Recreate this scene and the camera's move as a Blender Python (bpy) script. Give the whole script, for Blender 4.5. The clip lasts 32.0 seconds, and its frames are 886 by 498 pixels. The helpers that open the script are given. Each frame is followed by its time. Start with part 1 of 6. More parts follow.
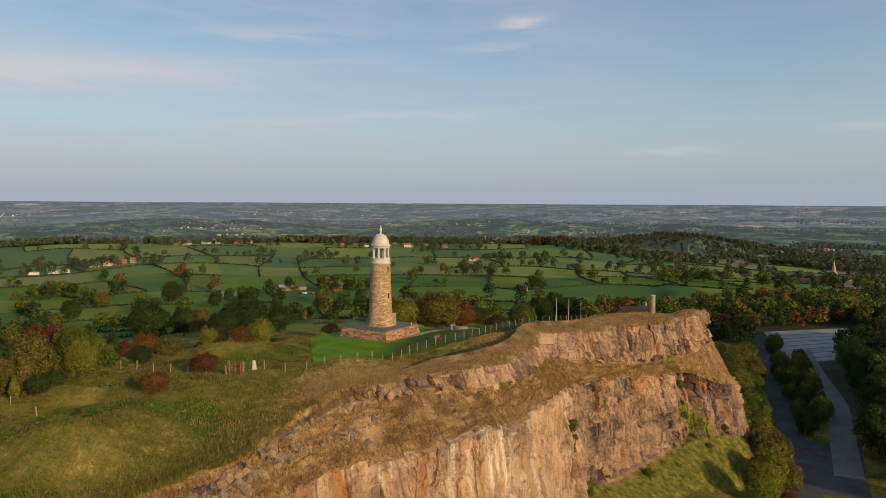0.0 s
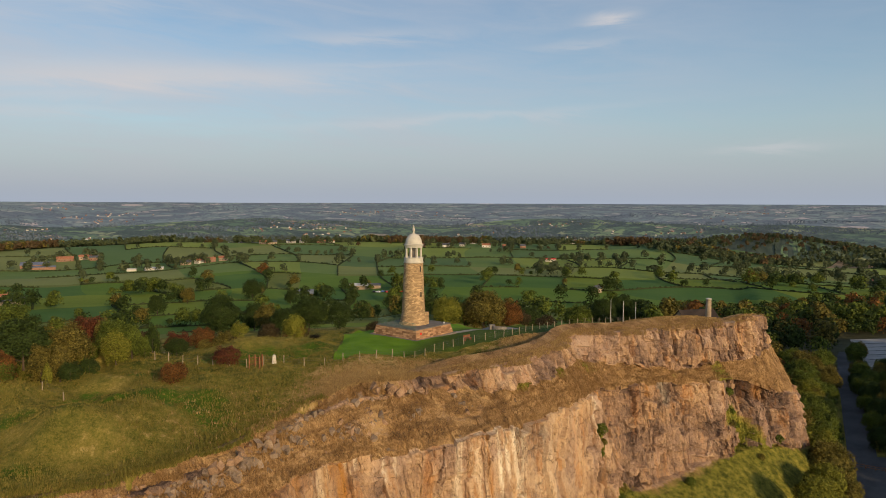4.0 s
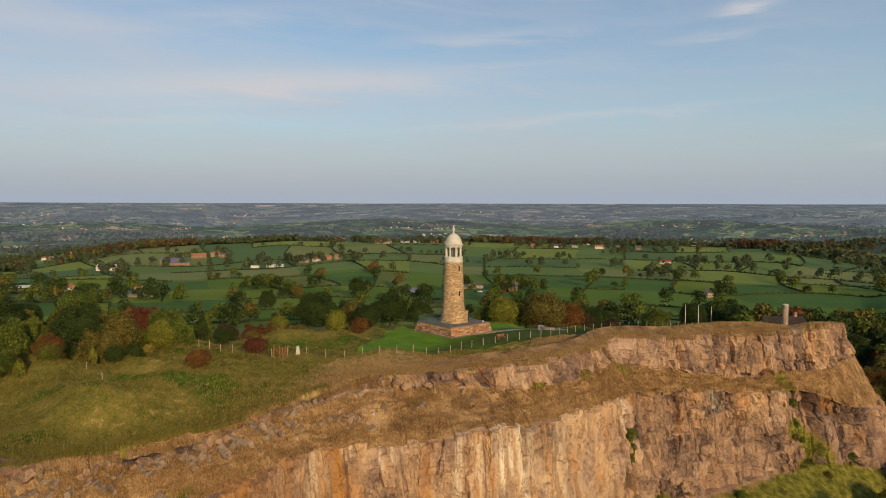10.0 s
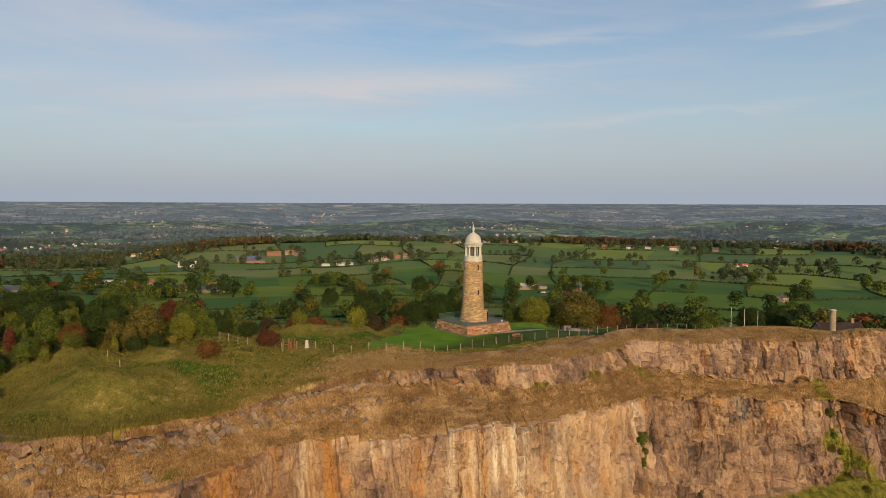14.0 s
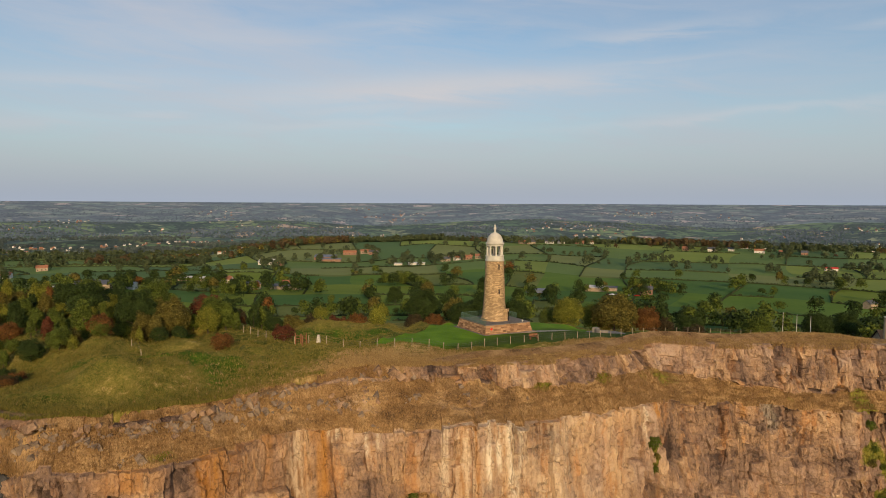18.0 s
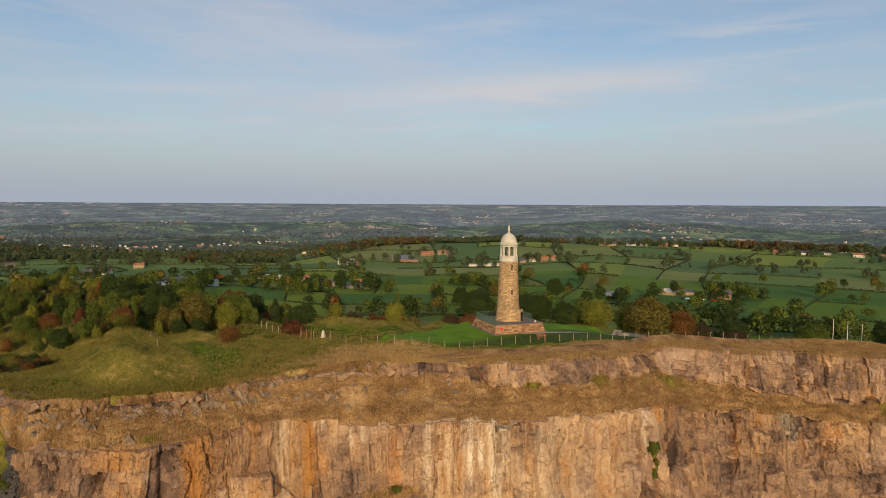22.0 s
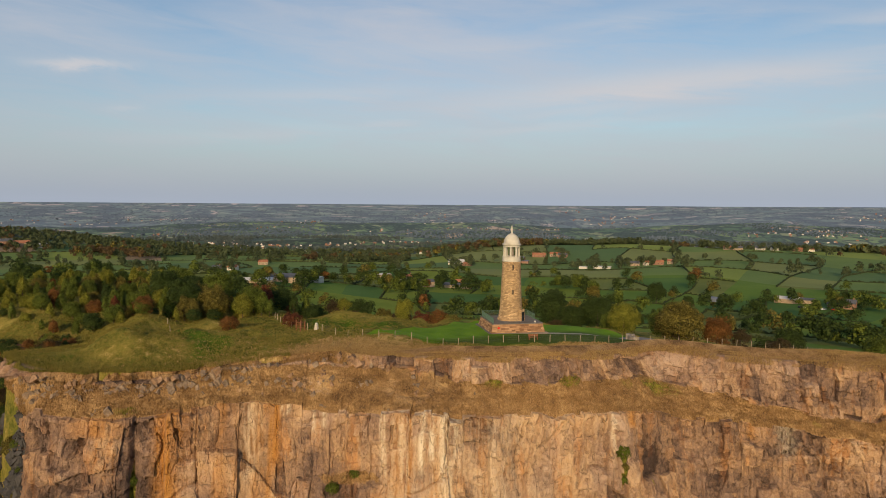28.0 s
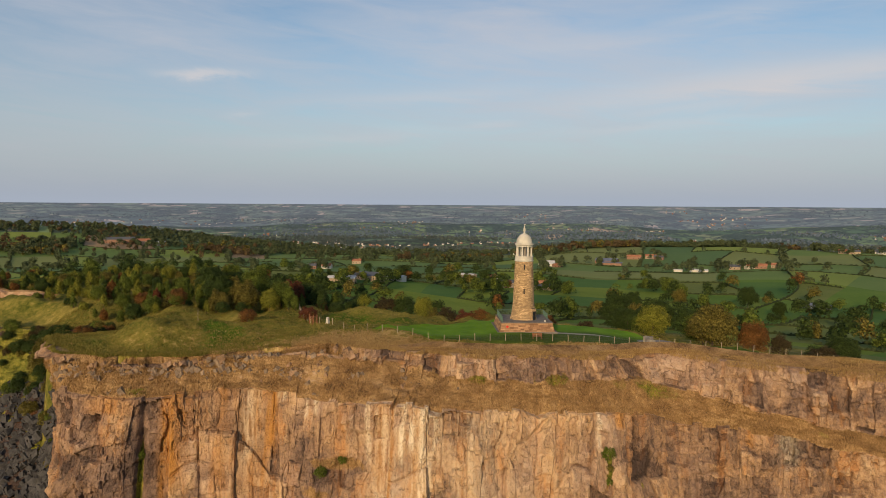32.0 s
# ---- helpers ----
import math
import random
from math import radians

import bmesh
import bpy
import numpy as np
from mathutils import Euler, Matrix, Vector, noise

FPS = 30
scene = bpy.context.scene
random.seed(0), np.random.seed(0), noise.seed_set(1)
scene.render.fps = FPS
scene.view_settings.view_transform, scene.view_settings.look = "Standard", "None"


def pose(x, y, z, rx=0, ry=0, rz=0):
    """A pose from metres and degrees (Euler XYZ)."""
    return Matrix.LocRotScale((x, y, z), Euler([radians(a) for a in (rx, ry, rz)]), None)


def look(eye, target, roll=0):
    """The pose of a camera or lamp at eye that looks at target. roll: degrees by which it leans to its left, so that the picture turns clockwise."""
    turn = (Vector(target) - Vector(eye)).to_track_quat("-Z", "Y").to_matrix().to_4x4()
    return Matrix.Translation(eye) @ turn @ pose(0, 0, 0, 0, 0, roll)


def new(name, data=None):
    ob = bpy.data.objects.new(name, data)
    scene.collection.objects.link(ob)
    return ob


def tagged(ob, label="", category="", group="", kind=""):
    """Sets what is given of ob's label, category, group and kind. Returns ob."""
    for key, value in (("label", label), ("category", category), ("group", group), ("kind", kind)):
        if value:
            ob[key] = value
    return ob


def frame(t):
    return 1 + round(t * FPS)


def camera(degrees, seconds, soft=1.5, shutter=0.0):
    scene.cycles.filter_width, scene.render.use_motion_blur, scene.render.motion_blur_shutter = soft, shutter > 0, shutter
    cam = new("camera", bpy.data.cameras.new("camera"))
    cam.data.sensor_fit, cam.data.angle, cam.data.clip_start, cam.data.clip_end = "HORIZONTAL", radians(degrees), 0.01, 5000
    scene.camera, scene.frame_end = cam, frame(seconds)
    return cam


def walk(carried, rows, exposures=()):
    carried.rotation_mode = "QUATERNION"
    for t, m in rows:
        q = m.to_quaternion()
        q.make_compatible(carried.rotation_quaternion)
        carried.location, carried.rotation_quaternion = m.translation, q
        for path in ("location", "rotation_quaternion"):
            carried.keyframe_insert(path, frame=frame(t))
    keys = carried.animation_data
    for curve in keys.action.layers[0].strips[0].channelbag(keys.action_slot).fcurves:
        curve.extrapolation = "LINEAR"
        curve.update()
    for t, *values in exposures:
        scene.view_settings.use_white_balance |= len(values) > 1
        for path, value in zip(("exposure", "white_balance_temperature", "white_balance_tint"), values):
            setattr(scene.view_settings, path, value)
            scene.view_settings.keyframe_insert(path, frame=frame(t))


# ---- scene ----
cam = camera(65.2, 32.0, soft=0.65)
PATH = [
    (0, (-1.69, -0.26, 23.86), (0.01, 49.61, 20.64), 0.34),
    (1, (0.64, -0.45, 23.86), (0.29, 49.45, 20.64), 0.32),
    (2, (2.97, -0.58, 23.87), (1.02, 49.28, 20.64), 0.30),
    (3, (5.29, -0.65, 23.87), (2.22, 49.15, 20.64), 0.27),
    (5.5, (11.29, -0.72, 23.89), (4.87, 48.76, 20.64), 0.23),
    (7, (15.02, -0.82, 23.92), (6.55, 48.35, 20.67), 0.20),
    (8.5, (18.92, -0.94, 23.95), (8.30, 47.81, 20.71), 0.17),
    (10, (22.85, -0.77, 23.96), (10.02, 47.45, 20.73), 0.16),
    (11.5, (26.73, -0.28, 23.95), (11.91, 47.36, 20.72), 0.16),
    (13, (30.67, 0.50, 23.92), (13.87, 47.48, 20.69), 0.20),
    (15.5, (37.26, 2.18, 23.87), (17.43, 47.97, 20.61), 0.29),
    (17, (41.23, 3.46, 23.84), (19.35, 48.30, 20.59), 0.31),
    (18.5, (45.44, 5.08, 23.80), (21.47, 48.83, 20.56), 0.31),
    (20, (50.02, 6.84, 23.78), (24.01, 49.42, 20.56), 0.29),
    (21.5, (55.07, 9.01, 23.79), (27.11, 50.34, 20.60), 0.29),
    (23, (60.33, 11.61, 23.81), (30.58, 51.67, 20.64), 0.30),
    (24.5, (65.53, 14.51, 23.81), (34.08, 53.25, 20.66), 0.32),
    (25.5, (68.93, 16.61, 23.82), (36.23, 54.31, 20.66), 0.34),
    (27.5, (75.71, 21.10, 23.82), (40.69, 56.64, 20.67), 0.38),
    (29, (80.94, 24.86, 23.82), (44.20, 58.63, 20.68), 0.38),
    (30.5, (86.18, 29.04, 23.81), (47.58, 60.66, 20.68), 0.37),
    (32, (91.29, 33.39, 23.81), (50.92, 62.72, 20.68), 0.36),
]
walk(cam, [(t, look(eye, target, roll)) for t, eye, target, roll in PATH])

# ---- light ----
SUN_DIR = Vector((0.60, -0.80, 0.27)).normalized()
sun = new("sun", bpy.data.lights.new("sun", "SUN"))
sun.data.energy, sun.data.angle, sun.data.color = 3.55, radians(0.6), (1.0, 0.71, 0.39)
sun.matrix_world = look(SUN_DIR * 300, (0, 0, 0))

world = bpy.data.worlds.new("evening_sky")
scene.world = world
world.use_nodes = True
scene.view_settings.exposure = 0.0


class Nodes:
    """Short wiring of a node tree."""

    def __init__(self, tree):
        self.tree = tree
        tree.nodes.clear()

    def add(self, kind, ins=None, **props):
        n = self.tree.nodes.new(kind)
        for k, v in props.items():
            setattr(n, k, v)
        for k, v in (ins or {}).items():
            sock = n.inputs[k]
            if isinstance(v, bpy.types.NodeSocket):
                self.tree.links.new(v, sock)
            elif isinstance(v, bpy.types.Node):
                self.tree.links.new(v.outputs[0], sock)
            else:
                sock.default_value = v
        return n

    def math(self, op, a, b=0.0, clamp=False):
        return self.add("ShaderNodeMath", {0: a, 1: b}, operation=op, use_clamp=clamp).outputs[0]

    def mix(self, f, a, b, blend="MIX"):
        return self.add("ShaderNodeMix", {0: f, 6: a, 7: b}, data_type="RGBA", blend_type=blend).outputs[2]

    def ramp(self, f, stops):
        n = self.add("ShaderNodeValToRGB", {0: f})
        while len(n.color_ramp.elements) < len(stops):
            n.color_ramp.elements.new(0.5)
        for e, (p, c) in zip(n.color_ramp.elements, stops):
            e.position = p
            e.color = c if len(c) == 4 else (*c, 1)
        return n.outputs[0]

    def noise(self, vec, scale, detail=4.0, rough=0.55, dist=0.0):
        return self.add("ShaderNodeTexNoise", {"Vector": vec, "Scale": scale, "Detail": detail, "Roughness": rough, "Distortion": dist}).outputs[0]

    def map(self, vec, scale=(1, 1, 1), loc=(0, 0, 0), rot=(0, 0, 0)):
        return self.add("ShaderNodeMapping", {0: vec, 1: loc, 2: rot, 3: scale}).outputs[0]

    def attr(self, name):
        return self.add("ShaderNodeAttribute", attribute_name=name)


W = Nodes(world.node_tree)
coord = W.add("ShaderNodeTexCoord").outputs["Generated"]
sky = W.add("ShaderNodeTexSky", sky_type="NISHITA", sun_disc=False, sun_elevation=radians(15), sun_rotation=math.atan2(SUN_DIR.x, SUN_DIR.y), altitude=300.0, air_density=1.0, dust_density=1.6, ozone_density=1.6)
sep = W.add("ShaderNodeSeparateXYZ", {0: coord})
# thin streaked cloud, by bearing and height above the horizon
bearing = W.math("ARCTAN2", sep.outputs[0], sep.outputs[1])
height = W.math("ARCSINE", sep.outputs[2])
slant = W.math("ADD", height, W.math("MULTIPLY", bearing, 0.07))
flow = W.add("ShaderNodeCombineXYZ", {0: W.math("MULTIPLY", bearing, 2.6), 1: W.math("MULTIPLY", slant, 13.0), 2: 0.0}).outputs[0]
band = W.noise(W.map(flow, (0.8, 0.7, 1), (3.1, 1.7, 0)), 1.0, 6, 0.55, 0.5)
wisp = W.noise(W.map(flow, (1.9, 2.3, 1), (7.3, 2.2, 0)), 1.0, 8, 0.62, 1.0)
tex = W.math("ADD", W.math("MULTIPLY", band, 0.6), W.math("MULTIPLY", wisp, 0.4))
veil = W.ramp(tex, [(0.32, (0, 0, 0)), (0.66, (1, 1, 1))])
leftward = W.math("ADD", W.math("MULTIPLY", sep.outputs[0], -0.77), W.math("MULTIPLY", sep.outputs[1], 0.64))
spread = W.ramp(leftward, [(0.30, (0.30, 0.30, 0.30)), (0.85, (1, 1, 1))])
high = W.ramp(sep.outputs[2], [(0.012, (0.25, 0.25, 0.25)), (0.085, (1, 1, 1))])
cover = W.math("MULTIPLY", W.math("MULTIPLY", W.math("MULTIPLY", veil, high), spread), 0.70)
streaks = 0.0
# the single streaks: bearing to the left, height, half length and half thickness in degrees, strength
for yaw_c, el, long_, thick, power in ((-8.3, 14.4, 1.8, 0.45, 1.25), (28, 9.4, 15, 1.1, 1.25), (38, 8.6, 9, 0.9, 0.7), (14, 10.9, 9, 0.35, 0.5), (33, 7.7, 7, 0.5, 0.6), (-6, 12.6, 4, 0.3, 0.4), (12, 13.2, 7, 0.45, 0.5), (-20, 4.3, 3.4, 0.4, 0.7), (-33, 5.6, 2.5, 0.35, 0.6), (73, 9.9, 3.0, 0.34, 1.35), (70, 7.3, 1.2, 0.25, 0.4), (50, 6.5, 2.4, 0.25, 0.5), (31, 14.4, 6, 0.7, 0.5), (4, 6.9, 12, 0.35, 0.6), (36, 6.4, 9, 0.4, 0.45), (55, 8.8, 9, 0.6, 0.5), (60, 5.6, 10, 0.5, 0.3), (4, 6.8, 7, 0.3, 0.35), (46, 12.5, 8, 0.7, 0.3)):
    db = W.math("DIVIDE", W.math("ADD", bearing, radians(yaw_c)), radians(long_))
    tilt_ = W.math("ADD", W.math("SUBTRACT", height, radians(el)), W.math("MULTIPLY", W.math("ADD", bearing, radians(yaw_c)), -0.06))
    dh = W.math("DIVIDE", W.math("ADD", tilt_, W.math("MULTIPLY", W.math("SUBTRACT", wisp, 0.5), radians(2.2))), radians(thick))
    fall = W.math("POWER", 2.718, W.math("MULTIPLY", W.math("ADD", W.math("MULTIPLY", db, db), W.math("MULTIPLY", dh, dh)), -1.0))
    body = W.math("MULTIPLY", W.math("MULTIPLY", fall, power), W.math("ADD", 0.35, wisp))
    streaks = W.math("MAXIMUM", streaks, body)
cloud = W.mix(W.ramp(sep.outputs[2], [(0.02, (0, 0, 0)), (0.22, (1, 1, 1))]), (4.7, 4.7, 5.15, 1), (5.4, 5.45, 5.95, 1))
low = W.ramp(sep.outputs[2], [(0.0, (0.97, 0.97, 0.97)), (0.04, (0.72, 0.72, 0.72)), (0.11, (0.22, 0.22, 0.22)), (0.22, (0.02, 0.02, 0.02))])
tint = W.mix(1.0, sky.outputs[0], W.mix(W.ramp(leftward, [(0.0, (0, 0, 0)), (0.75, (1, 1, 1))]), (1.46, 1.48, 1.46, 1), (1.10, 1.14, 1.17, 1)), "MULTIPLY")
air = W.mix(low, tint, (3.75, 4.28, 5.25, 1))
bg = W.add("ShaderNodeBackground", {0: W.mix(W.math("MULTIPLY", streaks, 0.75, True), W.mix(cover, air, cloud), (6.1, 6.0, 6.2, 1)), 1: 0.10})
W.add("ShaderNodeOutputWorld", {0: bg.outputs[0]})

# ---- numbers for the land ----
RNG = np.random.default_rng(7)


def hash2(ix, iy, seed=0):
    h = (ix.astype(np.int64) * 374761393 + iy.astype(np.int64) * 668265263 + seed * 1274126177) & 0x7FFFFFFF
    h = ((h ^ (h >> 13)) * 1274126177) & 0x7FFFFFFF
    return ((h ^ (h >> 16)) & 0xFFFF) / 65535.0


def vnoise(x, y, seed=0):
    """Smooth noise in 0..1 on a unit lattice."""
    x, y = np.asarray(x, float), np.asarray(y, float)
    ix, iy = np.floor(x), np.floor(y)
    fx, fy = x - ix, y - iy
    fx, fy = fx * fx * (3 - 2 * fx), fy * fy * (3 - 2 * fy)
    a, b = hash2(ix, iy, seed), hash2(ix + 1, iy, seed)
    c, d = hash2(ix, iy + 1, seed), hash2(ix + 1, iy + 1, seed)
    return (a * (1 - fx) + b * fx) * (1 - fy) + (c * (1 - fx) + d * fx) * fy


def fbm(x, y, octaves=4, seed=0):
    v, amp, tot = 0.0, 1.0, 0.0
    for k in range(octaves):
        v = v + amp * vnoise(x * 2**k, y * 2**k, seed + k)
        tot += amp
        amp *= 0.5
    return v / tot


def cells(x, y, seed=0):
    """Blocks: the random value of the nearest jittered seed, and the gap to the second nearest."""
    ix, iy = np.floor(x), np.floor(y)
    best = np.full(np.shape(x), 9.0)
    second = np.full(np.shape(x), 9.0)
    val = np.zeros(np.shape(x))
    lean = np.zeros(np.shape(x))
    for dx in (-1, 0, 1):
        for dy in (-1, 0, 1):
            jx, jy = ix + dx, iy + dy
            px, py = jx + hash2(jx, jy, seed), jy + hash2(jx, jy, seed + 5)
            d = np.hypot(px - x, py - y)
            near = d < best
            second = np.where(near, best, np.minimum(second, d))
            val = np.where(near, hash2(jx, jy, seed + 9), val)
            lean = np.where(near, (x - px) * (hash2(jx, jy, seed + 11) - 0.5) + (y - py) * (hash2(jx, jy, seed + 12) - 0.5), lean)
            best = np.where(near, d, best)
    return val, second - best, lean


def smooth(a, b, x):
    t = np.clip((np.asarray(x, float) - a) / (b - a), 0, 1)
    return t * t * (3 - 2 * t)


def spline(points, u):
    """Catmull-Rom through the rows of points at the stations u."""
    p = np.asarray(points, float)
    p = np.vstack([2 * p[0] - p[1], p, 2 * p[-1] - p[-2]])
    i = np.clip(np.floor(u).astype(int), 0, len(p) - 4)
    t = (u - i)[:, None]
    a, b, c, d = p[i], p[i + 1], p[i + 2], p[i + 3]
    return 0.5 * (2 * b + (c - a) * t + (2 * a - 5 * b + 4 * c - d) * t**2 + (3 * b - a - 3 * c + d) * t**3)


# the four lines of the quarry face: rim, foot of the upper band, lip of the lower face, foot
RIM = [(-110, 15, 0), (-76, 46, -2), (-55, 58, -0.6), (-43, 55, 1.0), (-40, 47.5, 1.4), (-31, 49.5, 0.7), (-24, 56, 0.1), (-20.5, 63, 0.1), (-16, 73, 0.4), (-10, 84.5, 1.3), (-2.6, 92.3, 0.6), (7.2, 98, 0.9), (14.2, 107, 0.7), (18, 119, -0.1), (22.5, 130.5, -0.2), (34, 137, -0.7), (45, 147, -1.3), (56, 153.5, -1.4), (67, 166, -1.7), (72, 182, -6), (75, 205, -14), (80, 240, -26)]
BAND = [(-108, 13, -5), (-74, 43, -6), (-52.5, 54.5, -5), (-41.8, 53, -2), (-38.8, 46.8, -1.6), (-30.2, 48.8, -0.4), (-23.2, 55.2, -0.9), (-19.7, 62.3, -0.7), (-15.3, 72.3, -0.5), (-8.6, 83.8, 0.0), (-1.7, 91.2, -0.9), (8.6, 97, -2.5), (15.6, 106, -2.6), (19.6, 118, -3.6), (24.2, 128.8, -5.2), (35.5, 135.4, -7.6), (46.4, 145, -9.6), (57.5, 151.6, -9.6), (68.5, 164.2, -9), (75, 181, -11), (79, 205, -18), (84, 240, -29)]
LIP = [(-104, 9, -14), (-69, 38, -13), (-48, 49, -11), (-39, 50.5, -8.5), (-33.5, 48.4, -7.8), (-26, 47.6, -4.4), (-18.6, 55, -5), (-15.6, 62.5, -4.8), (-10.3, 72.8, -5.2), (-4.6, 79.6, -6.0), (4.5, 86.2, -6.0), (11.5, 93.2, -6.2), (19.5, 107.5, -6.9), (23.6, 116.5, -8), (27.6, 125.6, -9.8), (36, 133, -10.6), (48, 143.4, -12.4), (60, 149.6, -14), (72.5, 159, -18.5), (80, 179, -21), (84, 204, -25), (89, 240, -32)]
FOOT = [(-96, 2, -28), (-60, 30, -27), (-39, 39, -25), (-33.5, 42.5, -23), (-28.5, 43.5, -23), (-22.3, 45, -28), (-15.2, 52, -28), (-12.2, 60, -28), (-7.4, 69.6, -28), (-1.2, 76.6, -28), (7, 83, -29), (14.4, 90.4, -30), (22, 105.6, -29.5), (26.4, 114.2, -29), (30.4, 122.4, -28), (38, 130.2, -28.6), (49.8, 140.4, -28), (62, 147, -27.2), (74.5, 156.8, -29.5), (84, 178, -33), (93, 203, -34), (98, 240, -38)]
STATIONS = len(RIM)
LINE = spline(RIM, np.linspace(0, STATIONS - 1.001, 700))
POLY = np.vstack([LINE[::3, :2], [(110, 300), (160, 420), (700, 2400), (1500, 5200), (-5500, 5200), (-5500, -1500), (-600, -300)]])


def inside(x, y):
    px, py = POLY[:, 0], POLY[:, 1]
    if np.size(x) < 60:
        x, y = np.ravel(x)[:, None], np.ravel(y)[:, None]
        x1, y1, x2, y2 = np.roll(px, 1), np.roll(py, 1), px, py
        run = np.where(y2 == y1, 1e-9, y2 - y1)
        return (((y1 > y) != (y2 > y)) & (x < (x2 - x1) * (y - y1) / run + x1)).sum(1) % 2 == 1
    c = np.zeros(np.shape(x), bool)
    for i in range(len(POLY)):
        x1, y1, x2, y2 = px[i - 1], py[i - 1], px[i], py[i]
        if y1 == y2:
            continue
        hit = ((y1 > y) != (y2 > y)) & (x < (x2 - x1) * (y - y1) / (y2 - y1) + x1)
        c ^= hit
    return c


def rim_gap(x, y):
    """Distance from the rim line, and its height there."""
    x, y = np.ravel(x), np.ravel(y)
    d, z = np.empty(len(x)), np.empty(len(x))
    for k in range(0, len(x), 4000):
        q = np.hypot(x[k:k + 4000, None] - LINE[None, ::2, 0], y[k:k + 4000, None] - LINE[None, ::2, 1])
        j = q.argmin(1)
        d[k:k + 4000], z[k:k + 4000] = q[np.arange(len(j)), j], LINE[::2, 2][j]
    return d, z


HUB = (40.0, 15.0)
FALL_D = [0, 135, 170, 218, 300, 400, 550, 700, 900, 1200, 1800, 2500, 3300, 4000, 4700, 9000]
FALL_Z = [0, 0, -2.5, -12, -31, -42, -47, -50, -51, -44, -88, -98, -76, -33, 27, 60]
VALE_Z = [0, 0, -2.5, -12, -31, -42, -48, -53, -60, -72, -92, -98, -76, -33, 27, 60]


def bump(x, y, cx, cy, rx, ry, turn, h):
    c, s = math.cos(turn), math.sin(turn)
    u, v = (x - cx) * c + (y - cy) * s, -(x - cx) * s + (y - cy) * c
    return h * np.exp(-((u / rx) ** 2 + (v / ry) ** 2))


def wide_land(x, y):
    """The hillside behind the ridge and the country beyond it."""
    dx, dy = x - HUB[0], y - HUB[1]
    d = np.hypot(dx, dy)
    yaw = np.degrees(np.arctan2(-dx, dy))
    back = smooth(45, 75, yaw) * (1 - smooth(100, 140, yaw))
    reach = d - 60 * back * smooth(90, 200, d) - 70 * back * smooth(250, 420, d)
    brow_ = (1 - smooth(38, 50, yaw)) * smooth(-22, -8, yaw)
    z = np.interp(reach, FALL_D, FALL_Z) * brow_ + np.interp(reach, FALL_D, VALE_Z) * (1 - brow_)
    z = z + bump(x, y, -430, 200, 200, 110, 1.2, 14)
    z = z + bump(x, y, -1500, 170, 420, 300, 1.3, 62)
    z = z + bump(x, y, 560, 1440, 210, 150, -0.3, 42)
    z = z + (fbm(x / 260, y / 260, 3, 3) - 0.5) * 16 * smooth(250, 700, d) * (1 - smooth(2500, 4200, d))
    z = z + (fbm(yaw / 11, d / 330, 3, 8) - 0.5) * 20 * smooth(1900, 3000, d) * (1 - 0.75 * smooth(4100, 4700, d))
    return z


def top_land(x, y):
    """The grassy ridge with the mown lawn round the tower."""
    base = 1.9 - 1.9 * smooth(0, 1, (y + 0.5 * x - 83) / 26.0)
    base = base - 0.058 * np.clip(y - 122, 0, 400) - 0.012 * np.clip(x - 20, 0, 200)
    base = base + bump(x, y, -27, 61, 4.5, 3.0, 0.5, 2.4) + bump(x, y, -35, 60.5, 4.5, 3.0, 0.2, 2.3) + bump(x, y, -43, 62.5, 4, 2.6, 0.4, 1.4) + bump(x, y, -34.8, 68.8, 2.8, 1.4, 0.3, -2.6) + bump(x, y, -18, 77, 5, 3, 0.8, 0.8)
    base = base + bump(x, y, -45, 66, 9, 6, 0.2, 0.8) + bump(x, y, -60, 74, 12, 8, 0.0, 0.8)
    rough = 1 - smooth(0.5, 1.0, lawn_mask(x, y))
    across = -(x + 9) * 0.75 + (y - 115) * 0.66
    base = base - np.minimum(0.17 * np.clip(across - np.interp(x, [-42, -14], [4, 16.5]), 0, 99), 6.5) * smooth(92, 112, y)
    base = base - 1.6 * smooth(133, 147, y) * smooth(-6, 4, x) * (1 - smooth(30, 60, x)) * smooth(-4, 5, across)
    base = base + ((fbm(x / 8, y / 8, 3, 21) - 0.5) * (2.2 + 2.2 * (1 - smooth(-26, -10, x))) + (fbm(x / 2.2, y / 2.2, 2, 25) - 0.5) * 1.0) * rough
    return base


def dry_at(x, y, g):
    """How parched the grass is: most along the rim beside the tower."""
    side_ = 0.12 + 0.88 * smooth(-26, -8, x + 0.25 * (y - 85))
    return np.clip(1.1 - g / 13.0, 0, 1) * 0.85 * side_ + 0.45 * (fbm(x / 12, y / 12, 3, 40) - 0.25) + 0.12 * smooth(-30, 10, x)


def lawn_mask(x, y):
    """1 on the mown lawn: a long patch on the tower's side of the fence."""
    u = (x + 9) * 0.66 + (y - 115) * 0.75
    v = -(x + 9) * 0.75 + (y - 115) * 0.66
    a = smooth(-0.8, 0.8, x + 17.2 + 0.17 * (y - 100)) * (1 - smooth(105, 112, u))
    b = smooth(-8.5 - 0.02 * u, -7.5 - 0.02 * u, v) * (1 - smooth(15 + 0.05 * u, 17 + 0.05 * u, v))
    return a * b


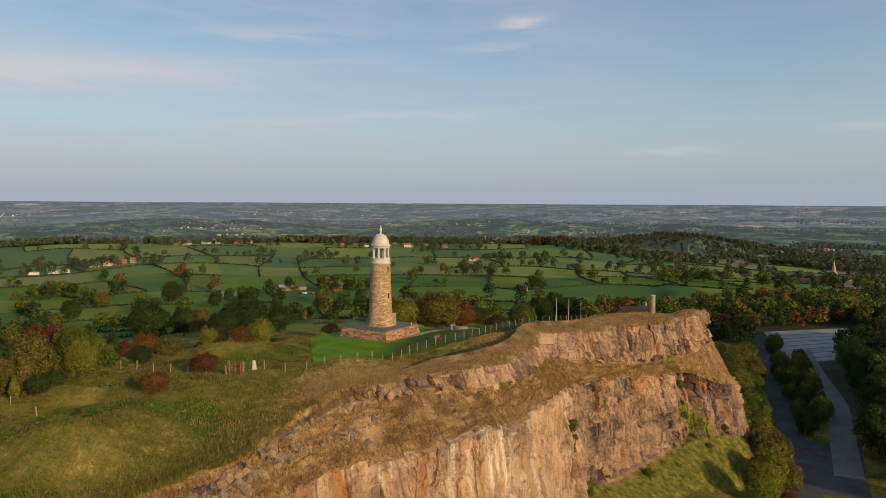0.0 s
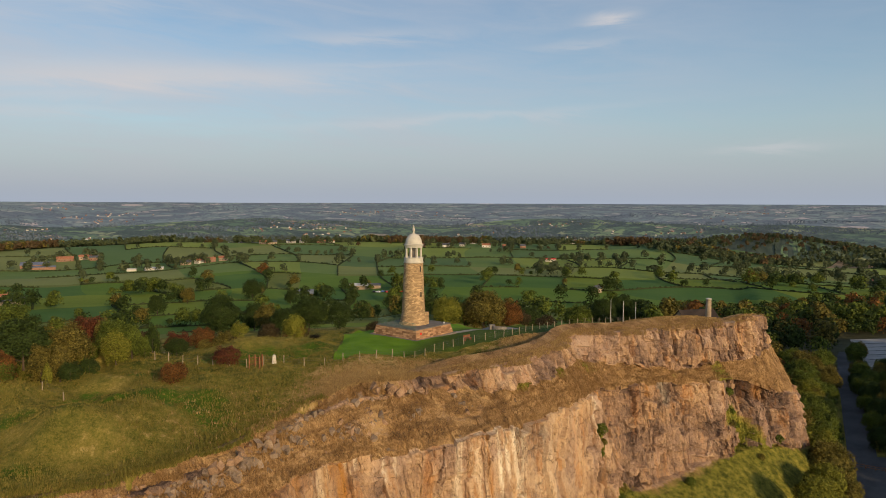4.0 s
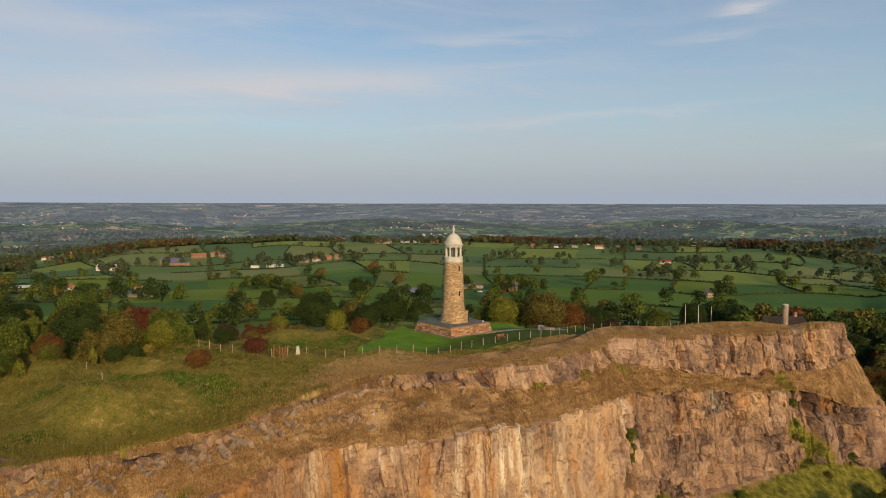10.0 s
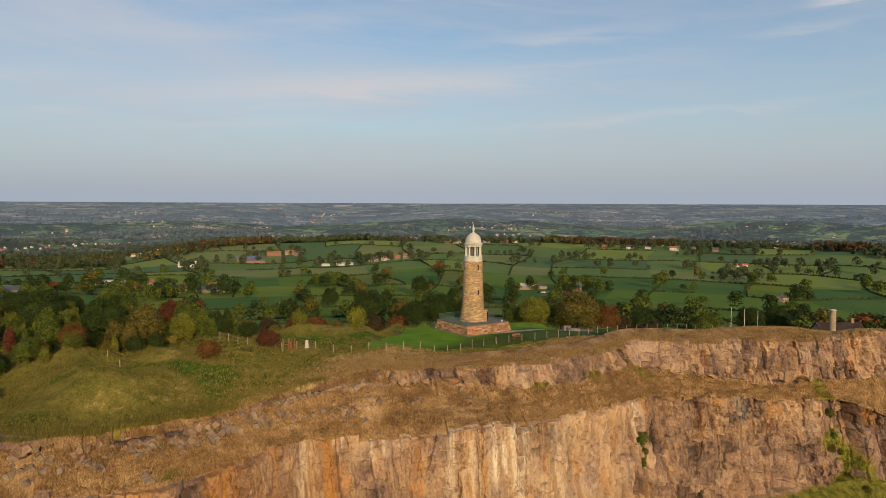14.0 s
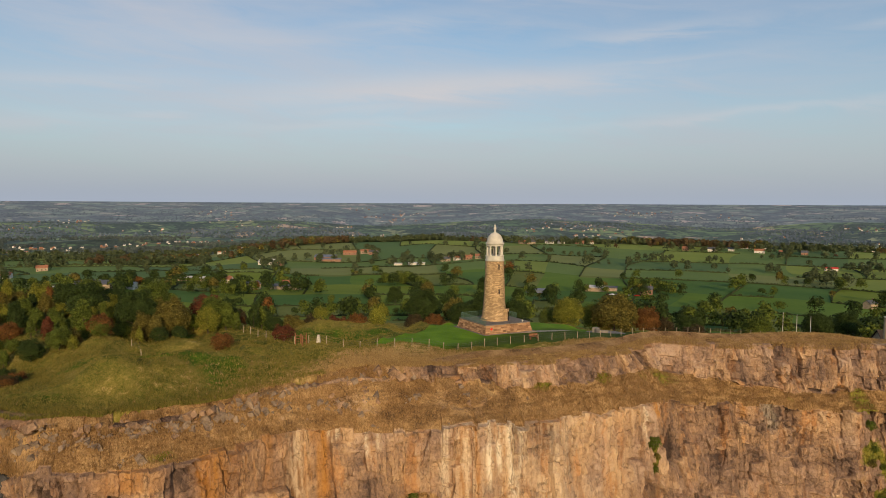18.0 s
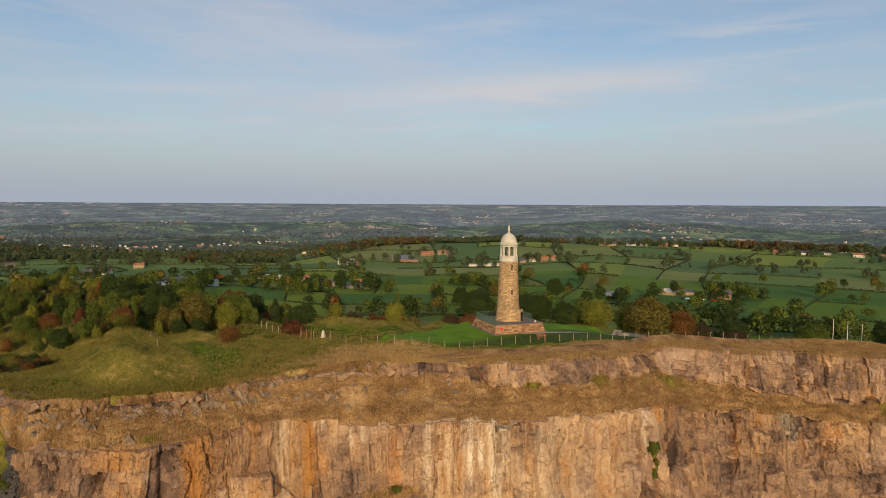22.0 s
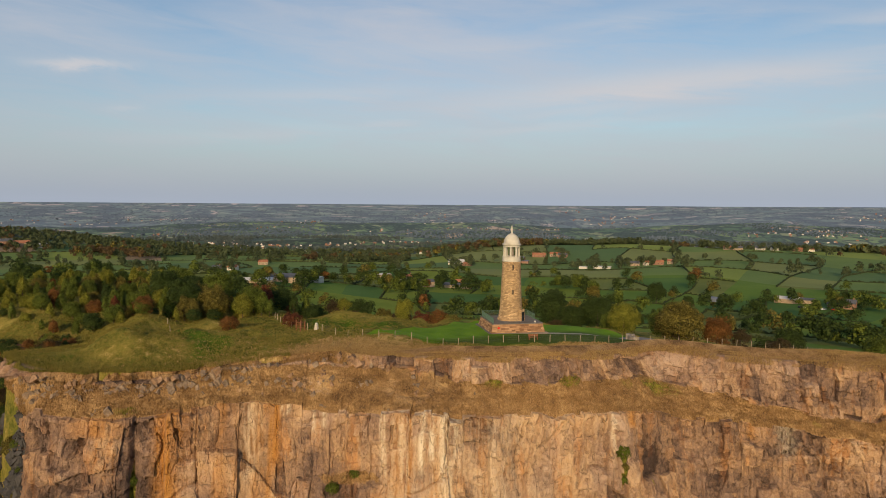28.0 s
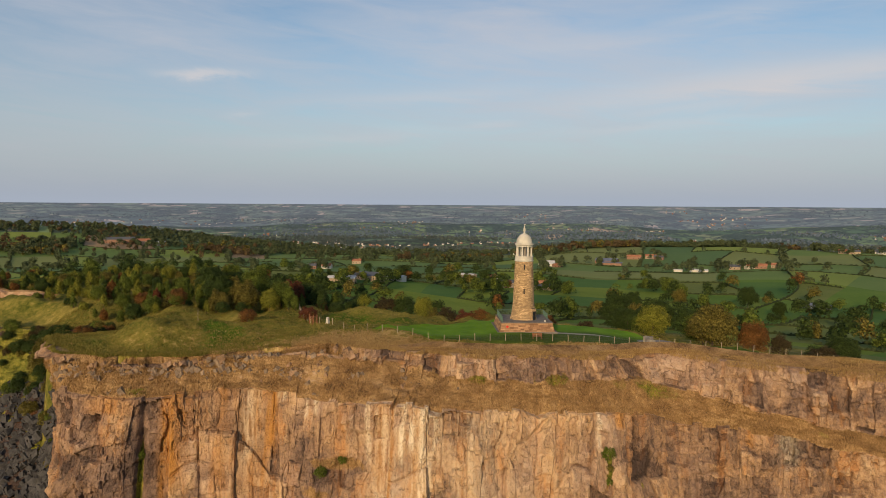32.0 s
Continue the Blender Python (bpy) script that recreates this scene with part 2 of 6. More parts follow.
def land(x, y):
    """Height of the ground."""
    x, y = np.asarray(x, float), np.asarray(y, float)
    shape = x.shape
    x, y = x.ravel(), y.ravel()
    w = wide_land(x, y)
    d = np.hypot(x - HUB[0], y - HUB[1])
    z = w.copy()
    near = (x > -260) & (x < 220) & (y > -60) & (y < 460)
    t = top_land(x[near], y[near])
    g, zr = rim_gap(x[near], y[near])
    ins = inside(x[near], y[near])
    bank = zr + (0.35 + 1.3 * smooth(-6, 2, x[near]) * (1 - smooth(48, 60, x[near]))) * smooth(0, 4, g) * (1 - smooth(30, 60, np.hypot(x[near] - 60, y[near] - 180)))
    top = t + (bank - t) * (1 - smooth(2, 11, g))
    back = w[near]
    fade = 1 - smooth(150, 290, d[near])
    top = top * fade + back
    floor = np.interp(x[near] + 0.4 * (y[near] - 150), [45, 82], [-33, -40])
    z[near] = np.where(ins, top, np.maximum(floor, zr - 1.5 - 12 * g))
    # hill added out of view to keep the sun off lane and car park
    shade_hill = bump(x, y, 305, 85, 95, 140, 0.6, 88)
    z[near] = np.where(ins, z[near], z[near] + shade_hill[near])
    out = ~near
    z[out] = np.where(inside(x[out], y[out]), w[out], -40 + (w[out] + 40) * smooth(380, 800, d[out]) + shade_hill[out])
    return z.reshape(shape)


# ---- building helpers ----
def mesh_np(name, verts, faces, mats=(), index=None, attrs=None, flat=True):
    me = bpy.data.meshes.new(name)
    faces = np.asarray(faces, np.int32)
    n, k = faces.shape
    me.vertices.add(len(verts))
    me.vertices.foreach_set("co", np.asarray(verts, np.float32).ravel())
    me.loops.add(n * k)
    me.loops.foreach_set("vertex_index", faces.ravel())
    me.polygons.add(n)
    me.polygons.foreach_set("loop_start", np.arange(0, n * k, k, dtype=np.int32))
    me.polygons.foreach_set("loop_total", np.full(n, k, np.int32))
    for m in mats:
        me.materials.append(m)
    if index is not None:
        me.polygons.foreach_set("material_index", np.asarray(index, np.int32))
    me.update(calc_edges=True)
    for key, val in (attrs or {}).items():
        val = np.asarray(val, np.float32)
        if val.ndim == 1:
            me.attributes.new(key, "FLOAT", "POINT").data.foreach_set("value", val)
        else:
            me.attributes.new(key, "FLOAT_COLOR", "POINT").data.foreach_set("color", np.c_[val, np.ones(len(val))].astype(np.float32).ravel())
    me.polygons.foreach_set("use_smooth", np.full(n, not flat))
    me.validate()
    return me


def grid_faces(rows, cols):
    i = np.arange(rows * cols).reshape(rows, cols)
    return np.stack([i[:-1, :-1], i[:-1, 1:], i[1:, 1:], i[1:, :-1]], -1).reshape(-1, 4)


def part(name, data, material, parent, label=""):
    """Links a bmesh or mesh as one object under a thing."""
    if isinstance(data, bmesh.types.BMesh):
        me = bpy.data.meshes.new(name)
        data.to_mesh(me)
        data.free()
    else:
        me = data
    if material is not None:
        me.materials.clear()
        me.materials.append(material)
    ob = new(name, me)
    ob.parent = parent
    return tagged(ob, label)


def box(bm, size, at=(0, 0, 0), turn=0.0, taper=1.0, bevel=0.0):
    """Adds a box standing on at."""
    made = bmesh.ops.create_cube(bm, size=1.0)["verts"]
    for v in made:
        k = taper if v.co.z > 0 else 1.0
        v.co = Vector((v.co.x * size[0] * k, v.co.y * size[1] * k, (v.co.z + 0.5) * size[2]))
    if bevel:
        edges = list({e for v in made for e in v.link_edges})
        made = list({v for f in bmesh.ops.bevel(bm, geom=edges, offset=bevel, segments=1, affect="EDGES")["faces"] for v in f.verts} | {v for v in made if v.is_valid})
    bmesh.ops.transform(bm, matrix=Matrix.Translation(at) @ Matrix.Rotation(turn, 4, "Z"), verts=made)
    return bm


def lathe(bm, profile, seg=48):
    """Turns (radius, height) pairs round the z axis."""
    rings = []
    for r, z in profile:
        rings.append([bm.verts.new((r * math.cos(2 * math.pi * i / seg), r * math.sin(2 * math.pi * i / seg), z)) for i in range(seg)])
    for a, b in zip(rings, rings[1:]):
        for i in range(seg):
            bm.faces.new((a[i], a[(i + 1) % seg], b[(i + 1) % seg], b[i]))
    bm.faces.new(rings[-1])
    bm.faces.new(rings[0][::-1])
    return bm


def thing(name, at, label, category, group="", turn=0.0, kind=""):
    ob = new(name)
    ob.empty_display_size = 0.3
    ob.matrix_world = pose(*at, 0, 0, math.degrees(turn))
    return tagged(ob, label, category, group, kind)


# ---- materials ----
def material(name, rough=0.9, spec=0.2):
    m = bpy.data.materials.new(name)
    m.use_nodes = True
    n = Nodes(m.node_tree)
    pos = n.add("ShaderNodeNewGeometry").outputs["Position"]
    shader = n.add("ShaderNodeBsdfPrincipled", {"Roughness": rough, "Specular IOR Level": spec})
    n.add("ShaderNodeOutputMaterial", {0: shader.outputs[0]})
    return m, n, pos, shader


def finish(n, shader, color, height=None, strength=0.3, distance=0.05):
    n.tree.links.new(color, shader.inputs["Base Color"])
    if height is not None:
        b = n.add("ShaderNodeBump", {"Height": height, "Strength": strength, "Distance": distance})
        n.tree.links.new(b.outputs[0], shader.inputs["Normal"])


def mottled(name, dark, light, scale=1.0, fine=12.0, rough=0.9, spec=0.2, bump_by=0.3, mid=None):
    m, n, pos, sh = material(name, rough, spec)
    a = n.noise(pos, scale, 5, 0.6)
    b = n.noise(pos, fine, 3, 0.6)
    f = n.math("ADD", n.math("MULTIPLY", a, 0.65), n.math("MULTIPLY", b, 0.35))
    stops = [(0.34, dark), (0.66, light)] if mid is None else [(0.34, dark), (0.5, mid), (0.66, light)]
    finish(n, sh, n.ramp(f, stops), b, bump_by, 0.3 / fine)
    return m


def leafy(name, dark, light, scale=0.6, glow=0.22, each=0.5):
    """Foliage: each clump its own shade, and some light passes through the leaves."""
    m, n, pos, sh = material(name, 0.75, 0.15)
    geo = n.add("ShaderNodeNewGeometry")
    f = n.math("ADD", n.math("MULTIPLY", geo.outputs["Random Per Island"], each), n.math("MULTIPLY", n.noise(pos, scale, 3), 1 - each))
    col = n.ramp(f, [(0.22, dark), (0.8, light)])
    finish(n, sh, col)
    thin = n.add("ShaderNodeBsdfTranslucent", {"Color": col})
    both = n.add("ShaderNodeMixShader", {0: glow, 1: sh.outputs[0], 2: thin.outputs[0]})
    out = [k for k in n.tree.nodes if k.bl_idname == "ShaderNodeOutputMaterial"][0]
    n.tree.links.new(both.outputs[0], out.inputs[0])
    return m


def rock_material():
    m, n, pos, sh = material("limestone", 0.92, 0.15)
    big = n.noise(pos, 0.16, 5, 0.6)
    streak = n.noise(n.map(pos, (1.0, 1.0, 0.15)), 0.8, 8, 0.68)
    fine = n.noise(n.map(pos, (1.0, 1.0, 0.7)), 2.6, 8, 0.72)
    grit = n.noise(pos, 9.0, 4, 0.7)
    f = n.math("ADD", n.math("ADD", n.math("MULTIPLY", big, 0.34), n.math("MULTIPLY", streak, 0.20)), n.math("ADD", n.math("MULTIPLY", fine, 0.32), n.math("MULTIPLY", grit, 0.14)))
    f = n.math("ADD", f, n.math("MULTIPLY", n.math("SUBTRACT", n.attr("tone").outputs["Fac"], 0.43), 0.36))
    col = n.ramp(f, [(0.32, (0.070, 0.048, 0.040)), (0.42, (0.215, 0.140, 0.098)), (0.51, (0.380, 0.240, 0.140)), (0.64, (0.58, 0.392, 0.225))])
    rust = n.ramp(n.noise(n.map(pos, (1, 1, 0.18)), 0.42, 6, 0.66), [(0.52, (0, 0, 0)), (0.64, (1, 1, 1))])
    col = n.mix(n.math("MULTIPLY", rust, 0.72), col, n.ramp(f, [(0.36, (0.16, 0.068, 0.026)), (0.58, (0.50, 0.240, 0.085))]))
    dull = n.ramp(n.noise(n.map(pos, (1, 1, 0.45), (5, 3, 1)), 0.13, 6, 0.62), [(0.44, (0, 0, 0)), (0.60, (1, 1, 1))])
    col = n.mix(n.math("MULTIPLY", dull, 0.75), col, n.ramp(f, [(0.33, (0.090, 0.062, 0.052)), (0.50, (0.270, 0.180, 0.135)), (0.64, (0.45, 0.325, 0.245))]))
    pale = n.attr("pale").outputs["Fac"]
    amber = n.attr("amber").outputs["Fac"]
    thin = n.ramp(n.noise(n.map(pos, (1, 1, 0.05)), 1.3, 6, 0.65), [(0.40, (0.05, 0.05, 0.05)), (0.58, (1, 1, 1))])
    runs = n.ramp(n.noise(n.map(pos, (1, 1, 0.06)), 0.9, 6, 0.65), [(0.36, (0.5, 0.5, 0.5)), (0.54, (1, 1, 1))])
    col = n.mix(n.math("MULTIPLY", n.math("MULTIPLY", pale, thin), 0.95, True), col, n.mix(fine, (0.66, 0.52, 0.33, 1), (0.92, 0.83, 0.66, 1)))
    col = n.mix(n.math("MULTIPLY", n.math("MULTIPLY", amber, runs), 0.92, True), col, n.mix(fine, (0.28, 0.10, 0.020, 1), (0.62, 0.32, 0.075, 1)))
    # upright joints and small cracks
    bend = n.add("ShaderNodeTexNoise", {"Vector": pos, "Scale": 0.9, "Detail": 3.0}).outputs["Color"]
    bent = n.add("ShaderNodeVectorMath", {0: pos, 1: n.add("ShaderNodeVectorMath", {0: bend, "Scale": 1.3}, operation="SCALE").outputs[0]}, operation="ADD").outputs[0]
    cracks = None
    for stretch, scale, width in ((0.45, 0.36, 0.024), (0.8, 0.9, 0.022)):
        cell = n.add("ShaderNodeTexVoronoi", {"Vector": n.map(bent, (1, 1, stretch)), "Scale": scale}, feature="DISTANCE_TO_EDGE").outputs["Distance"]
        line = n.ramp(cell, [(0.0, (1, 1, 1)), (width, (0, 0, 0))])
        part_ = n.ramp(n.noise(pos, 0.5 + scale, 3), [(0.44, (0, 0, 0)), (0.56, (1, 1, 1))])
        line = n.math("MULTIPLY", line, part_)
        cracks = line if cracks is None else n.math("MAXIMUM", cracks, line)
    col = n.mix(n.math("MULTIPLY", cracks, 0.5), col, (0.045, 0.035, 0.031, 1))
    seam = n.ramp(n.noise(n.map(pos, (1, 1, 0.35)), 0.8, 8, 0.72, 0.4), [(0.32, (0.55, 0.55, 0.55)), (0.41, (0, 0, 0))])
    col = n.mix(seam, col, (0.055, 0.043, 0.037, 1))
    # grass that has taken hold on ledges
    turf = n.attr("turf").outputs["Fac"]
    edge = n.math("SUBTRACT", n.math("ADD", turf, n.math("MULTIPLY", n.noise(pos, 0.9, 7, 0.75), 0.9)), 0.45)
    gmask = n.ramp(edge, [(0.42, (0, 0, 0)), (0.54, (1, 1, 1))])
    blade = n.noise(n.map(pos, (1, 1, 0.45)), 6.0, 5, 0.75)
    dry = n.ramp(n.math("ADD", n.math("MULTIPLY", n.noise(pos, 0.35, 5, 0.6), 0.5), n.math("MULTIPLY", blade, 0.5)), [(0.38, (0.095, 0.057, 0.027)), (0.48, (0.275, 0.162, 0.070)), (0.59, (0.44, 0.285, 0.13))])
    lush = n.ramp(n.math("ADD", n.math("MULTIPLY", n.noise(pos, 0.8, 4), 0.5), n.math("MULTIPLY", blade, 0.5)), [(0.38, (0.036, 0.050, 0.008)), (0.5, (0.155, 0.150, 0.022)), (0.62, (0.31, 0.265, 0.048))])
    green = n.attr("lush").outputs["Fac"]
    wet = n.ramp(n.math("ADD", green, n.math("MULTIPLY", n.noise(pos, 0.5, 5, 0.65), 0.6)), [(0.58, (0, 0, 0)), (0.85, (1, 1, 1))])
    col = n.mix(gmask, col, n.mix(wet, dry, lush))
    rise = n.math("ADD", n.math("ADD", n.math("MULTIPLY", fine, 0.6), n.math("MULTIPLY", streak, 0.4)), n.math("MULTIPLY", n.math("SUBTRACT", grit, cracks), 0.3))
    finish(n, sh, col, rise, 0.9, 0.40)
    return m


def turf_material():
    m, n, pos, sh = material("ridge_grass", 0.95, 0.1)
    a, b, c = n.noise(pos, 0.11, 5, 0.62), n.noise(pos, 0.8, 6, 0.72), n.noise(n.map(pos, (1, 1, 0.3)), 5.0, 5, 0.75)
    f = n.math("ADD", n.math("ADD", n.math("MULTIPLY", a, 0.36), n.math("MULTIPLY", b, 0.34)), n.math("MULTIPLY", c, 0.30))
    green = n.ramp(f, [(0.37, (0.026, 0.048, 0.008)), (0.45, (0.098, 0.106, 0.018)), (0.54, (0.230, 0.190, 0.040)), (0.63, (0.42, 0.310, 0.098))])
    dry = n.ramp(f, [(0.38, (0.13, 0.085, 0.030)), (0.49, (0.33, 0.215, 0.078)), (0.60, (0.52, 0.37, 0.165))])
    lushc = n.ramp(f, [(0.38, (0.018, 0.050, 0.006)), (0.60, (0.10, 0.165, 0.016))])
    d = n.math("ADD", n.attr("dry").outputs["Fac"], n.math("MULTIPLY", n.math("SUBTRACT", b, 0.5), 1.3))
    col = n.mix(n.ramp(d, [(0.35, (0, 0, 0)), (0.65, (1, 1, 1))]), green, dry)
    ls = n.math("ADD", n.attr("lush").outputs["Fac"], n.math("MULTIPLY", n.math("SUBTRACT", b, 0.5), 1.2))
    col = n.mix(n.ramp(ls, [(0.42, (0, 0, 0)), (0.62, (1, 1, 1))]), col, lushc)
    lawn = n.ramp(n.math("ADD", n.math("MULTIPLY", n.noise(pos, 0.25, 3), 0.7), n.math("MULTIPLY", c, 0.3)), [(0.35, (0.100, 0.205, 0.012)), (0.65, (0.165, 0.300, 0.02))])
    # darker green painted on the lawn past the tower, where less sun falls
    lawn = n.mix(n.attr("lawn_dim").outputs["Fac"], lawn, n.ramp(f, [(0.38, (0.024, 0.054, 0.007)), (0.60, (0.090, 0.130, 0.020))]))
    lm = n.math("ADD", n.attr("lawn").outputs["Fac"], n.math("MULTIPLY", n.math("SUBTRACT", b, 0.5), 0.3))
    col = n.mix(n.ramp(lm, [(0.46, (0, 0, 0)), (0.54, (1, 1, 1))]), col, lawn)
    gravel = n.attr("gravel").outputs["Fac"]
    col = n.mix(n.ramp(n.math("ADD", gravel, n.math("MULTIPLY", n.math("SUBTRACT", c, 0.5), 0.3)), [(0.45, (0, 0, 0)), (0.55, (1, 1, 1))]), col, n.ramp(c, [(0.3, (0.25, 0.225, 0.185)), (0.7, (0.42, 0.385, 0.325))]))
    finish(n, sh, col, n.math("ADD", n.math("MULTIPLY", b, 0.5), n.math("MULTIPLY", c, 0.5)), 1.0, 0.40)
    return m


ROCK = rock_material()
TURF = turf_material()


def field(name, dark, light, s=0.02):
    return mottled(name, dark, light, s, 0.5, 0.95, 0.05, 0.1)


NEAR_FIELDS = [
    field("pasture_bright", (0.125, 0.178, 0.026), (0.195, 0.240, 0.040)),
    field("pasture_mid", (0.088, 0.160, 0.028), (0.138, 0.205, 0.037)),
    field("pasture_deep", (0.062, 0.132, 0.034), (0.098, 0.168, 0.042)),
    field("meadow_olive", (0.120, 0.150, 0.040), (0.175, 0.195, 0.055)),
    field("stubble", (0.2400, 0.1650, 0.0850), (0.3200, 0.2250, 0.1200)),
]
# middle distance: the near pastures again, with distance haze mixed into the colour
MID_HAZE_FIELDS = [
    field("hazed_pasture_bright", (0.175, 0.225, 0.052), (0.245, 0.290, 0.068), 0.01),
    field("hazed_pasture_mid", (0.118, 0.182, 0.056), (0.165, 0.225, 0.068), 0.01),
    field("hazed_pasture_deep", (0.088, 0.150, 0.058), (0.122, 0.184, 0.070), 0.01),
    field("hazed_meadow_olive", (0.165, 0.195, 0.070), (0.225, 0.245, 0.085), 0.01),
    field("hazed_stubble", (0.260, 0.185, 0.115), (0.340, 0.245, 0.150), 0.01),
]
def patchwork(name, stops, wood_dark, wood_light, cover_):
    """Distant farmland, haze put into its colours: small fields told apart by hedges, with woods strewn over them."""
    m, n, pos, sh = material(name, 0.95, 0.05)
    vec = n.add("ShaderNodeCombineXYZ", {0: n.attr("fu").outputs["Fac"], 1: n.attr("fv").outputs["Fac"], 2: 0.0}).outputs[0]
    sway = n.add("ShaderNodeTexNoise", {"Vector": vec, "Scale": 0.35, "Detail": 3.0}).outputs["Color"]
    bent = n.add("ShaderNodeVectorMath", {0: vec, 1: n.add("ShaderNodeVectorMath", {0: sway, "Scale": 2.6}, operation="SCALE").outputs[0]}, operation="ADD").outputs[0]
    cell = n.add("ShaderNodeTexVoronoi", {"Vector": bent, "Scale": 1.0, "Randomness": 0.85}, distance="CHEBYCHEV")
    pick_ = n.add("ShaderNodeSeparateColor", {0: cell.outputs["Color"]})
    ramp_ = n.add("ShaderNodeValToRGB", {0: pick_.outputs[0]})
    ramp_.color_ramp.interpolation = "CONSTANT"
    while len(ramp_.color_ramp.elements) < len(stops):
        ramp_.color_ramp.elements.new(0.5)
    for e, (p, c) in zip(ramp_.color_ramp.elements, stops):
        e.position, e.color = p, (*c, 1)
    grain = n.noise(n.map(bent, (2.2, 1.6, 1)), 1.3, 6, 0.7)
    col = n.mix(n.math("MULTIPLY", n.math("SUBTRACT", grain, 0.35), 1.2, True), ramp_.outputs[0], n.mix(0.5, ramp_.outputs[0], (*wood_light, 1)))
    edge = n.add("ShaderNodeTexVoronoi", {"Vector": bent, "Scale": 1.0, "Randomness": 0.85}, feature="DISTANCE_TO_EDGE").outputs["Distance"]
    hedge = n.math("MULTIPLY", n.ramp(edge, [(0.05, (1, 1, 1)), (0.15, (0, 0, 0))]), n.ramp(grain, [(0.40, (0.2, 0.2, 0.2)), (0.56, (1, 1, 1))]))
    trees_ = n.noise(n.map(bent, (0.45, 0.55, 1), (3, 8, 0)), 1.0, 9, 0.68)
    wooded = n.ramp(trees_, [(cover_, (0, 0, 0)), (cover_ + 0.045, (1, 1, 1))])
    wcol = n.ramp(n.noise(n.map(bent, (3.0, 2.0, 1)), 1.6, 5, 0.7), [(0.35, wood_dark), (0.65, wood_light)])
    finish(n, sh, n.mix(n.math("MAXIMUM", hedge, wooded), col, wcol))
    return m


# haze painted into the base colours, bluer and paler from zone to zone
FAR_HAZE_FIELDS = [
    patchwork("far_haze_farmland", [(0.0, (0.127, 0.193, 0.103)), (0.22, (0.175, 0.259, 0.121)), (0.50, (0.228, 0.308, 0.132)), (0.74, (0.297, 0.314, 0.161)), (0.86, (0.106, 0.154, 0.092)), (0.955, (0.530, 0.380, 0.265))], (0.048, 0.068, 0.055), (0.101, 0.123, 0.092), 0.47),
    patchwork("vale_haze_farmland", [(0.0, (0.154, 0.230, 0.161)), (0.22, (0.210, 0.295, 0.180)), (0.50, (0.265, 0.353, 0.193)), (0.74, (0.330, 0.365, 0.231)), (0.86, (0.126, 0.183, 0.147)), (0.94, (0.572, 0.447, 0.352))], (0.064, 0.094, 0.098), (0.126, 0.162, 0.147), 0.475),
    patchwork("horizon_haze_farmland", [(0.0, (0.214, 0.281, 0.304)), (0.25, (0.251, 0.319, 0.322)), (0.50, (0.305, 0.369, 0.346)), (0.72, (0.369, 0.391, 0.377)), (0.86, (0.187, 0.242, 0.285)), (0.93, (0.556, 0.495, 0.486))], (0.134, 0.171, 0.218), (0.198, 0.237, 0.273), 0.49),
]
# valley ground coloured dark to stand for the shade between the trees
WOOD_FLOOR_SHADE = mottled("shaded_woodland_floor", (0.030, 0.034, 0.016), (0.075, 0.072, 0.032), 0.2, 2.5)

# ---- the ridge top ----
gx, gy = np.meshgrid(np.arange(-150, 121, 0.75), np.arange(20, 262, 0.75))
gz = land(gx, gy)
gap, _ = rim_gap(gx, gy)
gap = gap.reshape(gx.shape)
dry = dry_at(gx, gy, gap)
lawn = lawn_mask(gx, gy)
# green patches; the doubled one at (-34.8, 68.8) paints the hollow's shade
lush_shade_at = sum(bump(gx, gy, cx, cy, rx, ry, 0.6, 0.62) for cx, cy, rx, ry in ((-33.5, 53.5, 4.5, 2.0), (-23.5, 70.5, 4.0, 7.0), (-30, 71, 6, 3), (-41, 62, 5, 2.5), (-30, 96, 9, 4), (-34.8, 68.8, 2.8, 1.5), (-34.8, 68.8, 2.8, 1.5), (-38, 84, 6, 3), (-22, 104, 7, 4)))
disc = np.hypot(gx - 7.5, gy - 146.0)
gravel = np.maximum(1 - smooth(3.6, 4.0, disc), 0)
path_t = np.clip(((gx + 2.5) * 8.5 + (gy - 127.5) * 15.0) / (8.5**2 + 15.0**2), 0, 1)
path_c = np.hypot(gx + 2.5 - 8.5 * path_t - 0.8 * np.sin(path_t * 3.1), gy - 127.5 - 15.0 * path_t)
gravel = np.maximum(gravel, 1 - smooth(0.7, 1.1, path_c))
broad = gz.copy()
for _ in range(3):
    for ax_ in (0, 1):
        broad = sum(np.roll(broad, k, ax_) for k in range(-5, 6)) / 11
swell = (gz - broad) * smooth(3, 8, gap) * (gx < 5)
# drier swells and greener hollows, painting lit and shaded sides of the mounds
dry = dry + 0.08 * smooth(0.05, 0.8, swell)
lush_shade_at = lush_shade_at + 0.6 * smooth(0.15, 0.8, -swell)
gz = gz - 9 * smooth(-14, -6, gx) * (1 - smooth(1.2, 3.1, gap)) * inside(gx.ravel(), gy.ravel()).reshape(gx.shape)
ground_top = tagged(new("ground", mesh_np("ground", np.c_[gx.ravel(), gy.ravel(), gz.ravel()], grid_faces(*gx.shape), [TURF], None, {"dry": dry.ravel(), "lush": lush_shade_at.ravel(), "lawn_dim": smooth(-8, -2, gx - 0.25 * (gy - 120)).ravel(), "lawn": lawn.ravel(), "gravel": gravel.ravel()}, False)), "rough grassy limestone ridge with tall dry grass and a mown lawn", "ground", "", "structure")

